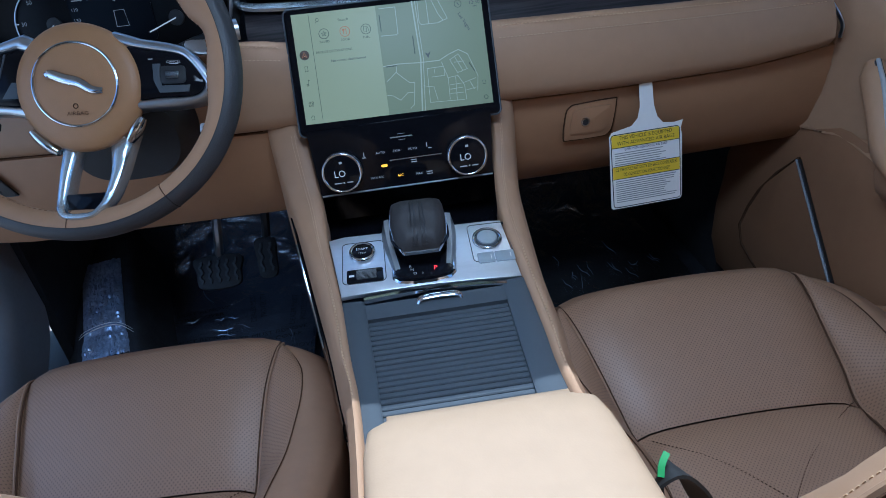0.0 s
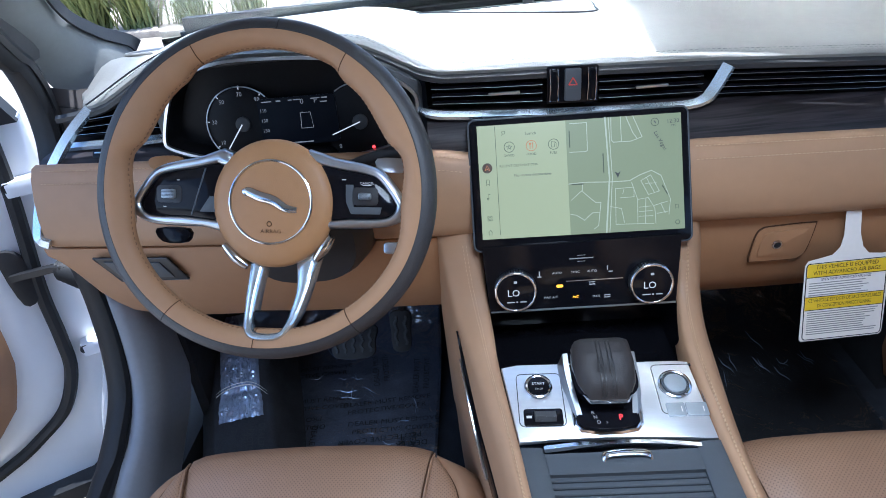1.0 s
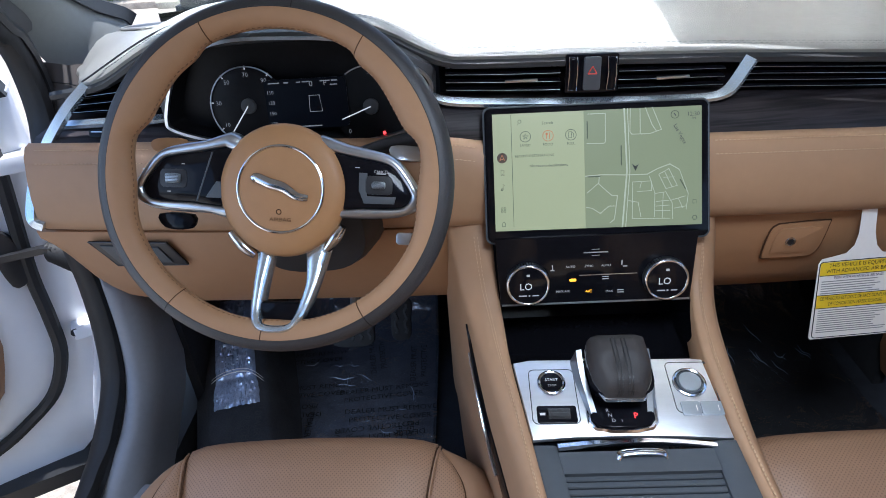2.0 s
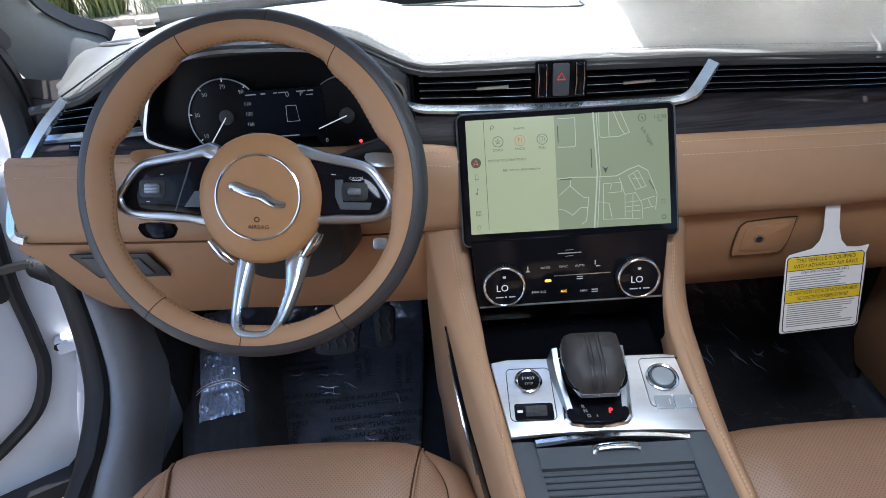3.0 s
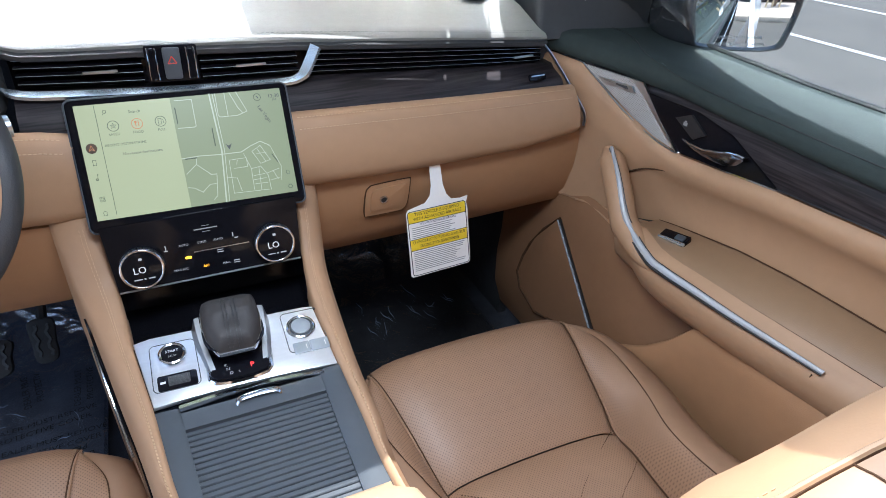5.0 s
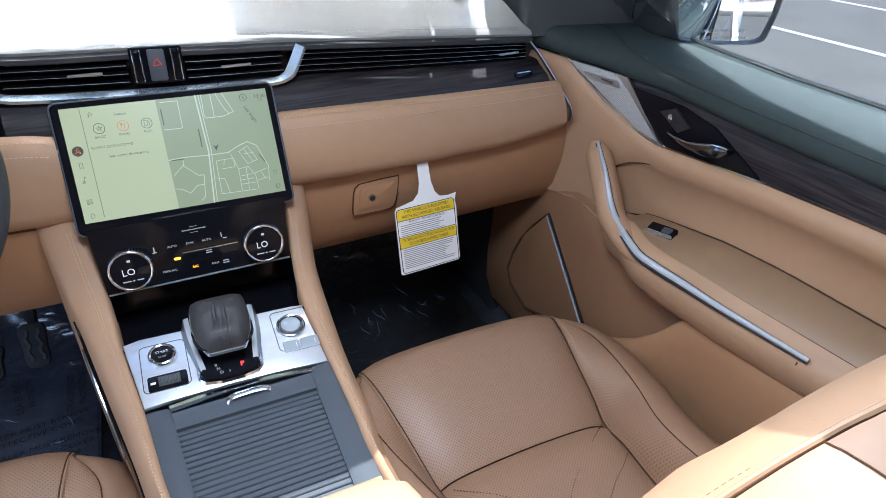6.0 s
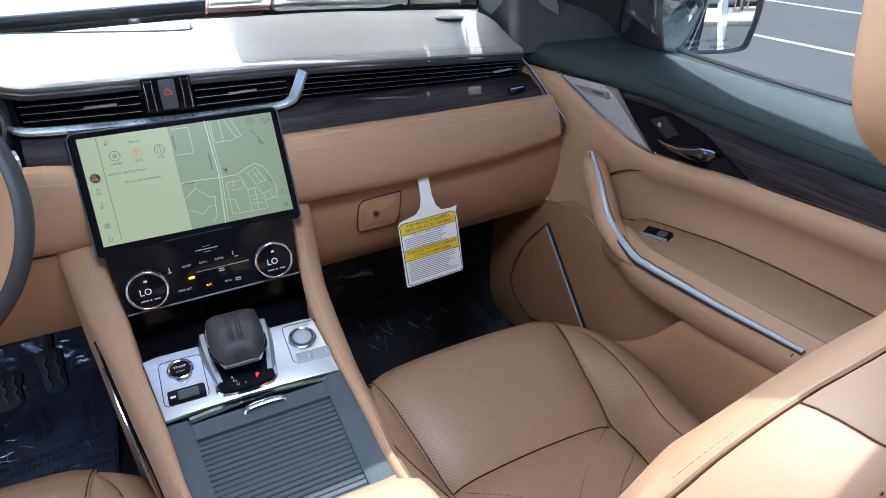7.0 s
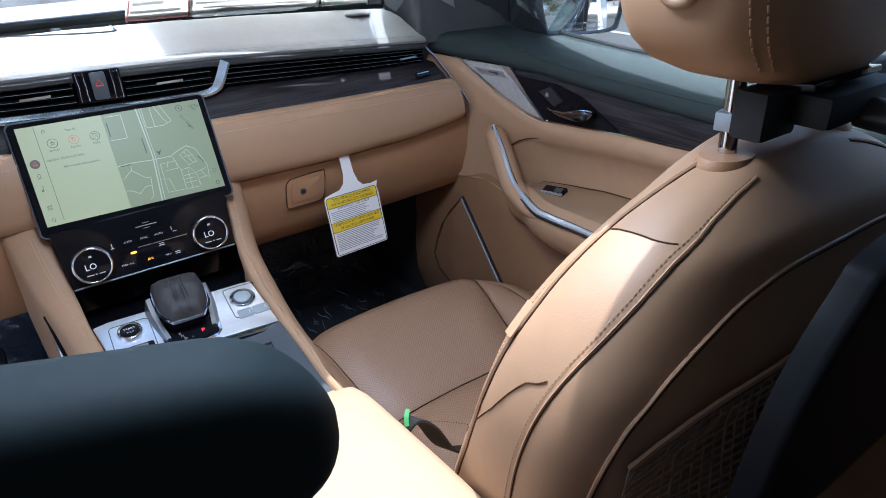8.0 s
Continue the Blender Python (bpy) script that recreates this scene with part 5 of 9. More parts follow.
def lid_z(y):
    return curve_at([(-0.40, 0.774), (-0.30, 0.772), (-0.19, 0.777)][::1], y)


rows = []
for y in xs_between(-0.195, -0.222, 3):
    a, b = lid_x(y)
    rows.append([V((lerp(a, b, j / 6), y, lid_z(y))) for j in range(7)])
lid = part("sliding_lid", loft(rows, thick=-0.006), m_slate, con, "slate grey ribbed sliding lid")
y = -0.2235
while y > -0.405:
    a, b = lid_x(y)
    prof = [(-0.0034, -0.004), (0.0034, -0.004), (0.0034, -0.0004), (0.0024, 0.0008), (-0.0024, 0.0008), (-0.0034, -0.0004)]
    part("lid_slat", sweep([V((a, y, lid_z(y))), V((b, y, lid_z(y)))], prof, (0, 0, 1)), m_slate, lid)
    y -= 0.0081
bm = loft([[V((x, y, lid_z(y) - 0.004)) for x in lid_x(y)] for y in (-0.2, -0.41)], thick=-0.003)
part("lid_bed", bm, m_black, con)
m = face_frame((0.017, -0.203, lid_z(-0.203) + 0.001), (1, 0, 0), (0, 1, 0))
pts = [m @ V((a, b, c)) for a, b, c in ((-0.027, -0.001, 0.0), (-0.022, 0.002, 0.007), (-0.009, 0.003, 0.0085), (0.009, 0.003, 0.0085), (0.022, 0.002, 0.007), (0.027, -0.001, 0.0))]
part("lid_handle", sweep(spline(pts, 5), ring(0.0058, 0.003, 10), (0, 0.3, 1)), m_chrome, lid, "bright curved pull")
for f in (0, 1):
    rows = []
    for y in xs_between(-0.187, -0.43, 12):
        e = lid_x(y)[f]
        o = curve_at([(r[0], r[2 if f == 0 else 4]) for r in RAIL[::-1]], y)
        z = lid_z(y)
        rows.append([V((e, y, z - 0.006)), V((e, y, z + 0.005)), V((lerp(e, o, 0.15), y, z + 0.007)), V((lerp(e, o, 0.85), y, z + 0.008)), V((o, y, z + 0.007)), V((o, y, z - 0.006))])
    part("lid_frame", loft(rows), m_slate, con, "slate grey frame beside the lid")

# armrest
ar = thing("armrest", (0.04, -0.52, 0.70), "padded tan leather armrest lid on the console", "armrest")
rows = []
for t in range(15):
    k = t / 14
    y = lerp(-0.392, -0.70, k)
    rnd_end = 0.022 * math.exp(-k * 22)
    xl, xr = lerp(-0.072, -0.058, k) + rnd_end, lerp(0.138, 0.158, k) - rnd_end
    top = lerp(0.822, 0.842, smooth(k * 1.2)) - 0.022 * math.exp(-k * 22)
    w, c = (xr - xl) / 2, (xr + xl) / 2
    row = []
    for i in range(25):
        a = math.pi * i / 24
        row.append(V((c - w * math.copysign(abs(math.cos(a)) ** 0.35, math.cos(a)), y, 0.79 + (top - 0.79) * abs(math.sin(a)) ** 0.42)))
    rows.append([V((row[0].x, y, 0.70))] + row + [V((row[-1].x, y, 0.70))])
front = [V((p.x, -0.386, min(p.z, 0.795) if i not in (0, 26) else 0.70)) for i, p in enumerate(rows[0])]
pad = part("pad", loft([front] + rows, caps=True), m_lid, ar, "soft padded tan leather lid", sharp=60)
for side in (3, 23):
    for dx in (0.0, 0.006):
        s = 1 if side == 3 else -1
        stitches("pad_stitching", [row[side] + V((s * (0.004 + dx), 0, 0.0005)) for row in rows[1:]], ar, m_stitch, 0.004, 0.0025, 0.0006, lift=0.001)
part("base", box((0.19, 0.33, 0.36), at(0.045, -0.545, 0.53), 0.02), m_tan_low, ar, "tan console base")
bm = box((0.05, 0.03, 0.02), pose(0.165, -0.685, 0.812, 0, 0, 10), 0.004)
part("hinge_cover", bm, m_black, ar, "black hinge cover")

# ---- shifter ----
sh = thing("gear_shifter", (0.004, -0.12, 0.80), "grey leather topped gear shifter with a chrome edged base", "gear lever")
SM = face_frame((0.004, -0.122, 0.799), (1, 0, -0.02), (0, 0.98, 0.2))
pts = [(-0.029, -0.050), (0.029, -0.050), (0.035, -0.02), (0.038, 0.035), (-0.038, 0.035), (-0.035, -0.02)]
part("gate", slab(soft_outline(pts, 3), SM, 0.009, 0.003), m_gloss, sh, "gloss black gate")
bm = tube([SM @ V((a * 1.03, b * 1.03, 0.004)) for a, b in soft_outline(pts, 3)], 0.003, 6, True)
part("gate_edge", bm, m_chrome, sh)
for s_ in (-1, 1):
    rows = []
    for v, x, h, w in ((0.036, 0.040, 0.016, 0.014), (0.026, 0.0400, 0.014, 0.012), (0.008, 0.0385, 0.011, 0.008), (-0.014, 0.035, 0.009, 0.004), (-0.040, 0.031, 0.007, 0.001)):
        rows.append([SM @ V((s_ * (x - 0.004), v, h + w)), SM @ V((s_ * (x + 0.002), v, h + w * 0.9)), SM @ V((s_ * (x + 0.006), v, h - 0.004)), SM @ V((s_ * (x + 0.008), v, 0.004)), SM @ V((s_ * (x - 0.004), v, 0.004))])
    part("side_wing", loft(rows, True, caps=True), m_satin, sh, "satin metal wing beside the shifter", sharp=50)
# stalk flaring up into the grip
def ring_at(h, w, d, yo, p=3.2, n=28):
    return [SM @ V((w * math.copysign(abs(math.cos(a)) ** (2 / p), math.cos(a)), yo + d * math.copysign(abs(math.sin(a)) ** (2 / p), math.sin(a)), h)) for a in [2 * math.pi * i / n for i in range(n)]]


rows = [ring_at(0.006, 0.034, 0.028, 0.006), ring_at(0.018, 0.030, 0.026, 0.006), ring_at(0.030, 0.032, 0.028, 0.003), ring_at(0.036, 0.036, 0.033, 0.0)]
part("stalk", loft(rows, True, caps=True), m_gloss, sh, "black stalk")
HEX = [(-0.97, 0.88), (-0.70, 1.0), (0.70, 1.0), (0.97, 0.88), (1.0, 0.15), (0.93, -0.42), (0.60, -1.0), (-0.60, -1.0), (-0.93, -0.42), (-1.0, 0.15)]


def hex_ring(h, w, d, yo):
    out = []
    for i, p in enumerate(HEX):
        q = HEX[(i + 1) % len(HEX)]
        for f in (0.06, 0.5, 0.94):
            out.append(SM @ V((0.88 * w * lerp(p[0], q[0], f), yo + 0.92 * d * lerp(p[1], q[1], f), h + 0.006 * max(0, -lerp(p[1], q[1], f)) * -1)))
    return out


rows = [hex_ring(0.034, 0.0375, 0.037, 0.001), hex_ring(0.037, 0.0405, 0.0405, 0.001), hex_ring(0.0405, 0.0395, 0.0395, 0.001)]
part("grip_collar", loft(rows, True, caps=True), m_chrome, sh, "chrome collar", sharp=60)
rows = [hex_ring(0.0395, 0.0388, 0.0385, 0.001), hex_ring(0.046, 0.0385, 0.0378, 0.003), hex_ring(0.0535, 0.0355, 0.034, 0.006), hex_ring(0.058, 0.030, 0.028, 0.008), hex_ring(0.0600, 0.020, 0.018, 0.009), hex_ring(0.0605, 0.004, 0.004, 0.009)]
part("grip", loft(rows, True, caps=True), m_shift, sh, "grey leather grip", sharp=70)
for u in (-0.008, -0.004, 0.003, 0.007):
    line = spline([SM @ V((u, b * 0.92, c)) for b, c in ((-0.0385, 0.041), (-0.0355, 0.0485), (-0.027, 0.0568), (-0.012, 0.0604), (0.006, 0.0610), (0.020, 0.0608), (0.029, 0.0596), (0.037, 0.0550))], 5)
    stitches("grip_stitching", line, sh, m_black, 0.0026, 0.0014, 0.0005, up=tuple(SM.to_3x3() @ V((0, 0, 1))), lift=0.0006)
for txt, u, v, mt, s in (("P", 0.014, -0.040, m_s_red, 0.010), ("R", -0.016, -0.033, m_s_dim, 0.006), ("N", -0.014, -0.039, m_s_dim, 0.006), ("D", -0.011, -0.0455, m_s_dim, 0.006), ("S", -0.002, -0.046, m_s_dim, 0.004)):
    writing("gate_letter", txt, s, SM @ at(u, v, 0.0092), mt, sh)

# ---- touchscreen ----
ts = thing("touchscreen", (0.004, 0.06, 0.99), "black framed touchscreen showing a pale map and menu", "touchscreen")
TM = face_frame((0.004, 0.054, 0.992), (1, 0, -0.012), (0, 0.074, 0.148))
W, H = 0.272, 0.166
part("housing", slab(rounded(W, H, 0.008), TM @ at(0, 0, -0.016), 0.016, 0.003), m_gloss, ts, "gloss black housing")
bm = tube([TM @ V((a, b, -0.003)) for a, b in rounded(W + 0.001, H + 0.001, 0.008)], 0.0016, 6, True)
part("housing_edge", bm, m_slate, ts, "thin bright edge")
part("glass", slab(rounded(W - 0.004, H - 0.004, 0.007), TM, 0.0015, 0.0005), m_gloss, ts, "glossy black glass")
DW, DH = 0.2525, 0.1435
DM = TM @ at(0.0005, 0.0035, 0.0018)
part("map_area", bars(DM, [(-DW / 2 + 0.111, 0, DW - 0.111, DH)]), m_map, ts, "pale grey-green map")
part("menu_area", bars(DM, [(-DW / 2, 0, 0.1112, DH)]), m_screen, ts, "pale green menu panel")
X0, Y0 = -DW / 2, DH / 2
MMAT = DM @ at(0, 0, 0.0004)


def on_screen(u, v):
    """Place on the lit area: u across from its left edge, v down from its top edge."""
    return MMAT @ at(X0 + u, Y0 - v, 0)


def screen_path(pts, w, mat=m_road, name="map_road", label="pale road line on the map"):
    bm = bmesh.new()
    for a, b in zip(pts, pts[1:]):
        p, q = V((X0 + a[0], Y0 - a[1])), V((X0 + b[0], Y0 - b[1]))
        d = (q - p).normalized()
        s, e = V((-d.y, d.x)) * w / 2, d * w / 2
        slab([tuple(p - s - e), tuple(q - s + e), tuple(q + s + e), tuple(p + s - e)], MMAT, 0.0002, bm=bm)
    return part(name, bm, mat, ts, label)


# main street with two carriageways, cross street, then the blocks
screen_path([(0.1600, 0.0), (0.1625, 0.075), (0.1560, 0.1430)], 0.0018)
screen_path([(0.1640, 0.0), (0.1660, 0.075), (0.1600, 0.1430)], 0.0009)
screen_path([(0.112, 0.0795), (0.132, 0.0785), (0.162, 0.0800), (0.187, 0.0800), (0.200, 0.0735), (0.214, 0.0688), (0.2255, 0.0757)], 0.0011)
for pts in ([(0.1162, 0.0044), (0.1372, 0.0045), (0.1368, 0.0390), (0.1345, 0.0404), (0.1148, 0.0399)],
            [(0.1673, 0.0), (0.1666, 0.0280), (0.1690, 0.0310), (0.1907, 0.0311), (0.2045, 0.0267), (0.1940, 0.0)],
            [(0.1790, 0.0), (0.1790, 0.0306)], [(0.1855, 0.0), (0.1930, 0.020), (0.1985, 0.0285)],
            [(0.1138, 0.1000), (0.1274, 0.0890), (0.1437, 0.1045), (0.1506, 0.1047), (0.1464, 0.1338), (0.1411, 0.1377)],
            [(0.1290, 0.0782), (0.1280, 0.0890)], [(0.1125, 0.1177), (0.1198, 0.1193), (0.1293, 0.1261), (0.1397, 0.1173), (0.1479, 0.1174)]):
    screen_path(pts, 0.00085)
for pts in ([(0.1743, 0.1007), (0.1917, 0.1003), (0.1918, 0.0884), (0.1693, 0.0889), (0.1680, 0.1336), (0.2140, 0.1350)],
            [(0.1620, 0.1108), (0.1755, 0.1140), (0.1786, 0.1318)], [(0.1895, 0.0827), (0.1959, 0.1040), (0.1950, 0.1325)],
            [(0.1959, 0.1040), (0.2089, 0.1024), (0.2166, 0.1161), (0.2172, 0.1355)], [(0.2008, 0.0809), (0.2130, 0.0744), (0.2229, 0.0951), (0.2094, 0.0986), (0.2008, 0.0809)],
            [(0.2066, 0.0847), (0.2195, 0.0846)], [(0.2155, 0.1128), (0.2325, 0.1084)], [(0.2190, 0.1229), (0.2324, 0.1207)], [(0.2256, 0.0757), (0.2361, 0.1057), (0.2334, 0.1247)],
            [(0.1976, 0.1138), (0.2123, 0.1130)], [(0.1968, 0.1194), (0.2131, 0.1189)], [(0.1966, 0.1251), (0.2138, 0.1254)], [(0.1780, 0.0956), (0.1797, 0.0901)],
            [(0.2060, 0.1028), (0.2044, 0.1345)], [(0.2240, 0.1105), (0.2290, 0.1225)], [(0.2080, 0.0780), (0.2165, 0.0962)]):
    screen_path(pts, 0.0007)
bm = bmesh.new()
slab([(X0 + 0.1687, Y0 - 0.0670), (X0 + 0.1727, Y0 - 0.0755), (X0 + 0.1767, Y0 - 0.0670), (X0 + 0.1727, Y0 - 0.0698)], MMAT, 0.0004, bm=bm)
part("position_arrow", bm, m_s_ink, ts, "black position arrow")
part("menu_rule", bars(MMAT, [(X0 + 0.0225, Y0 - 0.07, 0.0006, 0.137)]), m_s_grey, ts)
for i, (txt, mt) in enumerate((("SAVED", m_s_grey), ("FOOD", m_s_orange), ("FUEL", m_s_grey))):
    u, v = (0.0398, 0.0675, 0.0953)[i], 0.0284
    part("menu_icon", torus(on_screen(u, v), 0.0064, 0.0004, 28, 5, squash=0.5), mt, ts, "round menu icon")
    if i == 0:
        screen_path([(u + 0.0036 * math.cos(radians(90 + 144 * k)), v - 0.0036 * math.sin(radians(90 + 144 * k))) for k in range(6)], 0.0004, mt, "icon_mark", "")
    elif i == 1:
        part("icon_mark", bars(MMAT, [(X0 + u - 0.0021, Y0 - v, 0.0009, 0.0076), (X0 + u + 0.0012, Y0 - v, 0.0009, 0.0076), (X0 + u - 0.0030, Y0 - v + 0.0022, 0.0027, 0.0024)]), mt, ts)
    else:
        screen_path([(u - 0.0028, v + 0.0036), (u - 0.0028, v - 0.0036), (u + 0.0008, v - 0.0036), (u + 0.0008, v + 0.0036), (u - 0.0028, v + 0.0036)], 0.0005, mt, "icon_mark", "")
        screen_path([(u + 0.0018, v - 0.0028), (u + 0.0032, v - 0.001), (u + 0.0032, v + 0.003)], 0.0005, mt, "icon_mark", "")
    writing("menu_text", txt, 0.0044, on_screen(u - 0.0003, 0.0390), m_s_grey, ts)
writing("menu_text", "Search", 0.0052, on_screen(0.067, 0.0130), m_s_grey, ts)
part("search_icon", torus(on_screen(0.0332, 0.0098), 0.0020, 0.0003, 18, 4), m_s_grey, ts)
screen_path([(0.0320, 0.0116), (0.0306, 0.0136)], 0.0005, m_s_grey, "search_icon", "")
writing("menu_text", "RECENT DESTINATIONS", 0.0044, on_screen(0.0502, 0.0520), m_s_grey, ts)
writing("menu_text", "No recent destinations", 0.0050, on_screen(0.0675, 0.0645), m_s_ink, ts)
writing("clock_text", "12:30", 0.0070, on_screen(0.2425, 0.0098), m_s_ink, ts)
writing("clock_text", "PM", 0.0040, on_screen(0.2430, 0.0150), m_s_ink, ts)
writing("map_text", "Las Vegas", 0.0068, on_screen(0.2265, 0.0330) @ pose(0, 0, 0, 0, 0, -62), m_s_ink, ts)
part("north_button", torus(on_screen(0.2207, 0.0095), 0.0046, 0.0004, 24, 4, squash=0.5), m_s_grey, ts, "round compass button")
part("north_needle", bars(on_screen(0.2207, 0.0095) @ pose(0, 0, 0, 0, 0, 35), [(-0.0006, 0, 0.0012, 0.0040)]), m_s_ink, ts)
for u, v, w, h in ((0.1145, 0.0235, 0.0013, 0.0210), (0.1550, 0.0560, 0.0014, 0.0240), (0.1150, 0.0805, 0.0150, 0.0015)):
    part("street_name_bar", bars(MMAT, [(X0 + u, Y0 - v, w, h)]), m_s_grey, ts, "small street name bar")
part("street_name_bar", bars(on_screen(0.2295, 0.0937) @ pose(0, 0, 0, 0, 0, -62), [(-0.007, 0, 0.014, 0.0013)]), m_s_grey, ts, "small street name bar")
k = on_screen(0.0107, 0.0533)
ic = part("navigation_icon", slab(circle(0.0064, 24), k, 0.0004), material("dark_brown_icon", (0.06, 0.035, 0.015), 0.3), ts, "dark round navigation icon")
part("icon_arrow", tube([k @ V((a, b, 0.0006)) for a, b in ((0, 0.0038), (-0.0030, -0.0030), (0, -0.0012), (0.0030, -0.0030))], 0.0005, 4, True), m_s_orange, ic)
screen_path([(0.0088, 0.0680), (0.0124, 0.0680), (0.0124, 0.0748), (0.0106, 0.0735), (0.0088, 0.0748), (0.0088, 0.0680)], 0.0005, m_s_grey, "side_icon", "")
screen_path([(0.0108, 0.0918), (0.0108, 0.0856), (0.0126, 0.0866)], 0.0005, m_s_grey, "side_icon", "")
part("side_icon", torus(on_screen(0.0096, 0.0920), 0.0012, 0.0004, 14, 4), m_s_grey, ts)
for du, dv in ((-0.0018, -0.0018), (0.0018, -0.0018), (-0.0018, 0.0018), (0.0018, 0.0018)):
    part("side_icon", torus(on_screen(0.0106 + du, 0.1171 + dv), 0.0012, 0.0003, 14, 4), m_s_grey, ts)
screen_path([(0.0080, 0.1345), (0.0104, 0.1318), (0.0128, 0.1345), (0.0122, 0.1345), (0.0122, 0.1378), (0.0086, 0.1378), (0.0086, 0.1345)], 0.0005, m_s_grey, "side_icon", "")
screen_path([(0.2415, 0.1130), (0.2455, 0.1130), (0.2455, 0.1175), (0.2415, 0.1175), (0.2415, 0.1130)], 0.0005, m_s_grey, "side_icon", "")
part("side_icon", torus(on_screen(0.2437, 0.1350), 0.0028, 0.0005, 6, 4), m_s_grey, ts)

# ---- steering wheel ----
sw_at = (-0.3595, -0.048, 1.050)
wheel = thing("steering_wheel", sw_at, "two-tone tan and dark leather steering wheel with silver spokes", "steering wheel")
TILT_W, TURN_W = radians(27.0), radians(-5.0)
_up = V((0, math.sin(TILT_W), math.cos(TILT_W)))
WM = face_frame(sw_at, V((1, 0, 0)) * math.cos(TURN_W) + _up * math.sin(TURN_W), V((-1, 0, 0)) * math.sin(TURN_W) + _up * math.cos(TURN_W))
RIM_R = 0.1925


def rim_section(a, phi):
    """Point of the rim at clock angle a, section angle phi (0 at the outer edge, pi at the inner edge)."""
    deg = math.degrees(a) % 360
    grip = max(smooth((deg - 14) / 10) * smooth((62 - deg) / 9), smooth((deg - 118) / 9) * smooth((166 - deg) / 10))
    wide = max(math.exp(-((deg - c) / 11) ** 2) for c in (-3, 183, 357))
    foot = math.exp(-((deg - 270) / 9) ** 2)
    inner = 0.1590 - 0.0095 * grip - 0.006 * wide + 0.002 * math.sin(radians(deg) * 9) * grip - 0.003 * foot
    split, rb = RIM_R - 0.0155, 0.0165
    r = split + ((RIM_R - split) if math.cos(phi) > 0 else (split - inner)) * math.cos(phi)
    return WM @ V((r * math.cos(a), r * math.sin(a) * (1 - 0.035 * smooth(-math.sin(a))), rb * math.sin(phi)))


def rim_piece(p0, p1, n):
    return loft([[rim_section(2 * math.pi * i / 160, lerp(p0, p1, j / n)) for j in range(n + 1)] for i in range(160)], close_v=True)


D = radians(89)
part("inner_rim", rim_piece(D, 2 * math.pi - D, 16), m_wheel, wheel, "tan leather inner rim", sharp=80)
part("outer_rim", rim_piece(-D, D, 12), m_rim, wheel, "dark leather outer rim", sharp=80)
bm = tube([rim_section(2 * math.pi * i / 160, D) + (WM.to_3x3() @ V((0, 0, -0.0004))) for i in range(160)], 0.0007, 5, True)
part("rim_joint", bm, m_black, wheel)
for deg in (116, 58, 232, 305, 267):
    a = radians(deg)
    pts = [rim_section(a, lerp(D, math.pi, j / 10)) for j in range(11)]
    part("rim_seam", tube(pts, 0.0006, 5, up=tuple(WM.to_3x3() @ V((-math.sin(a), math.cos(a), 0)))), m_seam, wheel)
for deg in (232, 305, 84):
    a = radians(deg)
    pts = [rim_section(a, lerp(-0.4, D, j / 10)) for j in range(11)]
    part("rim_seam", tube(pts, 0.0006, 5, up=tuple(WM.to_3x3() @ V((-math.sin(a), math.cos(a), 0)))), m_rubber, wheel)
line = [rim_section(2 * math.pi * i / 160, radians(168)) for i in range(161)]
stitches("rim_stitching", line, wheel, m_rimthread, 0.0030, 0.003, 0.0004, up=tuple(WM.to_3x3() @ V((0, 0, 1))), lift=0.0003)

# airbag cover: a soft dome, a little taller below
HUB = WM @ at(0.004, -0.009, -0.021)
rows = []
for r, h in ((0.064, -0.022), (0.0695, -0.010), (0.0722, 0.0), (0.0715, 0.0055), (0.068, 0.0100), (0.060, 0.0132), (0.045, 0.0152), (0.022, 0.0163), (0.002, 0.0166)):
    rows.append([HUB @ V((r * 0.985 * math.cos(a), r * (1.035 if math.sin(a) < 0 else 1.0) * math.sin(a), h)) for a in [2 * math.pi * i / 64 for i in range(64)]])
part("airbag_cover", loft(rows, True, caps=True), m_cover, wheel, "smooth tan airbag cover", sharp=80)
HM = HUB @ at(0.0, 0.0, 0.0150)
part("badge_ring", torus(HM @ at(0, 0, 0.0002), 0.0468, 0.0017, 72, 8), m_chrome, wheel, "thin chrome badge ring")
# the maker's emblem as a plain tapered silver shape
pts = spline([HM @ V((a, b, 0.0032)) for a, b in ((-0.030, 0.0095), (-0.025, 0.0115), (-0.012, 0.0065), (0.004, 0.002), (0.018, -0.0065), (0.031, -0.0085))], 6)
bm = sweep(pts, ring(0.0052, 0.0024, 10), tuple(HM.to_3x3() @ V((0, 0, 1))), scale=[0.5 + 0.6 * math.sin(math.pi * (0.15 + 0.8 * i / (len(pts) - 1))) for i in range(len(pts))])
part("emblem", bm, m_chrome, wheel, "plain silver emblem bar")
writing("airbag_text", "AIRBAG", 0.0060, HM @ at(0.001, -0.0330, 0.0017), m_seam, wheel, stretch=1.15)
part("airbag_symbol", torus(HM @ at(-0.001, -0.0245, 0.0016), 0.0026, 0.0005, 14, 4), m_seam, wheel)

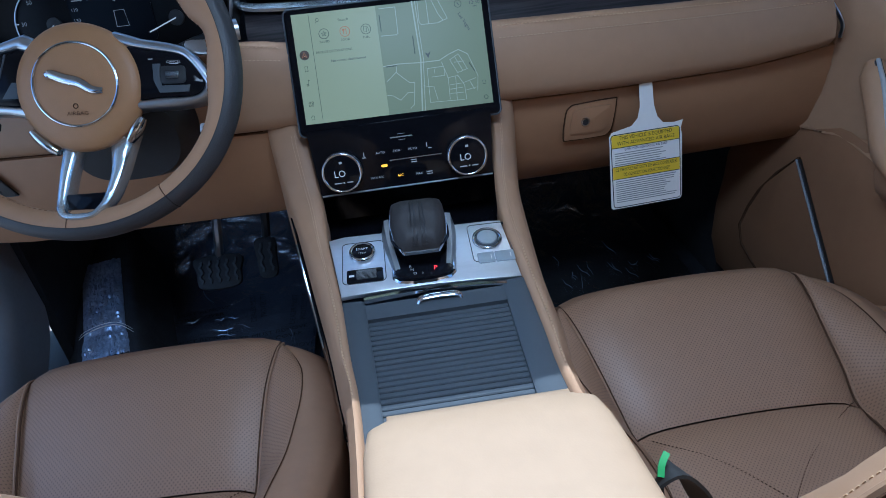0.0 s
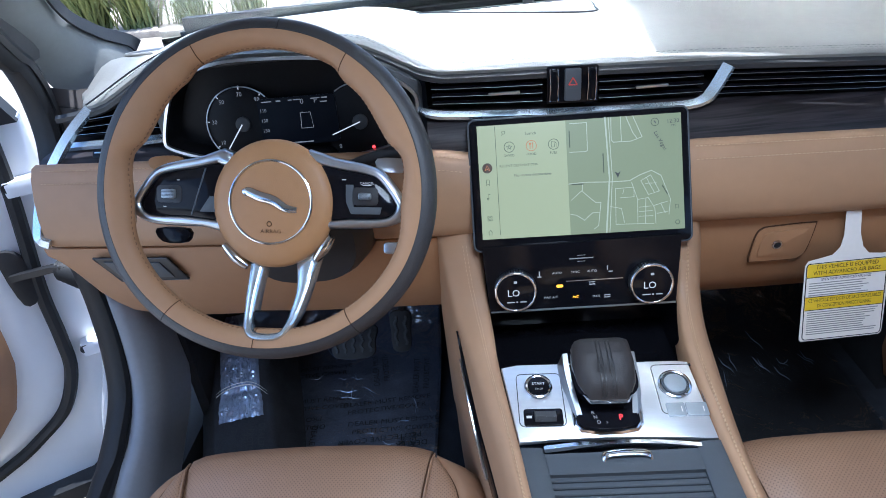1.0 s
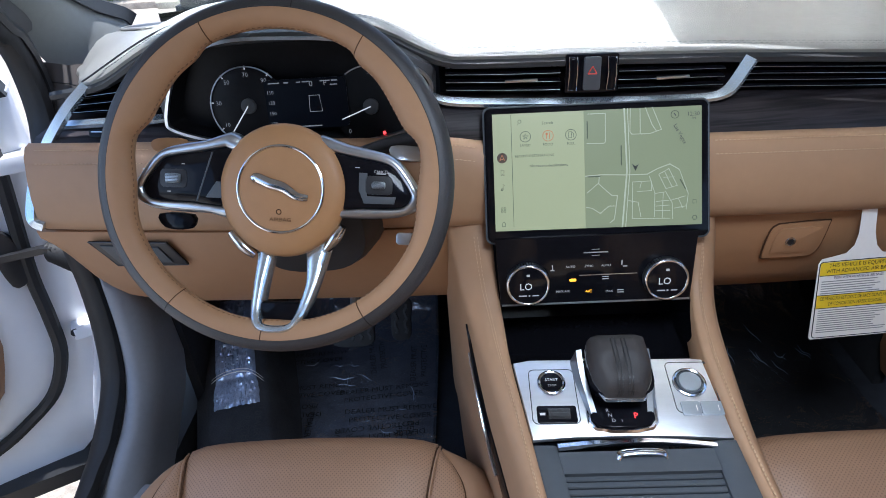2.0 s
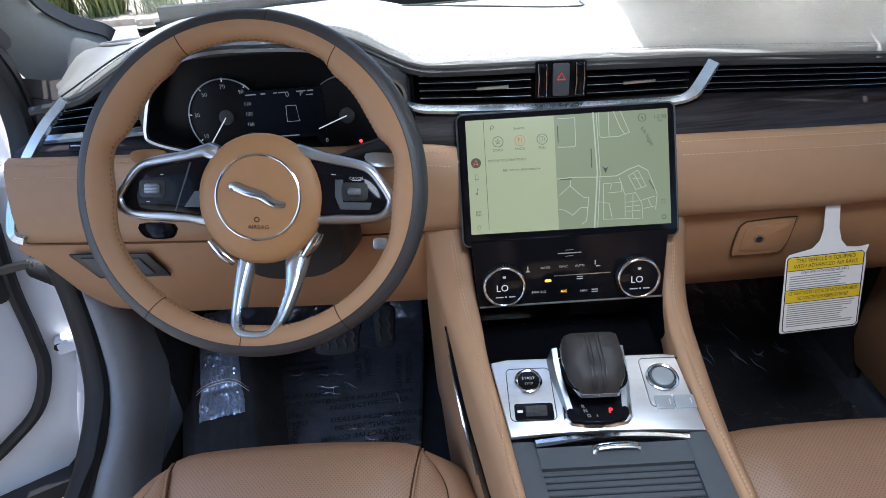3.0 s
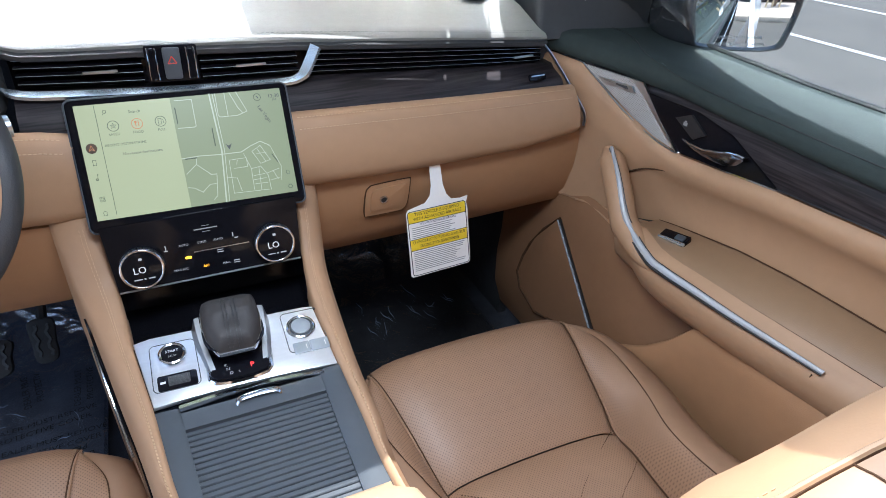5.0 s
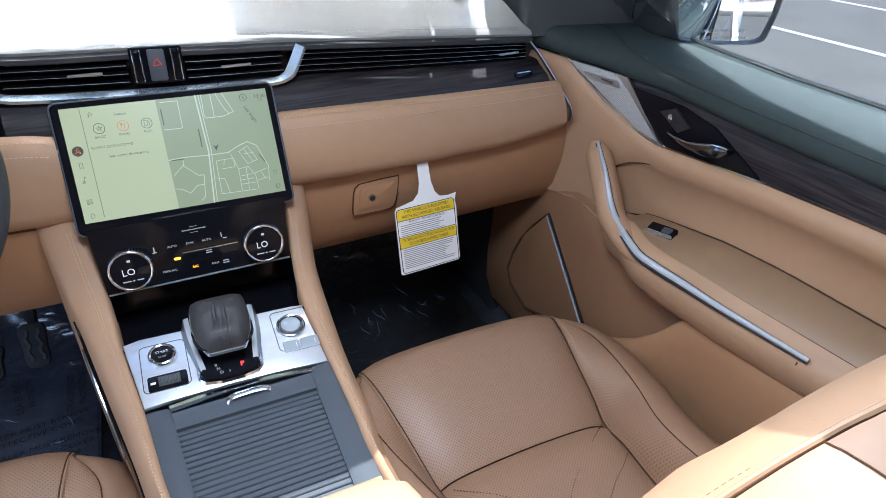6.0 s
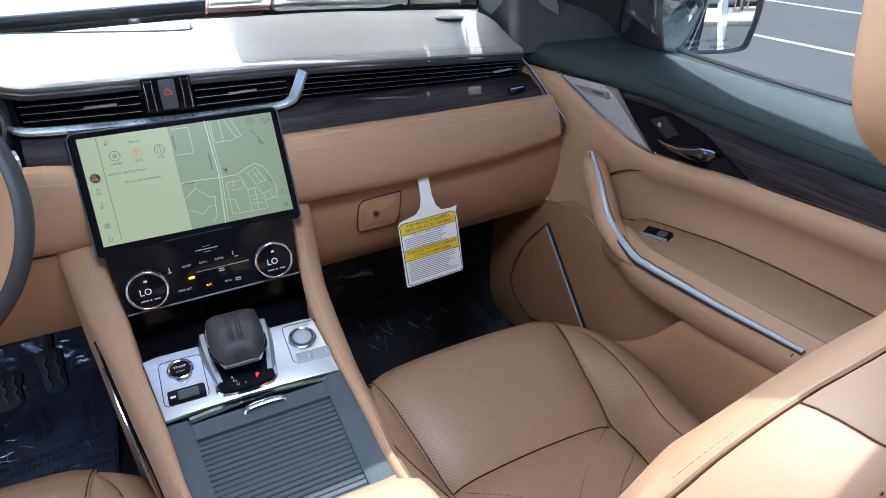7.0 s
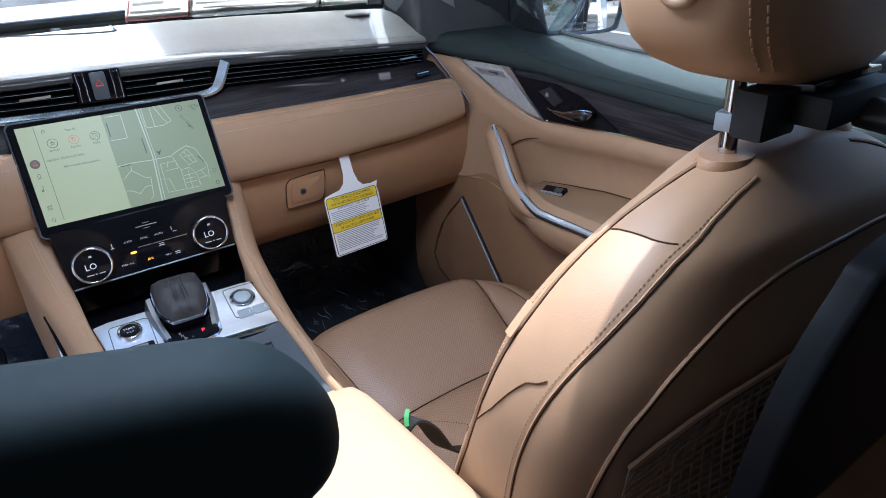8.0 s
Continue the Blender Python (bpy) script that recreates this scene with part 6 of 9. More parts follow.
WS = WM @ at(-0.004, 0.001, -0.007)
SPOKE = [(0.040, 0.046), (0.080, 0.041), (0.118, 0.0335), (0.133, 0.026), (0.144, 0.014), (0.158, -0.006), (0.1635, -0.015), (0.160, -0.023), (0.150, -0.031), (0.136, -0.036), (0.110, -0.0385), (0.075, -0.039), (0.040, -0.039)]
POD = [(0.046, 0.030), (0.085, 0.0275), (0.116, 0.0225), (0.128, 0.0175), (0.138, 0.006), (0.1475, -0.0085), (0.1485, -0.0145), (0.1435, -0.0225), (0.131, -0.0265), (0.095, -0.0270), (0.046, -0.0265)]


def pod_ring(scale, h, s, off=0.0):
    c = (0.100, -0.002)
    return [WS @ V((s * (c[0] + (x - c[0]) * scale + off), c[1] + (y - c[1]) * scale, h)) for x, y in soft_outline(POD, 3)]


for s in (-1, 1):
    c = (0.100, -0.002)
    outer = soft_outline(SPOKE, 3)
    inner = soft_outline(POD, 3)
    rows = []
    for f, h in ((0.90, -0.040), (1.0, -0.032), (1.0, -0.0125)):
        rows.append([WS @ V((s * (c[0] + (x - c[0]) * f), c[1] + (y - c[1]) * f, h)) for x, y in outer])
    for f, h in ((0.12, -0.0085), (0.35, -0.0062), (0.7, -0.0058), (0.93, -0.0075), (1.0, -0.0105)):
        rows.append([WS @ V((s * lerp(x, x1, f), lerp(y, y1, f), h)) for (x, y), (x1, y1) in zip(outer, inner * 2)] if len(inner) == len(outer) else
                    [WS @ V((s * lerp(x, min(inner, key=lambda q: (q[0] - x) ** 2 + (q[1] - y) ** 2)[0], f), lerp(y, min(inner, key=lambda q: (q[0] - x) ** 2 + (q[1] - y) ** 2)[1], f), h)) for x, y in outer])
    part("spoke", loft(rows, True), m_satin, wheel, "satin silver spoke", sharp=50)
    pn = part("button_pod", loft([pod_ring(1.01, -0.016, s), pod_ring(1.0, -0.0085, s), pod_ring(0.97, -0.0072, s), pod_ring(0.5, -0.0068, s), pod_ring(0.02, -0.0068, s)], True), m_gloss, wheel, "gloss black button pod", sharp=80)
    PZW = -0.0066
    part("roller_well", slab(rounded(0.030, 0.020, 0.005), WS @ at(s * 0.1138, -0.002, PZW - 0.0008), 0.0014, 0.0004), m_black, pn)
    rl = part("roller", box((0.0165 if s < 0 else 0.015, 0.0110 if s < 0 else 0.008, 0.008), WS @ at(s * 0.1138, -0.002, PZW + 0.001), 0.0028), m_key, pn, "ribbed metal roller")
    bm = bmesh.new()
    for i in range(6):
        box((0.0150 if s < 0 else 0.013, 0.0005, 0.001), WS @ at(s * 0.1138, -0.002 + (i - 2.5) * (0.0016 if s < 0 else 0.0012), PZW + 0.005), bm=bm)
    part("roller_ribs", bm, m_black, rl)
    k = WS @ at(0, 0, PZW)
    if s < 0:
        rows_k = ((-0.103, 0.014, 0.0035), (-0.119, -0.0165, 0.0035))
        part("pod_divider", slab([(-0.0715, 0.028), (-0.0695, 0.028), (-0.0865, -0.026), (-0.0885, -0.026)], k @ at(0, 0, -0.001), 0.0016, 0.0004), m_slate, pn)
        part("pod_key", slab([(-0.066, -0.004), (-0.051, -0.004), (-0.051, -0.022), (-0.078, -0.022)], k @ at(0, 0, -0.0006), 0.0012, 0.0004), m_slate, pn)
    else:
        rows_k = ((0.116, 0.0105, 0.010), (0.1215, -0.0185, 0.006), (0.090, 0.0165, 0.005))
        writing("pod_text", "CANCEL", 0.0042, k @ at(0.116, 0.0125, 0.0), m_s_dim, pn)
        part("pod_key", slab([(0.092, 0.011), (0.101, 0.011), (0.101, -0.014), (0.133, -0.014), (0.131, -0.022), (0.098, -0.022), (0.092, -0.008)], k @ at(0, 0, -0.0006), 0.0012, 0.0004), m_slate, pn)
    for a, b, w in rows_k:
        part("pod_mark", bars(k, [(a - w / 2, b, w, 0.0010)]), m_s_dim, pn)
    # paddles and lower switches behind the rim
    bm = slab(soft_outline([(s * 0.118, 0.044), (s * 0.150, 0.044), (s * 0.158, 0.037), (s * 0.150, 0.028), (s * 0.122, 0.030)], 3), WM @ at(0, 0, -0.046), 0.006, 0.002)
    part("shift_paddle", bm, m_satin if s > 0 else m_cover, wheel, "metal shift paddle" if s > 0 else "pale shift paddle")
    if s < 0:
        bm = slab(soft_outline([(-0.141, -0.041), (-0.104, -0.041), (-0.106, -0.057), (-0.134, -0.057)], 3), WM @ at(0, 0, -0.038), 0.012, 0.003)
        part("lower_switch", bm, m_gloss, wheel, "small switch behind the spoke")
    else:
        bm = slab(rounded(0.020, 0.014, 0.004, 4, 0.137, -0.060), WM @ at(0, 0, -0.046), 0.006, 0.002)
        part("lower_switch", bm, m_satin, wheel, "small bright switch behind the spoke")
    # bright cradle that follows the cover down to the lower spokes
    pts = []
    for i in range(13):
        a = lerp(radians(-40 if s < 0 else -30), radians(-67 if s < 0 else -53), i / 12)
        r = 0.0765 + 0.004 * (i / 12) ** 2
        pts.append(HUB @ V((s * r * math.cos(a), r * math.sin(a), lerp(0.002, 0.0, i / 12))))
    part("spoke_link", sweep(pts, ring(0.0062, 0.009, 14), tuple(WM.to_3x3() @ V((0, 0, 1))), scale=[0.75 + 0.35 * math.sin(math.pi * i / 12) for i in range(13)]), m_chrome, wheel)
# one bright loop: two lower spokes joined by a foot that lies over the rim; outer edge, inner edge, height
LOOP = [((-0.028, -0.066), (-0.006, -0.068), -0.028), ((-0.0258, -0.085), (-0.0085, -0.085), -0.020), ((-0.0261, -0.112), (-0.0122, -0.112), -0.010), ((-0.0256, -0.139), (-0.0140, -0.138), 0.0),
        ((-0.0225, -0.150), (-0.0130, -0.1475), 0.008), ((-0.0175, -0.1575), (-0.0100, -0.1525), 0.0125), ((-0.0095, -0.162), (-0.0045, -0.1545), 0.0145), ((0.0032, -0.163), (0.0060, -0.155), 0.0150)]
LOOP += [((0.0165, -0.162), (0.0160, -0.1540), 0.0145), ((0.0245, -0.158), (0.0210, -0.1515), 0.0125), ((0.0310, -0.150), (0.0240, -0.146), 0.008), ((0.0385, -0.136), (0.0268, -0.1365), 0.0),
         ((0.0466, -0.109), (0.0325, -0.110), -0.010), ((0.0530, -0.0795), (0.0300, -0.083), -0.020), ((0.056, -0.064), (0.030, -0.066), -0.028)]
outer = spline([(a[0], a[1], h) for a, b, h in LOOP], 4)
inner = spline([(b[0], b[1], h) for a, b, h in LOOP], 4)
rows = [[WM @ (lerp(b, a, f) + V((0, 0, d))) for f, d in ((0, -0.022), (0, -0.0015), (0.10, 0.0012), (0.32, 0.0028), (0.62, 0.0032), (0.88, 0.0012), (1, -0.0025), (1.02, -0.022))] for a, b in zip(outer, inner)]
part("lower_spoke", loft(rows, True, caps=True), m_anod, wheel, "bright loop of the two lower spokes", sharp=40)
bm = slab([(-0.0140, -0.1535), (0.0220, -0.1525), (0.0262, -0.1375), (0.0255, -0.1320), (-0.0150, -0.1330), (-0.0155, -0.1390)], WM @ at(0, 0, -0.014), 0.013, 0.003)
part("spoke_inlay", bm, m_gloss, wheel, "gloss black inlay")
part("hub", loft([[HUB @ V((r * math.cos(a), r * math.sin(a), h)) for a in [2 * math.pi * i / 28 for i in range(28)]] for r, h in ((0.055, -0.020), (0.052, -0.05), (0.035, -0.08))], True, caps=True), m_black, wheel, "black hub")
# hang tag on the left stalk, stalks
st = thing("stalk", (-0.44, 0.03, 1.02), "black indicator stalk beside the column", "stalk", "column stalks")
part("arm", tube(spline([(-0.41, 0.05, 1.02), (-0.47, 0.035, 1.03), (-0.525, 0.03, 1.038)], 5), 0.009, 10), m_black, st)
part("legend", bars(face_frame((-0.525, 0.018, 1.04), (1, 0, 0), (0, 0.2, 1)), [(-0.012, 0.004, 0.008, 0.0016), (-0.012, -0.002, 0.006, 0.0016), (0.002, 0.002, 0.006, 0.003)]), m_s_white, st)
st = thing("stalk", (-0.30, 0.03, 1.03), "black wiper stalk with a silver end button", "stalk", "column stalks")
part("arm", tube(spline([(-0.32, 0.05, 1.02), (-0.25, 0.045, 1.045), (-0.186, 0.037, 1.060)], 5), 0.0095, 10), m_black, st)
k = face_frame((-0.183, 0.030, 1.062), (0.6, 0.5, 0), (0, 0.3, 1))
part("end_button", slab(circle(0.0125, 28), face_frame((-0.186, 0.038, 1.061), (0.35, -0.94, 0), (0, 0.1, 1)) @ at(0, 0, -0.004), 0.014, 0.004, seg=3), m_satin, st, "round silver end button")
bm = bmesh.new()
bmesh.ops.create_icosphere(bm, subdivisions=2, radius=0.007, matrix=pose(-0.545, -0.01, 1.018) @ Matrix.Diagonal((0.8, 0.6, 1.7, 1)))
alone("hang_tag", bm, m_ivory, "small ivory plastic tag tied to the stalk", "tag")

# ---- front seats ----
def seat_cx(y):
    return curve_at([(-0.55, 0.374), (-0.285, 0.3715), (-0.245, 0.368), (-0.17, 0.3635), (-0.08, 0.3625), (0, 0.3625)], y)


def half(y):
    return curve_at([(-0.55, 0.138), (-0.40, 0.136), (-0.335, 0.1365), (-0.285, 0.1415), (-0.245, 0.149), (-0.17, 0.1585), (-0.12, 0.1665), (-0.08, 0.1720), (0, 0.1720)], y)


FRONT = [(-0.10, 0.44), (-0.072, 0.50), (-0.062, 0.57), (-0.060, 0.62), (-0.066, 0.645), (-0.080, 0.661), (-0.10, 0.667), (-0.13, 0.662), (-0.17, 0.648), (-0.22, 0.626), (-0.262, 0.606), (-0.282, 0.592)]
REAR = [(-0.2830, 0.5905), (-0.292, 0.598), (-0.33, 0.600), (-0.40, 0.592), (-0.48, 0.588), (-0.56, 0.60), (-0.60, 0.62)]


def cushion_z(y):
    t = sorted([(a, b) for a, b in FRONT[6:]] + REAR)
    return curve_at(t, y)


def cushion_panel(prof, full):
    rows = []
    for i, (y, z) in enumerate(prof):
        row, crown = [], lerp(1.0, full, min(1.0, i / 3))
        for j in range(17):
            u = j / 8 - 1
            edge = 1 - abs(u) ** 10
            row.append(V((seat_cx(y) + half(y) * u, y, z + (0.010 * crown * (1 - u * u) - 0.010 * (1 - edge)) * (1 if z > 0.58 else 0))))
        rows.append(row)
    return rows


seat = thing("front_seat", (0.36, -0.35, 0.36), "tan perforated leather front seat with raised side bolsters beside the console", "seat", "front seats")
rows_f = cushion_panel(FRONT, 1.0)
part("cushion_front", loft(rows_f, thick=0.004), m_perf, seat, "perforated tan cushion front", sharp=80)
rows_r = cushion_panel(REAR, 0.4)
part("cushion_rear", loft(rows_r, thick=0.004), m_perf, seat, "perforated tan cushion rear", sharp=80)
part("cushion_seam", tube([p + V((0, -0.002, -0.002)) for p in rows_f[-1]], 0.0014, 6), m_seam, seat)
# quilting lines on the rear panel
for pts in ([(0.132, -0.287), (0.082, -0.320), (0.025, -0.362), (-0.03, -0.42)], [(0.136, -0.344), (0.108, -0.365), (0.075, -0.386), (0.0, -0.45)], [(-0.128, -0.30), (-0.06, -0.35), (0.0, -0.42)]):
    line = [V((seat_cx(p.y) + p.x, p.y, cushion_z(p.y) + 0.0040 * (1 - (p.x / half(p.y)) ** 2) + 0.0006)) for p in spline([(a, b, 0) for a, b in pts], 6)]
    stitches("quilt_line", line, seat, m_seam, 0.0022, 0.0022, 0.0005, lift=0.0003)
# side bolsters: inner piping, perforated top, seam, smooth flank, each as stations (across, along, height)
PIPING = [(0.1735, -0.082, 0.648), (0.1700, -0.105, 0.6575), (0.1620, -0.150, 0.651), (0.1540, -0.200, 0.631), (0.1480, -0.245, 0.610), (0.1415, -0.285, 0.588), (0.1365, -0.335, 0.596), (0.1360, -0.40, 0.589), (0.1370, -0.50, 0.586), (0.1400, -0.60, 0.615)]
TOPSEAM = [(0.1780, -0.090, 0.645), (0.1940, -0.116, 0.651), (0.2080, -0.150, 0.652), (0.2100, -0.190, 0.651), (0.2020, -0.245, 0.650), (0.1900, -0.294, 0.648), (0.1740, -0.350, 0.650), (0.1690, -0.41, 0.655), (0.1720, -0.50, 0.665), (0.1760, -0.60, 0.685)]
FLANK = [(0.1800, -0.074, 0.632), (0.2180, -0.094, 0.630), (0.2460, -0.124, 0.628), (0.2590, -0.165, 0.627), (0.2590, -0.205, 0.628), (0.2500, -0.270, 0.630), (0.2320, -0.350, 0.634), (0.2280, -0.42, 0.640), (0.2340, -0.50, 0.655), (0.2400, -0.60, 0.675)]
for s in (-1, 1):
    wide = 1.0 if s > 0 else 0.78
    lines = []
    for table in (PIPING, TOPSEAM, FLANK):
        base = spline(PIPING, 6)
        lines.append([V((seat_cx(p.y) + s * (b.x + (p.x - b.x) * wide), p.y, p.z)) for p, b in zip(spline(table, 6), base)])
    pi, se, fl = lines
    top, side = [], []
    for a, b, c in zip(pi, se, fl):
        top.append([a + V((-s * 0.004, 0, -0.030)), a + V((0, 0, -0.006)), a + V((s * 0.0015, 0, -0.001)), lerp(a, b, 0.3) + V((0, 0, 0.0045)), lerp(a, b, 0.7) + V((0, 0, 0.0050)), lerp(a, b, 0.93) + V((0, 0, 0.0014)), b + V((0, 0, -0.0012))])
        d = c - b
        side.append([b + V((0, 0, -0.0012)), lerp(b, c, 0.07) + V((0, 0, 0.0016)), lerp(b, c, 0.35) + V((0, 0, 0.0065)), lerp(b, c, 0.7) + V((0, 0, 0.0055)), c, c + V((s * 0.003, 0.003 * (c.y > -0.13), -0.014)), c + V((s * 0.002, 0.002, -0.055)), c + V((-s * 0.004, -0.004, -0.12)), c + V((-s * 0.012, -0.01, -0.20))])
    part("bolster_top", loft(top, thick=0.002), m_perf, seat, "perforated tan top of the side bolster", sharp=80)
    part("cushion_bolster", loft(side, thick=0.002), m_seat, seat, "smooth tan leather side bolster", sharp=80)
    part("bolster_piping", tube([p + V((0, 0, -0.0005)) for p in pi], 0.0015, 6), m_seam, seat)
    part("bolster_welt", tube([p + V((s * 0.0028, 0, 0.0008)) for p in pi], 0.0016, 6), m_seat, seat)
    part("bolster_seam", tube([p + V((-s * 0.0006, 0, -0.0004)) for p in se], 0.0009, 6), m_seam, seat)
part("base", box((0.46, 0.46, 0.12), at(0.375, -0.36, 0.46), 0.03), m_black, seat, "black seat base")
for s in (-1, 1):
    part("slide_rail", box((0.04, 0.52, 0.05), at(0.375 + s * 0.17, -0.34, 0.385), 0.008), m_black, seat, "black floor rail")

# backrest
BX = 0.403


def back_half(z):
    if z < 0.9:
        return lerp(0.225, 0.255, smooth((z - 0.6) / 0.3))
    q = max(0.0, 1 - ((z - 0.9) / 0.228) ** 2.2)
    return max(0.012, 0.255 * q ** 0.4545)


def back_front(z):
    return curve_at([(0.58, -0.44), (0.72, -0.475), (0.82, -0.525), (0.90, -0.566), (0.95, -0.586), (1.0, -0.603), (1.05, -0.630), (1.10, -0.660), (1.13, -0.668)], z)


def back_rear(z):
    return curve_at([(0.58, -0.66), (0.72, -0.755), (0.85, -0.79), (1.0, -0.785), (1.08, -0.762), (1.13, -0.722)], z)


def back_point(z, a):
    w, f, r = back_half(z), back_front(z), back_rear(z)
    p = 3.0
    c, s = math.cos(a), math.sin(a)
    yc, d = (f + r) / 2, (f - r) / 2
    x = w * math.copysign(abs(c) ** (2 / p), c)
    y = yc + d * math.copysign(abs(s) ** (2 / p), s)
    if s > 0:
        y -= 0.028 * max(0, s) ** 2 * (1 - smooth((abs(x) - 0.10) / 0.08)) * smooth((1.08 - z) / 0.15)
    return V((BX + x, y, z))


ZS = [0.58, 0.64, 0.70, 0.76, 0.82, 0.87, 0.91, 0.95, 0.985, 1.015, 1.04, 1.06, 1.078, 1.093, 1.105, 1.114, 1.121, 1.126, 1.128]
ZS = [lerp(a, b, k / 2) for a, b in zip(ZS, ZS[1:]) for k in range(2)] + [ZS[-1]]
rows = [[back_point(z, 2 * math.pi * i / 96) for i in range(96)] for z in ZS]
part("backrest", loft(rows, True, caps=True), m_tan, seat, "tan leather backrest", sharp=80)
PIPE = [(0.60, 157), (0.90, 159), (0.972, 161), (1.023, 163), (1.06, 161), (1.086, 159), (1.104, 165), (1.121, 180)]
for side in (0, 1):
    def pipe_at(z, off):
        a = sum(curve_at(PIPE, z + d) for d in (-0.012, -0.006, 0, 0.006, 0.012)) / 5 + off
        return back_point(z, radians(180 - a if side else a))
    zs = [lerp(0.6, 1.120, i / 70) for i in range(71)]
    part("backrest_piping", tube([pipe_at(z, -1.2) for z in zs], 0.0026, 8, up=(0, 1, 0.2)), m_tan, seat, "raised tan piping")
    # dark tube painting the shade in the piping's groove
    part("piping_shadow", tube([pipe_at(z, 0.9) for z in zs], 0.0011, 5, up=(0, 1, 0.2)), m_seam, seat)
    stitches("edge_stitching", [pipe_at(z, -7) for z in zs[10:-8]], seat, m_stitch, 0.0026, 0.0022, 0.0003, up=(-0.6 if not side else 0.6, 0.6, 0.4), lift=0.0003)
SEAM = [(0.60, -0.592), (0.72, -0.640), (0.861, -0.675), (0.92, -0.687), (0.969, -0.6985), (1.002, -0.710), (1.024, -0.719), (1.044, -0.7265), (1.06, -0.730), (1.074, -0.732), (1.10, -0.733)]


def side_angle(z, y):
    """Angle on the backrest's driver side at which it has this depth."""
    f, r = back_front(z), back_rear(z)
    q = ((f + r) / 2 - y) / ((f - r) / 2)
    return 180 + math.degrees(math.asin(max(-1, min(1, math.copysign(abs(q) ** 1.5, q)))))


for s in (0, 1):
    for off, kind in ((0, 0), (2.2, 1)):
        line = []
        for i in range(161):
            z = lerp(0.66, 1.116, i / 160)
            y = sum(curve_at(SEAM, z + d) for d in (-0.016, -0.008, 0, 0.008, 0.016)) / 5 - 0.0022 * off
            k = smooth((z - 1.080) / 0.02)
            a = lerp(side_angle(z, y), curve_at([(1.07, 198.5), (1.085, 205), (1.098, 213), (1.110, 224), (1.118, 236)], z) + 1.6 * off, k)
            line.append(back_point(z, radians(540 - a if s else a)))
        if kind:
            part("seam_welt", tube([p + V((0.0004 if s else -0.0004, -0.0003, 0)) for p in line], 0.0011, 5, up=(-1 + 2 * s, 0, 0.3)), m_tan, seat)
            # dark tube painting the shade under the welt
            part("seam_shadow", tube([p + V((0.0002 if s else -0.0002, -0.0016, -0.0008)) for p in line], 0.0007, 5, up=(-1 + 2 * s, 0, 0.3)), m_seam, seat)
        else:
            stitches("backrest_stitching", line, seat, m_rimthread, 0.0022, 0.0022, 0.00025, up=(0.9 if s else -0.9, -0.25, 0.35), lift=0.0006)
# cross seams on the side of the bolster
for ends in (((158, 1.083), (170, 1.087), (181.5, 1.089), (203, 1.089)), ((146, 0.84), (152, 0.868), (161, 0.907), (170, 0.940), (176, 0.970), (179, 0.985), (182, 0.996))):
    line = [back_point(curve_at(ends, a), radians(a)) + V((-0.0003, 0, 0.0002)) for a in [lerp(ends[0][0], ends[-1][0], i / 24) for i in range(25)]]
    part("side_seam", tube(line, 0.0006, 5, up=(-1, 0, 0.3)), m_seam, seat)
# rear shell with its pocket net
for a0, a1, zz in ((236, 304, 1.085),):
    edge = [(0.64, 203), (0.80, 206), (0.915, 210), (0.966, 215.5), (0.99, 220), (1.011, 226), (1.03, 235), (1.044, 243.5), (1.051, 251), (1.056, 259), (1.057, 270)]
    left = spline([back_point(z, radians(a)) for z, a in edge], 5)
    right = spline([back_point(z, radians(540 - a)) for z, a in edge[::-1]], 5)
    part("rear_panel_seam", tube(left[:-1] + right, 0.0011, 6, up=(0, -1, 0.1)), m_seam, seat)
    part("rear_panel_welt", tube([p + V((-0.0012, 0.0008, 0.0022)) for p in left[:-1] + right], 0.0018, 6, up=(0, -1, 0.1)), m_tan, seat)
netb = bmesh.new()
def net_point(u, v):
    top = curve_at([(0, 0.950), (0.1, 0.975), (0.23, 0.992), (0.45, 1.003), (0.8, 1.003), (0.9, 0.99), (1, 0.955)], u)
    z = lerp(0.66, top, v)
    a = radians(lerp(217, 323, u))
    return back_point(z, a) + V((0, -0.008 - 0.02 * math.sin(math.pi * min(1, v * 1.1)) * math.sin(math.pi * u), 0))
for i in range(41):
    tube([net_point(i / 40, j / 12) for j in range(13)], 0.0009, 4, bm=netb, up=(0, -1, 0))
for j in range(48):
    tube([net_point(i / 14, j / 47) for i in range(15)], 0.0011, 4, bm=netb, up=(0, -1, 0.1))
part("pocket_net", netb, m_net, seat, "brown elastic pocket net")
part("net_hem", tube([net_point(i / 14, 1.0) for i in range(15)], 0.0026, 7, up=(0, -1, 0)), m_seam, seat, "dark elastic hem")
# sewn label on the bolster edge
m = face_frame(back_point(1.012, radians(157)) + V((-0.0005, 0.0, 0.0005)), (-0.69, 0.07, -0.72), (-0.35, -0.85, 0.3))
part("side_label", slab(rounded(0.032, 0.016, 0.001), m, 0.0012), m_tan, seat, "small tan sewn side airbag label")
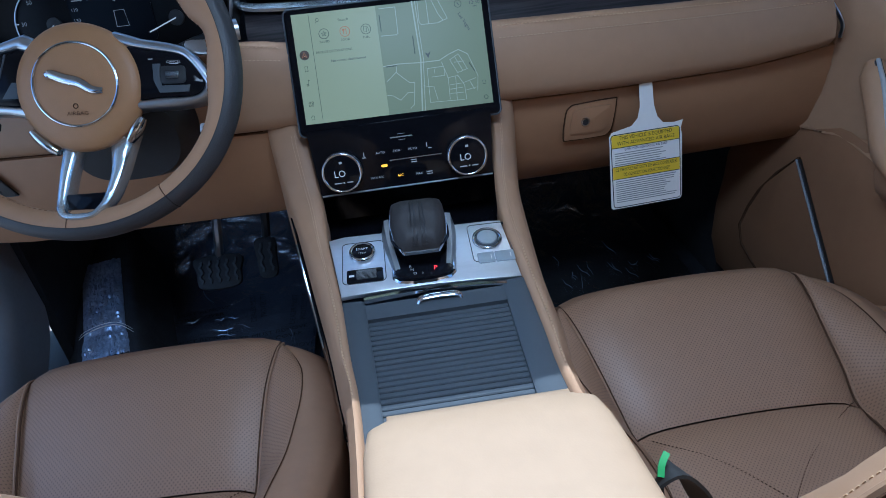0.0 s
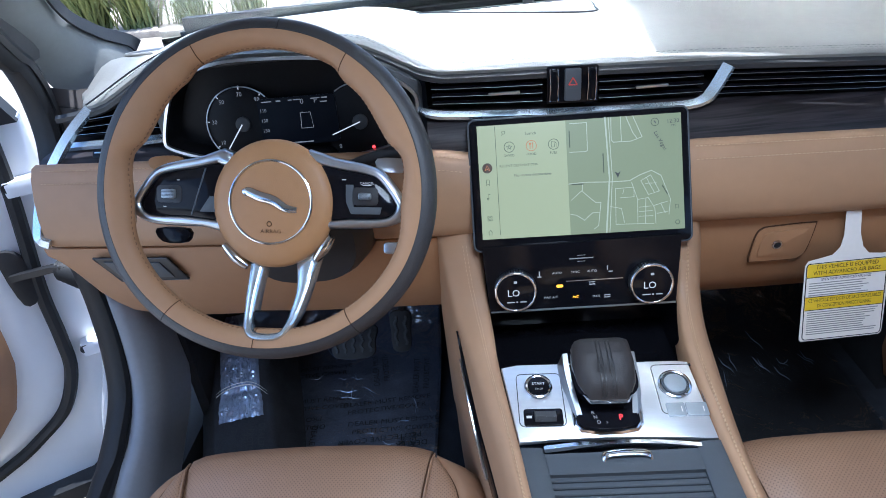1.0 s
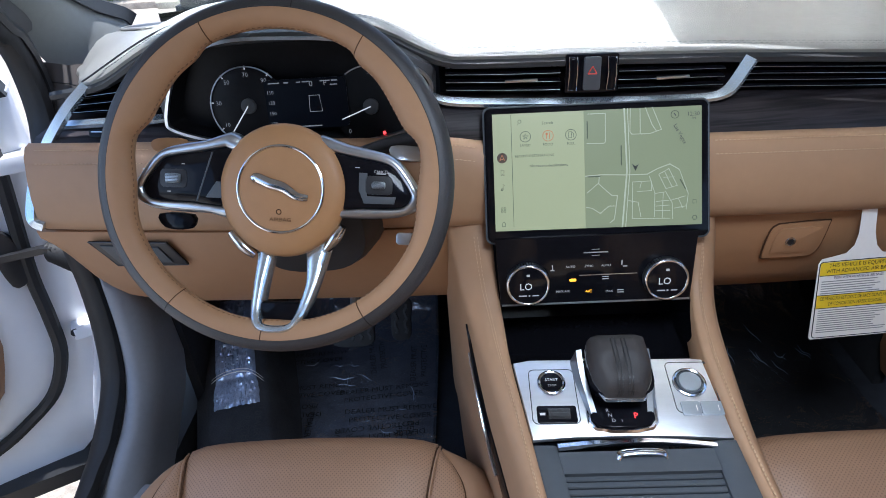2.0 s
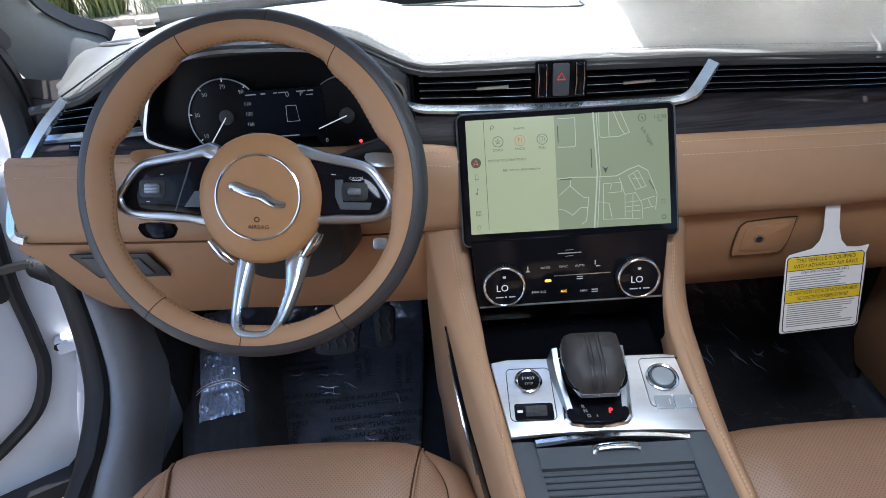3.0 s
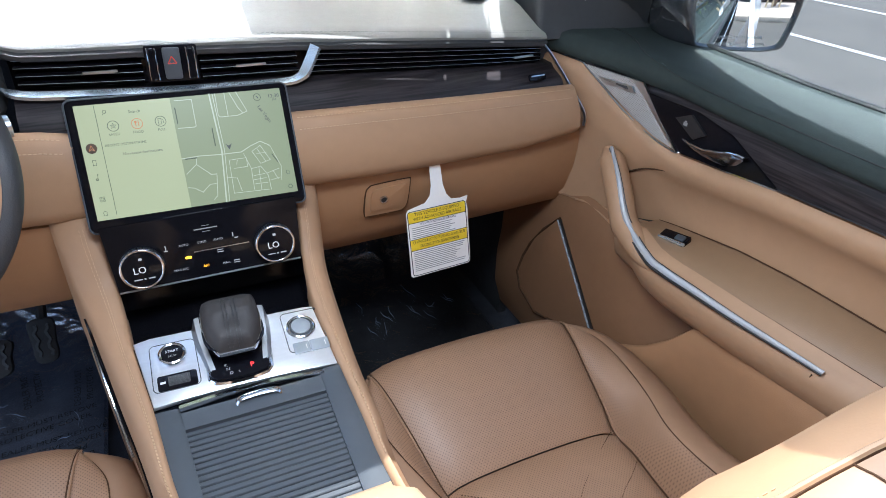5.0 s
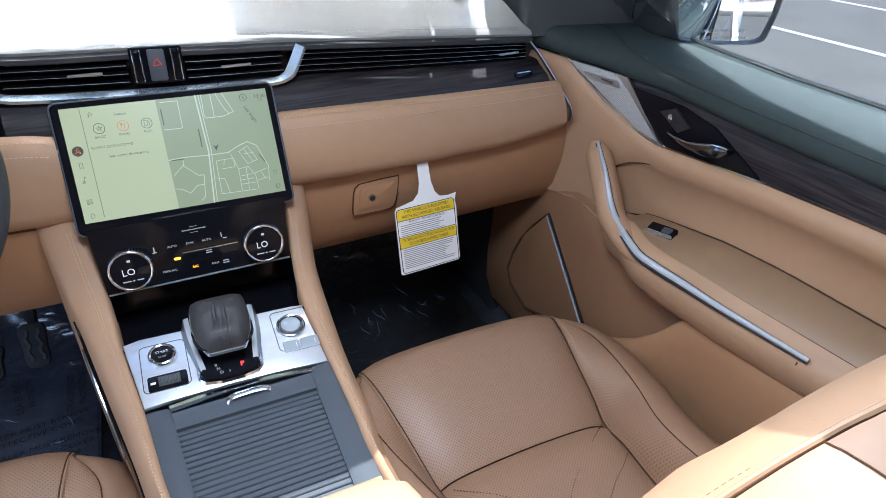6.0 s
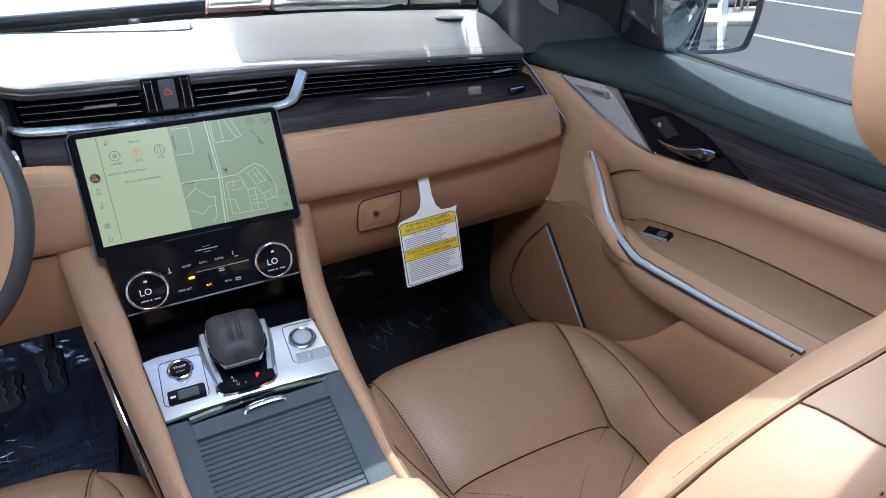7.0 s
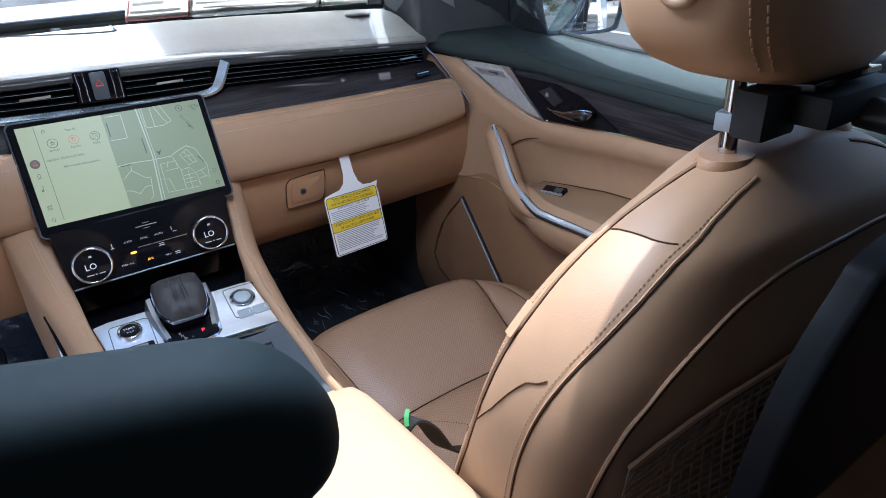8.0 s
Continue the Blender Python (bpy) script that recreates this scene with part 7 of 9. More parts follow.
# headrest
rows = []
for k in range(15):
    t = k / 14
    z = lerp(1.180, 1.385, t)
    q = (1 - abs(2 * t - 1) ** 3.4) ** (1 / 3.4)
    q = max(q, 0.5)
    w, d, yc = 0.135 * q, 0.070 * (0.55 + 0.45 * q), lerp(-0.686, -0.668, t)
    rows.append([V((BX + 0.004 + w * math.copysign(abs(math.cos(a)) ** 0.6, math.cos(a)), yc + d * math.copysign(abs(math.sin(a)) ** 0.6, math.sin(a)), z)) for a in [2 * math.pi * i / 40 for i in range(40)]])
hr = part("headrest", loft(rows, True, caps=True), m_tan, seat, "padded tan leather headrest", sharp=80)
for idx in (24, 25):
    line = [r[idx] + V((-0.0006, -0.0006, 0)) for r in rows[1:-1]]
    stitches("headrest_stitching", line, hr, m_stitch, 0.0040, 0.0025, 0.0005, up=(-0.7, -0.7, 0), lift=0.0004)
k = face_frame((BX + 0.004 - 0.1345, -0.694, 1.252), (0, -1, 0), (0, 0, 1))
bt = part("headrest_button", slab(circle(0.0110, 40), k @ at(0, 0, -0.004), 0.0085, 0.002, seg=4), m_tan_low, hr, "round tan adjuster button")
part("button_ring", torus(k @ at(0, 0, 0.0), 0.0136, 0.0042, 48, 16), m_seat, hr)
for px in (0.345, 0.478):
    part("headrest_post", rod((px, -0.700, 1.10), (px, -0.697, 1.23), 0.0068, 16), m_chrome, seat, "chrome headrest post")
    rows = [[V((px + r * 1.35 * math.cos(a), -0.70 + r * math.sin(a), z)) for a in [2 * math.pi * i / 28 for i in range(28)]] for r, z in ((0.021, 1.098), (0.021, 1.119), (0.018, 1.125), (0.009, 1.126))]
    part("post_guide", loft(rows, True, caps=True), m_tan_low, seat, "oval post guide")
bpy.context.view_layer.update()
SHIFT = V((-0.748, 0.014, 0.0))
copy_thing(seat, Matrix.Translation(V(seat.location) + SHIFT))

# bracket clamped to the headrest posts of the passenger's seat
def bracket(dx, dy):
    b = thing("seat_bracket", (0.41 + dx, -0.72 + dy, 1.13), "black plastic accessory bracket clamped to the headrest posts", "bracket", "seat brackets")
    for px in (0.345, 0.478):
        part("clamp", box((0.044, 0.026, 0.036), at(px + dx + 0.012, -0.716 + dy, 1.158), 0.004), m_rubber, b, "black clamp")
        part("clamp_band", box((0.019, 0.018, 0.014), pose(px + dx, -0.6985 + dy, 1.150, 0, 0, 12), 0.0015), m_key, b, "pale clamp band")
    part("cross_block", box((0.10, 0.028, 0.024), at(0.418 + dx, -0.742 + dy, 1.160), 0.005), m_rubber, b, "black cross block")
    part("top_plate", box((0.09, 0.036, 0.005), pose(0.405 + dx, -0.728 + dy, 1.177, -6), 0.001), m_gloss, b, "flat gloss plate")
    part("arm", rod((0.425 + dx, -0.75 + dy, 1.152), (0.425 + dx, -0.825 + dy, 1.146), 0.012, 14), m_black, b)
    part("knob", rod((0.395 + dx, -0.828 + dy, 1.146), (0.455 + dx, -0.828 + dy, 1.146), 0.016, 18), m_black, b, "round locking knob")
    m = face_frame((0.425 + dx, -0.848 + dy, 1.10), (1, 0, 0), (0, 0.15, 1))
    part("cradle", torus(m, 0.055, 0.009, 40, 8), m_gloss, b, "ring shaped black cradle")
    part("cradle_bar", rod(m @ V((-0.05, 0, 0)), m @ V((0.05, 0, 0)), 0.006, 8), m_black, b)
    return b


bracket(0, 0)
b = bracket(SHIFT.x, SHIFT.y)
# rounded black holder reaching from the driver's bracket towards the middle of the car
hl = thing("tablet_holder", (-0.17, -0.75, 1.12), "rounded black tablet holder on the driver's seat bracket", "tablet holder")
rows = []
for k in range(33):
    t = (k / 32) ** 1.8
    p = lerp(V((-0.014, -0.768, 1.116)), V((-0.33, -0.728, 1.176)), t)
    q = max(0.03, min(1.0, (1 - max(0, (0.13 - t) / 0.13) ** 2.2) ** 0.5, (1 - max(0, (t - 0.92) / 0.08) ** 2.2) ** 0.5))
    rows.append([p + V((0, 0.030 * q * math.copysign(abs(math.cos(a)) ** 0.7, math.cos(a)), 0.036 * q * math.copysign(abs(math.sin(a)) ** 0.7, math.sin(a)))) for a in [2 * math.pi * i / 28 for i in range(28)]])
part("shell", loft(rows, True, caps=True), m_holder, hl, "matt black rounded shell", sharp=80)
band = [[p + (p - (sum(r, V()) / len(r))) * 0.06 for p in r] for r in rows[20:23]]
part("edge_band", loft(band, True, caps=True), m_rubber, hl, "rubber band round the shell", sharp=80)
part("mount_pad", box((0.05, 0.03, 0.05), at(-0.31, -0.735, 1.146), 0.008), m_rubber, hl, "rubber mounting pad")
# flat black holder hanging behind the passenger's seat
th = thing("tablet_holder", (0.42, -0.83, 0.95), "flat black tablet holder hanging behind the passenger's seat", "tablet holder")
m = face_frame((0.032, -0.777, 0), (1, 0.02, 0), (0, -0.04, 1))
part("shell", slab(soft_outline([(0.300, 1.100), (0.262, 1.080), (0.222, 1.020), (0.205, 0.93), (0.215, 0.88), (0.50, 0.87), (0.52, 0.90), (0.515, 1.08), (0.495, 1.104)], 4), m, 0.022, 0.007, seg=3), m_cluster, th, "matt black flat shell", sharp=60)
part("hook", tube(spline([(0.425, -0.845, 1.05), (0.425, -0.850, 1.10), (0.425, -0.832, 1.140)], 5), 0.009, 8), m_black, th, "black hook on the bracket")
# seat belt buckle with a green tag
bk = thing("belt_buckle", (0.17, -0.43, 0.6), "black seat belt buckle strap with a green plastic tag", "seat belt buckle")
pts = spline([(0.152, -0.482, 0.62), (0.154, -0.482, 0.70), (0.157, -0.482, 0.765), (0.170, -0.480, 0.788), (0.188, -0.480, 0.768), (0.215, -0.480, 0.715), (0.255, -0.482, 0.690), (0.285, -0.485, 0.655)], 6)
part("strap", sweep(pts, [(-0.012, -0.0015), (0.012, -0.0015), (0.012, 0.0015), (-0.012, 0.0015)], (0, 0.3, 1)), m_rubber, bk, "black webbing strap")
part("tag", sweep(spline([(0.159, -0.486, 0.788), (0.162, -0.480, 0.795), (0.168, -0.474, 0.800)], 4), [(-0.0026, -0.001), (0.0026, -0.001), (0.0026, 0.001), (-0.0026, 0.001)], (0, -0.5, 1)), m_green, bk, "green plastic tag")

# ---- passenger's door ----
door = thing("door_1", (0.72, -0.35, 0.4), "closed tan leather passenger door with dark wood trim and a bright pull handle", "door", kind="structure")
YS = [lerp(0.40, -1.0, i / 70) for i in range(67)]
WT = [(-1.0, 1.012), (-0.4, 1.019), (-0.19, 1.025), (0.0, 1.036), (0.12, 1.046), (0.20, 1.052), (0.40, 1.060)]
WB = [(-1.0, 0.985), (-0.43, 0.969), (-0.28, 0.961), (-0.09, 0.943), (-0.04, 0.957), (0.03, 0.985), (0.08, 1.015), (0.12, 1.042), (0.20, 1.050)]
SHELF = [(-1.0, 0.86), (-0.469, 0.849), (-0.342, 0.846), (-0.244, 0.838), (-0.131, 0.818), (0.0, 0.79), (0.12, 0.785)]


def wall_x(y):
    return curve_at([(-1.0, 0.716), (-0.3, 0.718), (-0.08, 0.720), (0.05, 0.695), (0.12, 0.668), (0.20, 0.640), (0.30, 0.628), (0.40, 0.625)], y)


def pad_row(y):
    x, z = wall_x(y), curve_at(WT, y)
    k = smooth((y - 0.14) / 0.1) - 1.6 * smooth((y - 0.22) / 0.15)
    return [V((x + 0.006, y, z - 0.006)), V((x - 0.006, y, z - 0.002)), V((x - 0.010, y, z + 0.008)), V((x - 0.008, y, z + 0.020)), V((x - 0.001, y, z + 0.031)), V((x + 0.016, y, z + 0.037)), V((x + 0.055 + (0.720 - x) * 0.5, y, z + 0.040)), V((x + 0.085 + (0.720 - x) * 0.8, y, z + 0.042)), V((x + 0.108 + (0.720 - x) - 0.03 * k, y, z + 0.044)), V((x + 0.116 + (0.720 - x) - 0.03 * k, y, z + 0.036))]


rows = [pad_row(y) for y in YS]
part("sill_pad", loft(rows, thick=0.004), m_sill, door, "dark stitched leather sill tinted for window light", sharp=80)


def sill_at(r, q):
    return lerp(r[int(q)], r[int(q) + 1], q - int(q))


seam = [sill_at(r, 3.3 + 2.6 * smooth((r[0].y + 0.10) / 0.22)) for r in rows[3:]]
stitches("sill_stitching", [p + V((0.004, 0, 0.001)) for p in seam if p.y < 0.0], door, m_thread, 0.0042, 0.0030, 0.0007, lift=0.0006)
part("sill_seam", tube([p + V((0, 0, 0.0004)) for p in seam], 0.0009, 5), m_rubber, door)
part("window_seal", tube([r[8] + V((0.004, 0, 0.002)) for r in rows], 0.004, 6), m_rubber, door, "black window seal")
part("outer_seal", tube([r[8] + V((0.020, 0, -0.002)) for r in rows], 0.0018, 6), m_chrome, door, "bright outer window strip")


def trim_row(y):
    x, a, b = wall_x(y), curve_at(WT, y), curve_at(WB, y)
    return [V((x + 0.003, y, a - 0.004)), V((x - 0.002, y, lerp(a, b, 0.3))), V((x - 0.002, y, lerp(a, b, 0.7))), V((x + 0.001, y, b))]


part("wood_trim", loft([trim_row(y) for y in YS], thick=0.004), m_wood, door, "open-pore dark wood veneer band")
part("trim_edge", tube([trim_row(y)[3] + V((-0.003, 0, -0.001)) for y in YS], 0.0024, 6, up=(1, 0, 0)), m_chrome, door, "thin bright edge under the veneer")


def on_wall(y, z, out=0.004):
    return V((wall_x(y) - out, y, z))


def wall_patch(name, outline, mat, label, lift=0.006, parent=door):
    """A shaped plate lying on the door's upper band; outline in (y, z)."""
    bm = bmesh.new()
    lo = [bm.verts.new(on_wall(y, z, lift - 0.004)) for y, z in outline]
    hi = [bm.verts.new(on_wall(y, z, lift)) for y, z in outline]
    bm.faces.new(hi)
    for i in range(len(lo)):
        bm.faces.new((lo[i - 1], lo[i], hi[i], hi[i - 1]))
    bmesh.ops.triangulate(bm, faces=[f for f in bm.faces if len(f.verts) > 4])
    return part(name, bm, mat, parent, label)


tw = wall_patch("tweeter_panel", [(0.112, 1.038), (0.0, 1.033), (-0.045, 0.985), (-0.086, 0.945), (-0.04, 0.955), (0.01, 0.975), (0.06, 1.005)], m_speaker, "perforated metal loudspeaker panel")
wall_patch("panel_badge", [(0.078, 1.026), (0.012, 1.024), (0.006, 1.015), (0.064, 1.016)], m_satin, "small satin badge plate", 0.013)
wall_patch("badge_mark", [(0.068, 1.0235), (0.020, 1.0220), (0.017, 1.0175), (0.060, 1.0185)], m_slate, "", 0.0140)
wall_patch("panel_edge", [(0.022, 1.035), (-0.004, 1.034), (-0.047, 0.986), (-0.092, 0.943), (-0.080, 0.948), (-0.036, 0.989), (-0.004, 1.018)], m_satin, "smooth bright panel edge", 0.0085)
part("panel_edge", tube(spline([on_wall(y, z, 0.006) for y, z in ((0.115, 1.040), (0.075, 1.010), (0.02, 0.975), (-0.04, 0.951), (-0.088, 0.942))], 6), 0.0016, 6, up=(1, 0, 0)), m_satin, door, "bright panel edge")
gl = wall_patch("latch_panel", [(0.0, 1.020), (-0.115, 1.017), (-0.185, 1.005), (-0.275, 0.963), (-0.19, 0.953), (-0.094, 0.946)], m_gloss, "gloss black latch recess", 0.0065)
wall_patch("lock_switch_plate", [(-0.077, 0.998), (-0.107, 1.012), (-0.142, 0.991), (-0.120, 0.977)], m_black, "dark lock switch", 0.011)
part("lock_symbol", bars(face_frame((wall_x(-0.1) - 0.0115, -0.100, 0.996), (0, -1, 0), (0, 0, 1)), [(-0.004, -0.001, 0.008, 0.005), (-0.0025, 0.003, 0.005, 0.002)]), m_greyink, gl)
rows = []
for y, x, top, bot in ((-0.100, 0.712, 0.971, 0.967), (-0.120, 0.706, 0.9715, 0.9655), (-0.155, 0.698, 0.9755, 0.9655), (-0.182, 0.694, 0.984, 0.967), (-0.206, 0.693, 0.9915, 0.9695), (-0.220, 0.694, 0.9925, 0.977), (-0.228, 0.696, 0.9915, 0.986)):
    rows.append([V((x + 0.009, y, bot + 0.003)), V((x, y, bot)), V((x - 0.003, y, lerp(bot, top, 0.55))), V((x - 0.001, y, top - 0.001)), V((x + 0.004, y, top)), V((x + 0.010, y, top - 0.002))])
hd = part("door_handle", loft(rows, True, caps=True), m_darkchrome, door, "wedge-shaped dark chrome door handle", sharp=50)
part("handle_edge", tube([r[3] + V((-0.0005, 0, 0.0005)) for r in rows], 0.0016, 8, up=(1, 0, 0)), m_chrome, hd, "bright upper edge of the handle")


# upper leather between the veneer and the armrest
def mid_row(y):
    x, a, s = wall_x(y), curve_at(WB, y), curve_at(SHELF, y)
    k = smooth((0.02 - y) / 0.10)
    return [V((x + 0.002, y, a - 0.001)), V((x - 0.010, y, a - 0.008)), V((x - 0.014, y, a - 0.022)), V((x - 0.012 + 0.008 * k, y, lerp(a, s, 0.35))), V((x - 0.010 + 0.018 * k, y, lerp(a, s, 0.45))), V((x - 0.010 + 0.022 * k, y, lerp(a, s, 0.75))), V((x - 0.012 + 0.022 * k, y, s))]


part("upper_card", loft([mid_row(y) for y in YS], thick=0.004), m_tan, door, "smooth tan leather upper card", sharp=80)


# armrest shelf and its body
def pull_path(y):
    return V((curve_at([(-1.0, 0.67), (-0.455, 0.645), (-0.33, 0.632), (-0.165, 0.620), (-0.09, 0.635), (-0.03, 0.655), (0.022, 0.674)], y), y,
              curve_at([(-1.0, 0.830), (-0.455, 0.808), (-0.33, 0.807), (-0.20, 0.807), (-0.165, 0.813), (-0.09, 0.836), (-0.03, 0.886), (0.022, 0.918)], y)))


AY = [lerp(-0.075, -1.0, i / 40) for i in range(41)]
rows = []
for y in AY:
    p, s, x = pull_path(y), curve_at(SHELF, y), wall_x(y)
    zt = min(p.z, s + 0.01) if y > -0.15 else p.z
    rows.append([V((x + 0.030, y, s + 0.002)), V((x + 0.014, y, s + 0.004)), V((lerp(x, p.x, 0.3), y, lerp(s, zt, 0.25) + 0.004)), V((lerp(x, p.x, 0.62), y, lerp(s, zt, 0.6) + 0.006)), V((p.x + 0.014, y, zt + 0.004)), V((p.x + 0.002, y, zt - 0.004)), V((p.x - 0.002, y, zt - 0.022)), V((p.x + 0.006, y, zt - 0.05)), V((p.x + 0.03, y, zt - 0.075)), V((x - 0.01, y, zt - 0.085))])
seam_at = [lerp(r[3], r[4], 0.45) for r in rows]
arm = part("armrest", loft([[q] + r[4:] for q, r in zip(seam_at, rows)], thick=0.004, caps=False), m_tan, door, "padded tan leather door armrest", sharp=80)
part("armrest_top", loft([r[:4] + [q + V((0, 0, -0.0004))] for q, r in zip(seam_at, rows)], thick=0.003), m_armtop, arm, "olive-tan grained armrest top", sharp=80)
part("shelf_joint", tube([r[1] + V((-0.006, 0, 0.0002)) for r in rows], 0.0011, 6), m_seam, arm)
under = [lerp(r[6], r[7], curve_at([(-0.46, 0.0), (-0.43, 0.35), (-0.20, 0.95)], r[0].y)) + V((-0.0006, 0, 0)) for r in rows if -0.45 < r[0].y < -0.17]
part("underside_seam", tube(under + [pull_path(-0.450) + V((-0.004, 0, -0.006))], 0.0009, 5, up=(1, 0, 0)), m_seam, arm)
part("armrest_seam", tube([lerp(r[3], r[4], 0.45) + V((0, 0, 0.0003)) for r in rows[4:]], 0.0008, 5), m_seam, door)
# grab handle rising from the armrest, with its bright strip
hp = spline([pull_path(y) for y in (0.024, 0.0, -0.03, -0.06, -0.09, -0.125, -0.165, -0.21)], 6)
part("grab_handle", sweep([p + V((0.006, 0.006, -0.010)) for p in hp], ring(0.021, 0.024, 16), (-1, 0.2, 0.3), scale=[(0.55 + 0.45 * smooth(i / 6)) * lerp(1.0, 0.35, smooth((i - len(hp) + 14) / 13)) for i in range(len(hp))]), m_tan, door, "tan leather grab handle", sharp=80)
sp = spline([pull_path(y) + V((-0.004, -0.006, 0.006)) for y in (0.018, -0.03, -0.09, -0.165, -0.20, -0.26, -0.33, -0.40, -0.455)], 6)
ns = len(sp)
wide = [lerp(0.6, 1.1, smooth(i / 14)) * lerp(1, 0.5, smooth((i - ns * 0.5) / (ns * 0.5))) for i in range(ns)]
part("strip_backing", sweep([p + V((0.001, 0.001, -0.0022)) for p in sp], [(-0.0072, -0.003), (0.0072, -0.003), (0.0068, 0.002), (-0.0068, 0.002)], (-0.5, -0.35, 0.8), scale=wide), m_black, door, "black edge of the pull strip")
part("bright_strip", sweep(sp, [(-0.0050, -0.003), (0.0050, -0.003), (0.0046, 0.0008), (0.0022, 0.0032), (-0.0022, 0.0032), (-0.0046, 0.0008)], (-0.5, -0.35, 0.8), scale=wide), m_strip, door, "long bright metal strip")
# dark tapering tube painting the shade of the fold behind the handle
crease = spline([on_wall(y, z, 0.010 - 0.006 * k) for y, z, k in ((0.013, 0.859, 0), (-0.011, 0.880, 0.2), (-0.042, 0.897, 0.5), (-0.085, 0.907, 0.8), (-0.13, 0.910, 1))], 6)
part("fold_shade", sweep(crease, ring(0.0022, 0.0022, 8), (1, 0, 0), scale=[lerp(1, 0.2, i / (len(crease) - 1)) for i in range(len(crease))]), m_seam, door)
m = face_frame((0.6865, -0.155, 0.8285), (0.30, -0.95, 0.05), (0.95, 0.30, 0.25))
ws = part("window_switch", slab(rounded(0.046, 0.024, 0.003, 5, 0, -0.004), m @ at(0, 0, -0.004), 0.007, 0.001), m_gloss, door, "gloss black window switch")
part("switch_edge", slab(rounded(0.046, 0.005, 0.002, 5, 0, -0.0150), m @ at(0, 0, 0.001), 0.004, 0.0012), m_anod, ws, "bright front edge of the switch")
part("switch_key", slab(rounded(0.016, 0.013, 0.003, 5, 0.009, -0.003), m @ at(0, 0, 0.001), 0.004, 0.0015), m_slate, ws, "grey rocker key")


# lower card with loudspeaker and map pocket
def low_row(y):
    z1 = curve_at([(-1.0, 0.745), (-0.3, 0.735), (-0.1, 0.745), (-0.05, 0.775), (0.04, 0.79), (0.32, 0.78)], y)
    x1 = curve_at([(-1.0, 0.70), (-0.25, 0.70), (-0.1, 0.672), (0.05, 0.668), (0.13, 0.66), (0.32, 0.66)], y)
    return [V((x1 + 0.012, y, z1 + 0.012)), V((x1, y, z1)), V((x1 - 0.004, y, 0.72)), V((x1 - 0.010 - 0.01 * smooth((y + 0.1) / 0.2), y, 0.67)), V((x1 - 0.022, y, 0.62)), V((x1 - 0.03, y, 0.56)), V((x1 - 0.03, y, 0.48)), V((x1 - 0.01, y, 0.41))]


LY = [lerp(0.30, -1.0, i / 50) for i in range(51)]
part("lower_card", loft([low_row(y) for y in LY], thick=0.004), m_card_low, door, "tan moulded lower card", sharp=80)
def low_x(y, z):
    r = low_row(y)
    return curve_at(sorted((p.z, p.x) for p in r[1:]), z)
rows = [[V((wall_x(y) - 0.012, y, curve_at(SHELF, y) + 0.004)), V((low_row(y)[1].x + 0.004, y, low_row(y)[1].z))] for y in [lerp(0.205, -0.10, i / 10) for i in range(11)]]
part("card_bridge", loft(rows, thick=0.004), m_tan, door)
part("card_front", loft([[V((0.672, y, 0.42)), V((0.672, y, 0.70)), V((0.668, y, 0.95))] for y in (0.10, 0.16, 0.22, 0.30)], thick=0.004), m_tan, door)
spk = [(0.112, 0.735), (0.145, 0.694), (0.172, 0.650), (0.192, 0.606), (0.200, 0.563), (0.182, 0.530), (0.118, 0.505), (-0.004, 0.540), (-0.056, 0.580)]
bm = bmesh.new()
vs = [bm.verts.new((low_x(y, z) - 0.004, y, z)) for y, z in spk]
bm.faces.new(vs)
bmesh.ops.triangulate(bm, faces=bm.faces[:])
bmesh.ops.subdivide_edges(bm, edges=bm.edges[:], cuts=4, use_grid_fill=True)
for v in bm.verts:
    v.co.x = low_x(v.co.y, v.co.z) - 0.004
part("speaker_grille", bm, m_card_low, door, "tan perforated loudspeaker cover")
part("grille_edge", tube([(low_x(y, z) - 0.004, y, z) for y, z in spk], 0.0030, 6, True, up=(1, 0, 0)), m_seam, door, "dark joint round the loudspeaker")
p0, p1 = V((low_x(0.104, 0.735) - 0.009, 0.108, 0.733)), V((low_x(-0.06, 0.585) - 0.012, -0.06, 0.582))
part("speaker_strip", sweep([lerp(p0, p1, i / 8) + V((0, 0, 0)) for i in range(9)], [(-0.0015, -0.004), (0.0015, -0.004), (0.0012, 0.004), (-0.0012, 0.004)], (-0.8, -0.6, 0)), m_strip, door, "slim bright strip")
part("strip_backing", sweep([lerp(p0, p1, i / 8) + V((0.0015, 0, 0)) for i in range(9)], [(-0.0034, -0.004), (0.0034, -0.004), (0.0034, 0.003), (-0.0034, 0.003)], (-0.8, -0.6, 0)), m_black, door, "black edge of the slim strip")
# map pocket flap
rows = []
for i in range(25):
    k = i / 24
    y = lerp(-0.05, -1.0, k ** 1.7)
    rim = curve_at([(-1.0, 0.775), (-0.31, 0.775), (-0.279, 0.756), (-0.247, 0.708), (-0.209, 0.663), (-0.17, 0.634), (-0.135, 0.612), (-0.05, 0.575)], y)
    x = curve_at([(-1.0, 0.655), (-0.3, 0.655), (-0.2, 0.636), (-0.085, 0.622)], y)
    rows.append([V((x + 0.02, y, rim - 0.05)), V((x + 0.008, y, rim - 0.004)), V((x, y, rim)), V((x - 0.006, y, rim - 0.006)), V((x - 0.008, y, rim - 0.06)), V((x, y, 0.5)), V((x + 0.01, y, 0.40))])
part("map_pocket", loft(rows, thick=0.004), m_tan_low, door, "tan map pocket flap", sharp=80)
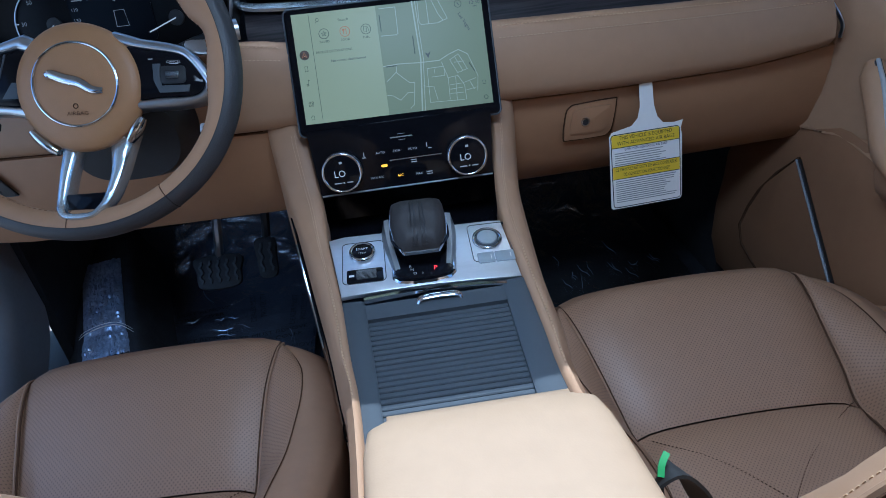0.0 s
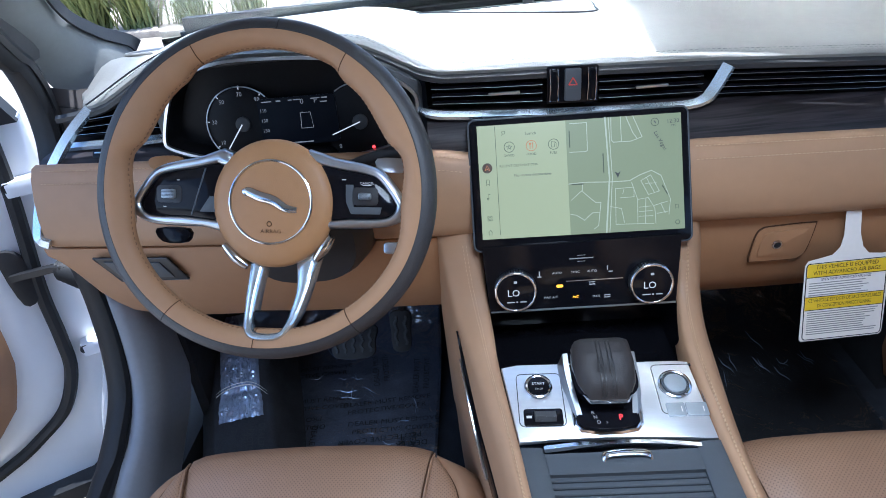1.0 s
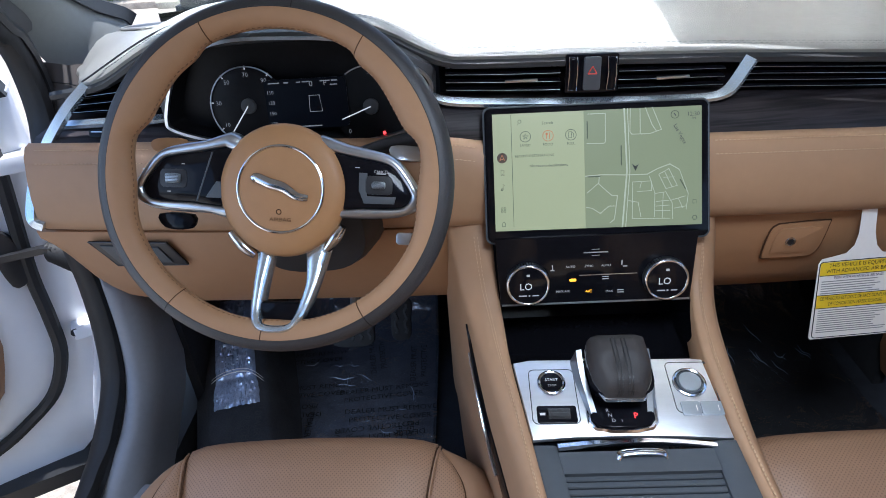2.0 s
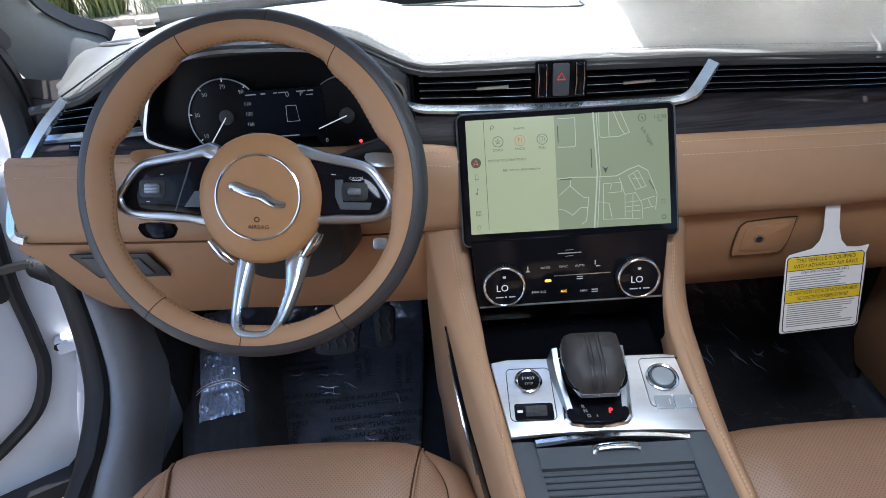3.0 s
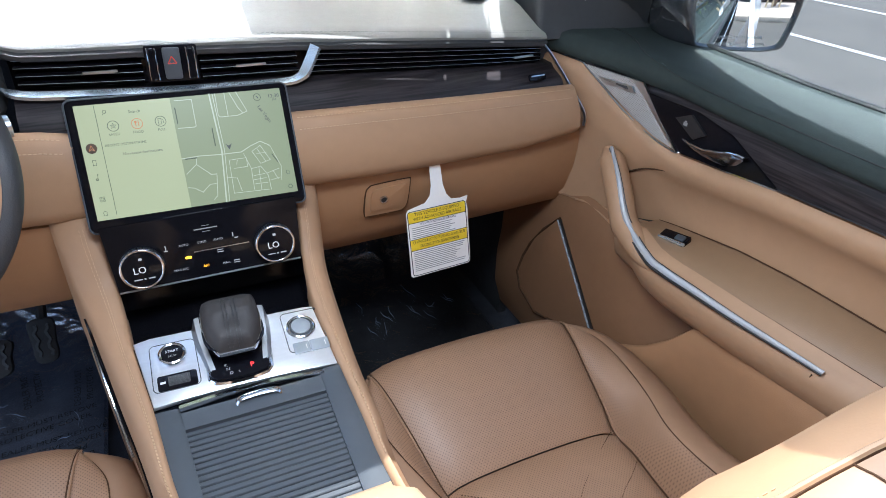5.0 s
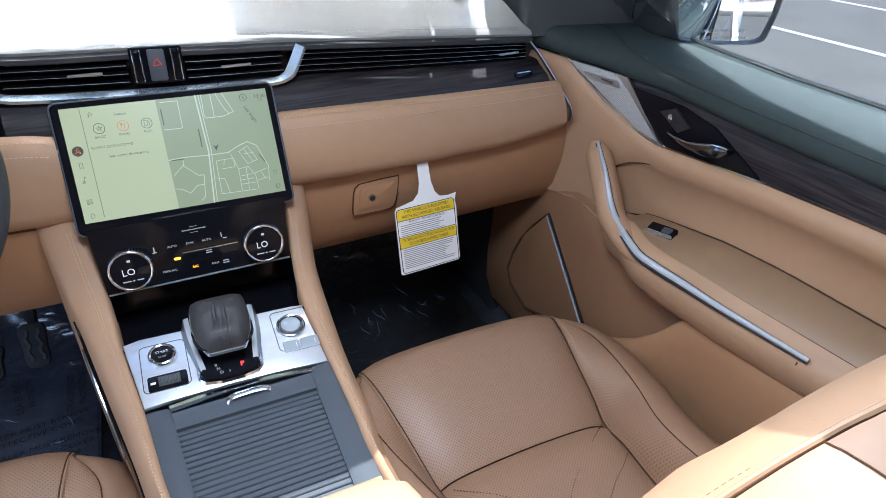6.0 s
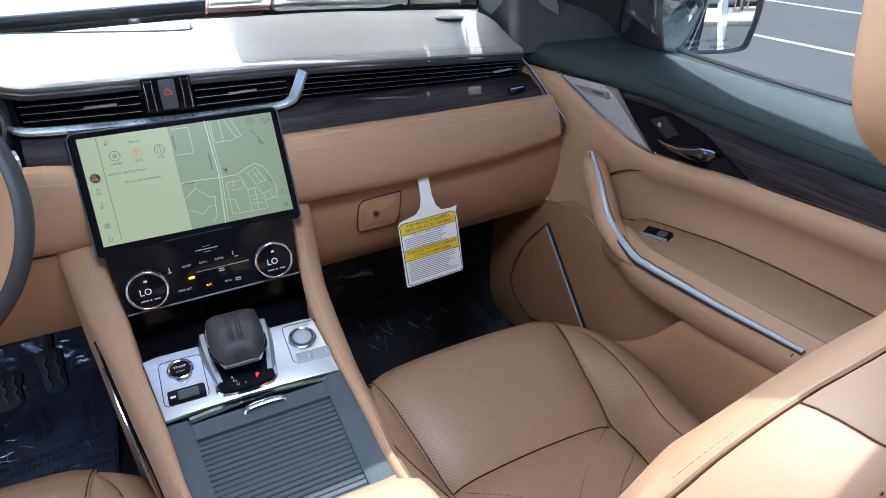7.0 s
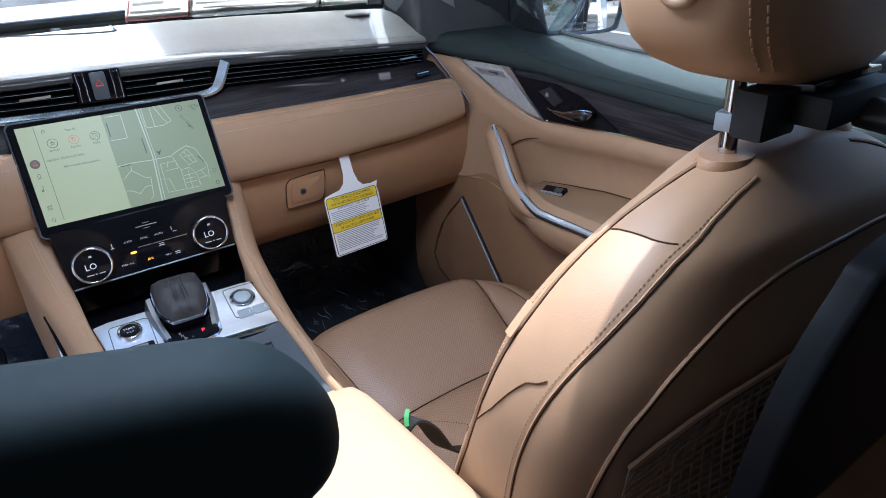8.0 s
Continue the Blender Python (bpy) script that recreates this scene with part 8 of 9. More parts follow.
part("door_skin", loft([[V((0.80, y, 0.38)), V((0.80, y, 1.06))] for y in (0.3, -1.0)], thick=0.01), m_charcoal, door, "dark inner door skin")
rows = [[V((0.832, y, 1.04)), V((0.715, y - 0.0, 1.27)), V((0.605, y - 0.1 * (y > 0.1), 1.475))] for y in (0.19, 0.04, -0.3, -0.6, -0.88)]
w = alone("window_2", loft(rows, thick=0.004), m_glass, "clear passenger side window", "window", kind="structure")
w.visible_shadow = False
# black quarter trim between pillar and window
rows = []
for t in range(7):
    k = t / 6
    f = lerp(V((0.70, 0.36, 1.085)), V((0.585, 0.06, 1.36)), k)
    b = lerp(V((0.818, 0.155, 1.070)), V((0.64, -0.06, 1.40)), k)
    rows.append([f, lerp(f, b, 0.5) + V((-0.006, -0.006, 0)), b, b + V((0.012, 0.006, 0))])
part("mirror_quarter", loft(rows, thick=0.008), m_charcoal, door, "dark trim in the window corner")

# ---- door mirror ----
mir = thing("door_mirror", (0.86, 0.06, 1.06), "dark door mirror with a wide reflecting glass", "mirror")
N = V((-0.40, -0.912, 0.205)).normalized()
GC = V((0.882, -0.020, 1.130))
GX = V((0, 0, 1)).cross(N).normalized()
GM = face_frame(GC, GX, (0, 0, 1))
shape = soft_outline([(-0.082, 0.055), (0.050, 0.058), (0.070, 0.035), (0.064, -0.026), (0.044, -0.048), (-0.060, -0.046), (-0.082, -0.028)], 5)
bm = bmesh.new()
R = 1.4
gr = []
for k in range(9):
    f = k / 8
    gr.append([GM @ V((x * f, y * f, -((x * f) ** 2 + (y * f) ** 2) / (2 * R))) for x, y in shape])
add_grid(bm, gr[1:], True)
bm.faces.new([bm.verts.new(p) for p in gr[1]])
part("mirror_glass", bm, m_mirror, mir, "slightly domed mirror glass", sharp=80)
rows = []
for f, h in ((1.0, 0.003), (1.06, 0.007), (1.14, 0.005), (1.19, -0.012), (1.16, -0.04), (1.0, -0.075), (0.75, -0.10), (0.4, -0.112), (0.02, -0.115)):
    rows.append([GM @ V((x * f + 0.75 * min(0, h + 0.004), y * f, h - 0.004)) for x, y in shape])
part("mirror_shell", loft(rows, True), m_mirrorshell, mir, "gloss dark mirror shell", sharp=80)
part("mirror_foot", sweep(spline([(0.835, 0.125, 1.078), (0.85, 0.115, 1.088), (0.875, 0.090, 1.10)], 5), ring(0.034, 0.020, 16), (0, 0, 1)), m_gloss, mir, "gloss dark mirror foot")
writing("mirror_text", "OBJECTS IN MIRROR ARE", 0.0066, GM @ at(-0.006, -0.034, 0.0005), m_greyink, mir)
writing("mirror_text", "CLOSER THAN THEY APPEAR", 0.0066, GM @ at(-0.006, -0.045, 0.0), m_greyink, mir)

# ---- driver's side: open door and its aperture ----
ap = thing("door_aperture", (-0.85, 0.2, 0.4), "white painted door aperture with a black rubber seal and grey kick panel", "door frame", kind="structure")
# grey kick panel inside the footwell
KL = [(0.80, -0.745, 0.155), (0.70, -0.742, 0.140), (0.62, -0.741, 0.115), (0.56, -0.742, 0.065), (0.52, -0.752, 0.01), (0.47, -0.765, -0.06)]
KR = [(0.80, -0.712, 0.235), (0.70, -0.712, 0.21), (0.62, -0.712, 0.187), (0.55, -0.713, 0.155), (0.49, -0.717, 0.09), (0.43, -0.722, 0.02)]
rows = []
for a, b in zip(spline(KL, 5), spline(KR, 5)):
    p, q = V((a.y, a.z, a.x)), V((b.y, b.z, b.x))
    rows.append([p + V((-0.02, 0.02, 0)), p] + [lerp(p, q, k) + V((0.012, -0.010, 0.0)) * math.sin(math.pi * k) for k in (0.2, 0.5, 0.8)] + [q, q + V((0.004, 0.06, -0.02))])
part("kick_panel", loft(rows, thick=0.005), m_kick, ap, "grey moulded kick panel", sharp=80)
# white jamb behind it
rows = []
for i in range(14):
    t = i / 13
    z = lerp(1.06, 0.26, t)
    y0 = curve_at([(0.26, 0.05), (0.48, 0.10), (0.56, 0.15), (0.68, 0.20), (0.85, 0.22), (1.0, 0.26), (1.14, 0.29)], z)
    x0 = curve_at([(0.26, -0.83), (0.45, -0.825), (0.65, -0.805), (0.85, -0.80), (1.14, -0.79)], z)
    rows.append([V((x0 + 0.03, y0 - 0.02, z)), V((x0, y0, z)), V((x0 - 0.03, y0 + 0.05, z)), V((x0 - 0.075, y0 + 0.085, z)), V((x0 - 0.11, y0 + 0.16, z)), V((x0 - 0.12, y0 + 0.35, z))])
part("jamb", loft(rows, thick=0.006), m_white, ap, "white painted jamb", sharp=80)
seal = [V((-0.70, -0.10, 1.42)), V((-0.75, 0.09, 1.29)), V((-0.78, 0.198, 1.195)), V((-0.785, 0.226, 1.16)), V((-0.787, 0.238, 1.11)), V((-0.786, 0.232, 1.05)), V((-0.784, 0.206, 0.985)), V((-0.782, 0.180, 0.86)), V((-0.782, 0.176, 0.775)), V((-0.782, 0.160, 0.684)), V((-0.782, 0.130, 0.609)), V((-0.785, 0.076, 0.555)), V((-0.79, 0.015, 0.515)), V((-0.79, -0.10, 0.485)), V((-0.79, -0.4, 0.47)), V((-0.79, -0.85, 0.47))]
part("aperture_seal", sweep(spline(seal, 8), ring(0.030, 0.018, 12), (-0.6, -0.7, 0.2)), m_rubber, ap, "thick black rubber seal")
part("seal_backing", sweep([p + V((0.012, 0.012, 0.0)) for p in spline(seal, 8)], ring(0.019, 0.010, 8), (-0.6, -0.7, 0.2)), m_black, ap, "black trim behind the seal")
part("sill_plate", box((0.09, 0.95, 0.05), at(-0.735, -0.45, 0.45), 0.012), m_kick, ap, "grey sill plate")
part("outer_sill", box((0.07, 1.9, 0.14), at(-0.845, -0.75, 0.36), 0.03), m_charcoal, ap, "dark outer sill")
dd = V((-0.8713, -0.4907, 0))      # the way the open door reaches outward
dn = V((0.4907, -0.8713, 0))       # its inner face looks rearward and in
hinge = V((-0.90, 0.33, 0))


def dpt(u, z, n=0.0):
    return hinge + dd * u + dn * n + V((0, 0, z))


DM2 = face_frame(dpt(0, 0), tuple(-dd), (0, 0, 1))
for z in (0.60, 0.95):
    part("hinge", box((0.06, 0.045, 0.03), DM2 @ at(-0.03, z, 0.012) @ pose(0, 0, 0, 90), 0.006), m_white, ap, "white painted hinge")
    part("hinge_bolt", rod(dpt(0.053, z + 0.004, 0.02), dpt(0.053, z + 0.004, 0.034), 0.009, 10), m_black, ap, "hinge bolt")
ck = thing("check_strap", (-0.92, 0.29, 0.78), "black door check strap with ribbed rubber boot", "check strap")
part("strap", sweep([dpt(0.11, 0.792, 0.03), dpt(0.04, 0.795, 0.045), V((-0.83, 0.255, 0.80))], [(-0.007, -0.006), (0.007, -0.006), (0.007, 0.006), (-0.007, 0.006)], (0, 0, 1)), m_black, ck)
rows = []
for i in range(15):
    k = i / 14
    m = face_frame(lerp(V((-0.838, 0.258, 0.785)), dpt(0.035, 0.785, 0.036), k), (0, 1, 0.1), (0, 0, 1))
    rows.append([m @ V((r, q, 0)) for r, q in ring((0.019 if i % 2 else 0.014) + 0.016 * (1 - k), n=20)])
bm = loft(rows, True, caps=True)
part("boot", bm, m_rubber, ck, "ribbed rubber boot")
part("plate", slab(soft_outline([(-0.02, 0.05), (0.016, 0.04), (0.02, -0.04), (-0.014, -0.055)], 4), DM2 @ at(-0.098, 0.787, 0.02), 0.010, 0.003), m_black, ck, "black mounting plate")

od = thing("door_2", (-1.05, 0.25, 0.3), "open white driver's door with a black seal and tan lining", "door", kind="structure")
EDGE = [(0.27, 0.16), (0.31, 0.10), (0.40, 0.055), (0.50, 0.03), (0.65, 0.015), (0.85, 0.005), (1.06, 0.0)]
SEAL = [(0.389, 0.264), (0.425, 0.20), (0.477, 0.135), (0.56, 0.094), (0.642, 0.084), (0.756, 0.078), (0.937, 0.054), (1.06, 0.045)]
ZD = [lerp(0.28, 1.06, i / 16) for i in range(17)]
rows = []
for z in ZD:
    e, s0 = curve_at(EDGE, z), curve_at(SEAL, z) if z > 0.389 else 0.3
    rows.append([dpt(e, z, -0.06), dpt(e, z, -0.012), dpt(e + 0.012, z, 0.0), dpt(lerp(e, s0, 0.6), z, 0.006), dpt(s0, z, 0.012), dpt(s0 + 0.03, z, 0.016), dpt(s0 + 0.06, z, 0.030), dpt(1.1, z, 0.030), dpt(1.1, z, -0.10), dpt(e, z, -0.10)])
part("frame", loft(rows, True, caps=True), m_white, od, "white painted door frame", sharp=50)
line = spline([dpt(u, z, 0.020) for z, u in SEAL[::-1]] + [dpt(0.36, 0.36, 0.024), dpt(0.6, 0.345, 0.03), dpt(1.0, 0.345, 0.03)], 6)
part("door_seal", tube(line, 0.0125, 8, up=(0.49, -0.87, 0)), m_rubber, od, "black rubber door seal")
rows = []
for z in ZD[3:]:
    c = curve_at([(0.40, 0.34), (0.47, 0.26), (0.53, 0.205), (0.63, 0.173), (0.8, 0.165), (1.06, 0.16)], z)
    rows.append([dpt(c, z, 0.028), dpt(c + 0.01, z, 0.055), dpt(c + 0.1, z, 0.075), dpt(1.05, z, 0.075)])
part("lining", loft(rows, thick=0.006), m_tan_low, od, "tan inner door lining", sharp=80)
part("lower_strip", sweep([dpt(0.09, 0.275, 0.0), dpt(1.1, 0.275, 0.0)], [(-0.05, -0.016), (0.02, -0.016), (0.024, 0.016), (-0.05, 0.020)], (0, 0, 1)), m_black, od, "black lower door strip")

rows = []
for i in range(9):
    t = i / 8
    z = lerp(1.055, 1.42, t)
    a = 0.0 + 0.26 * t ** 1.2
    rows.append([dpt(a, z, -0.05), dpt(a, z, 0.012), dpt(a + 0.07 + 0.10 * (1 - t) ** 2, z, 0.014), dpt(a + 0.07 + 0.10 * (1 - t) ** 2, z, -0.05)])
part("window_frame", loft(rows, True, caps=True), m_rubber, od, "black upper window frame", sharp=50)

# ---- floor mats, covers, pedals ----
def mat(x0, x1, label):
    t = thing("floor_mat", ((x0 + x1) / 2, 0.1, 0.365), label, "floor mat", "floor mats")
    rows = []
    for i in range(19):
        k = i / 18
        y = lerp(-0.12, 0.62, k)
        z = 0.368 + 0.30 * smooth((y - 0.36) / 0.5) * max(0, (y - 0.36)) / 0.26
        rows.append([V((lerp(x0, x1, j / 10), y, z + 0.003 * noise.noise(V((j, i * 0.7, x0))))) for j in range(11)])
    # passenger's mat takes the black carpet to stand in for its footwell's shade
    part("carpet", loft(rows, thick=-0.008), m_mat if x0 < 0 else m_carpet, t, "carpet mat toned for its footwell's light")
    return t, rows


dm, drows = mat(-0.705, -0.245, "dark driver's floor mat under a clear printed plastic cover")
pm, prows = mat(0.20, 0.60, "dark passenger's floor mat under a clear plastic cover")


def cover(rows, name, label, seed, amount, spots, mean):
    out = []
    for i, r in enumerate(rows):
        out.append([])
        for j in range(41):
            a = j / 40 * (len(r) - 1)
            p = lerp(r[int(min(a, len(r) - 1.001))], r[int(min(a, len(r) - 1.001)) + 1], a - int(min(a, len(r) - 1.001)))
            out[-1].append(p)
    fine = []
    for i in range(len(out) - 1):
        for k in range(3):
            fine.append([lerp(p, q, k / 3) for p, q in zip(out[i], out[i + 1])])
    fine.append(out[-1])
    for i, r in enumerate(fine):
        for j, p in enumerate(r):
            n1, n2 = noise.noise(V((p.x * 9, p.y * 9, seed))), noise.noise(V((p.x * 28, p.y * 22, seed + 4)))
            r[j] = p + V((0, 0, 0.007 + amount * (0.5 * max(0, n1) + 0.9 * max(0, n2 - 0.12))))
    c = thing(name, fine[0][20], label, "plastic cover", "mat covers")
    part("sheet", loft(fine), m_film, c, "clear wrinkled film", sharp=180)
    for row in (fine[0], fine[-1], [r[0] for r in fine], [r[-1] for r in fine]):
        part("folded_edge", sweep([p + V((0, 0, 0.001)) for p in row], [(-0.004, 0), (0.004, 0), (0.004, 0.0008), (-0.004, 0.0008)]), m_film, c, "folded film edge")
    # short bright tubes painting the glints along the film's creases
    rnd = random.Random(int(seed * 10))
    for (mx, my), n in spots:
        for i in range(n):
            a, l = rnd.gauss(mean, 0.35), rnd.uniform(0.02, 0.055)
            p = V((mx + rnd.gauss(0, 0.035), my + rnd.gauss(0, 0.03), 0))
            q = p + V((math.cos(a), math.sin(a), 0)) * l
            k = lerp(p, q, 0.5) + V((rnd.gauss(0, 0.003), rnd.gauss(0, 0.003), 0))
            line = [v + V((0, 0, 0.368 + 0.30 * smooth((v.y - 0.36) / 0.5) * max(0, (v.y - 0.36)) / 0.26 + 0.016 + 0.002 * math.sin(j))) for j, v in enumerate(spline([p, k, q], 4))]
            part("crease", tube(line, 0.0010, 5, scale=[math.sin(math.pi * (0.08 + 0.84 * j / (len(line) - 1))) for j in range(len(line))]), m_foil, c, "bright tube drawn for a glint on the film")
    return c


cover(drows, "mat_cover", "clear wrinkled plastic cover printed with dealer notes on the floor mat", 2.0, 0.020, (((-0.499, 0.50), 2), ((-0.50, 0.38), 3), ((-0.43, 0.355), 5), ((-0.345, 0.28), 3)), -0.35)
cover(prows, "mat_cover", "clear wrinkled plastic cover on the passenger's floor mat", 7.0, 0.020, (((0.34, 0.345), 6), ((0.42, 0.378), 5), ((0.50, 0.375), 4)), 1.45)


def mat_print(x, y, turn, lines, size):
    z = 0.372 + 0.30 * smooth((y - 0.36) / 0.5) * max(0, (y - 0.36)) / 0.26
    m = pose(x, y, z + 0.002, 0, 0, turn)
    for i, s in enumerate(lines):
        writing("mat_print", s, size, m @ at(0, -i * size * 1.25, 0), m_ink, dm, "black printed note")


for x, y, turn in ((-0.36, 0.33, 6), (-0.53, 0.34, 4), (-0.30, 0.44, 92), (-0.36, 0.20, 186), (-0.50, 0.17, 274), (-0.43, 0.12, 96), (-0.57, 0.10, 84), (-0.33, 0.06, 92), (-0.40, 0.46, 100), (-0.58, 0.26, 182), (-0.34, 0.27, 3), (-0.55, 0.44, 5), (-0.47, 0.05, 272), (-0.61, 0.16, 92), (-0.29, 0.14, 274)):
    mat_print(x, y, turn, ("DEALER MUST REMOVE", "PROTECTIVE COVER"), 0.0185)
# sloping footrest with a strip of clear film wrinkled over it
FLOW, FHIGH = V((-0.6135, 0.187, 0.480)), V((-0.675, 0.420, 0.560))
fy = (FHIGH - FLOW).normalized()
fx = V((0.964, 0.255, 0.0)).normalized()
fz = fx.cross(fy).normalized()
FM = Matrix(((fx.x, fy.x, fz.x, FLOW.x), (fx.y, fy.y, fz.y, FLOW.y), (fx.z, fy.z, fz.z, FLOW.z), (0, 0, 0, 1)))
rows = []
for c, left, right in ((V((-0.580, 0.005, 0.379)), 0.380, 0.379), (V((-0.592, 0.07, 0.404)), 0.392, 0.385), (V((-0.603, 0.13, 0.440)), 0.405, 0.390), (FLOW + V((0, 0, -0.001)), 0.440, 0.392), (lerp(FLOW, FHIGH, 0.5) + V((0, 0, -0.001)), 0.48, 0.40), (FHIGH + V((0, 0, -0.001)), 0.52, 0.45), (FHIGH + fy * 0.12, 0.56, 0.50)):
    rows.append([V((c.x - 0.095, c.y, left - 0.02)), V((c.x - 0.062, c.y, lerp(c.z, left, 0.35))), c - fx * 0.048, c, c + fx * 0.048, V((c.x + 0.060, c.y + 0.012, c.z - 0.006)), V((c.x + 0.085, c.y + 0.012, lerp(c.z, right, 0.75))), V((c.x + 0.105, c.y + 0.012, right - 0.01))])
part("footrest", loft(rows), m_carpet, bpy.data.objects["floor"], "dark carpeted footrest rising from the mat", sharp=80)
ay = (FLOW - V((-0.592, 0.07, 0.404))).normalized()
an = fx.cross(ay).normalized()
AM = Matrix(((fx.x, ay.x, an.x, -0.598), (fx.y, ay.y, an.y, 0.115), (fx.z, ay.z, an.z, 0.4365), (0, 0, 0, 1)))
for u, turn in ((-0.022, 84), (0.030, 264)):
    for k, txt in enumerate(("DEALER MUST REMOVE", "PROTECTIVE COVER")):
        writing("mat_print", txt, 0.0165, AM @ at(u, 0, 0.001) @ pose(0, 0, 0, 0, 0, turn) @ at(0, -k * 0.021, 0), m_ink, dm, "black printed note", stretch=0.8)
LEN = (FHIGH - FLOW).length
rows = []
for i in range(71):
    t = i / 70
    fold = math.exp(-((t - 0.24) / 0.025) ** 2)
    w = 0.0385 * (1 + 0.10 * smooth((0.24 - t) / 0.1))
    row = []
    for j in range(41):
        u = j / 20 - 1
        n1 = abs(noise.noise(V((j * 0.20, i * 0.34, 3)))) + 0.6 * abs(noise.noise(V((j * 0.45, i * 0.75, 9)))) + 0.3 * abs(noise.noise(V((j * 0.9, i * 1.1, 5))))
        row.append(FM @ V((w * u + 0.0016 * noise.noise(V((1, i * 0.35, 4 + 3 * u))), LEN * t - 0.002 + 0.0015 * noise.noise(V((j * 0.4, 2, 1))), 0.001 + (1 - u ** 8) * (0.002 + 0.0062 * n1) * (1 - 0.7 * fold))))
    rows.append(row)
bag = thing("plastic_wrap", FLOW, "shiny clear plastic film wrinkled over the driver's footrest", "plastic wrap")
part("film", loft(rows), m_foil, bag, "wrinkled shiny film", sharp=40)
# white tubes paint the shine where the film folds
for d, r in ((0.0, 0.0012), (0.0065, 0.0008)):
    line = spline([FM @ V((u, LEN * 0.235 + d + 0.012 * (1 - (u / 0.042) ** 2) - 0.012 * smooth((u - 0.02) / 0.04), 0.0072 - 0.006 * smooth((abs(u) - 0.036) / 0.02))) for u in (-0.046, -0.036, -0.02, 0.0, 0.02, 0.036, 0.052)], 6)
    part("fold", tube(line, r, 6, scale=[0.3 + 0.7 * math.sin(math.pi * k / (len(line) - 1)) for k in range(len(line))]), m_paper, bag, "white tube drawn for the shine on a fold")


def pedal(x, y, z, w, h, tilt, label, arm):
    t = thing("pedal", (x, y, z), label, "pedal", "pedals")
    m = pose(x, y, z, tilt)
    outline = soft_outline([(-w / 2, h / 2), (w / 2, h / 2), (w / 2 * 1.02, 0), (w / 2 * 0.82, -h / 2), (-w / 2 * 0.82, -h / 2), (-w / 2 * 1.02, 0)], 4)
    part("pad", slab(outline, m, 0.012, 0.003), m_rubber, t, "black rubber pad")
    bm = bmesh.new()
    n = max(2, int(w / 0.016))
    for i in range(n):
        u = -w / 2 + (i + 0.5) * w / n
        pts = [m @ V((u + 0.003 * math.sin(k * 1.9), lerp(-h / 2 + 0.01, h / 2 - 0.008, k / 8), 0.013)) for k in range(9)]
        sweep(pts, [(-0.003, -0.002), (0.003, -0.002), (0.0025, 0.002), (-0.0025, 0.002)], tuple(m.to_3x3() @ V((0, 0, 1))), bm=bm)
    part("grip_ribs", bm, m_charcoal, t, "raised grip ribs")
    part("arm", tube(spline([m @ V((0, h * 0.3, -0.004)), V((x + 0.01, y + 0.03, z + 0.08)), V((x + 0.02, y + 0.12, z + 0.24))], 5), 0.009, 8), m_black if arm else m_satin, t, "pedal arm")


pedal(-0.395, 0.30, 0.565, 0.085, 0.062, 52, "ribbed black rubber brake pedal", False)
pedal(-0.300, 0.315, 0.575, 0.038, 0.075, 60, "narrow ribbed black accelerator pedal", True)

# ---- airbag warning tag hanging from the glovebox ----
tag = thing("airbag_tag", (0.355, 0.06, 0.90), "white hanging card with yellow airbag warning bands and black print", "tag")
GM2 = face_frame((0.361, 0.042, 0.793), (1, 0.10, -0.02), (0.07, 0.25, 0.96))
card = [(-0.060, -0.055), (-0.057, -0.058), (0.052, -0.058), (0.056, -0.054), (0.058, 0.040), (0.056, 0.050), (0.060, 0.062), (0.046, 0.060), (0.028, 0.062), (0.019, 0.072), (0.014, 0.09), (0.012, 0.128), (-0.008, 0.128), (-0.008, 0.09), (-0.012, 0.074), (-0.022, 0.064), (-0.054, 0.058), (-0.058, 0.052)]
part("card", slab(card, GM2, 0.0008), m_paper, tag, "stiff white card")
CMAT = GM2 @ at(-0.001, 0, 0.0009)
bm = tube([CMAT @ V((a, b, 0)) for a, b in rounded(0.110, 0.110, 0.005, 4, 0, -0.001)], 0.0007, 4, True)
part("border", bm, m_ink, tag)
part("yellow_band", bars(CMAT, [(-0.054, 0.044, 0.108, 0.018)]), m_yellow, tag, "yellow printed band")
part("yellow_band", bars(CMAT, [(-0.054, -0.003, 0.108, 0.018)]), m_yellow, tag, "yellow printed band")
part("band_rule", bars(CMAT @ at(0, 0, 0.0003), [(-0.054, 0.0346, 0.108, 0.0008), (-0.054, 0.0065, 0.108, 0.0008), (-0.054, -0.0124, 0.108, 0.0008)]), m_ink, tag)
C2 = CMAT @ at(0, 0, 0.0004)
for s, v in (("THIS VEHICLE IS EQUIPPED", 0.0485), ("WITH ADVANCED AIR BAGS", 0.0405)):
    writing("band_text", s, 0.0078, C2 @ at(0, v, 0), m_ink, tag, stretch=0.92)
for s, v in (("CE VEHICULE EST DOTE DE SACS GONFLABLES", 0.0015), ("DE CONCEPTION PERFECTIONNEE", -0.0065)):
    writing("band_text", s, 0.0072, C2 @ at(0, v, 0), m_ink, tag, stretch=0.66)
writing("card_text", "EVEN WITH ADVANCED AIR BAGS", 0.0052, C2 @ at(0, 0.031, 0), m_ink, tag, stretch=0.85)
rnd = random.Random(4)
part("small_print", bars(CMAT, [(-0.050, 0.026 - i * 0.0034, rnd.uniform(0.07, 0.1), 0.0013) for i in range(6)] + [(-0.050, -0.016 - i * 0.0032, rnd.uniform(0.075, 0.1), 0.0013) for i in range(11)]), m_greyink, tag, "rows of small print")

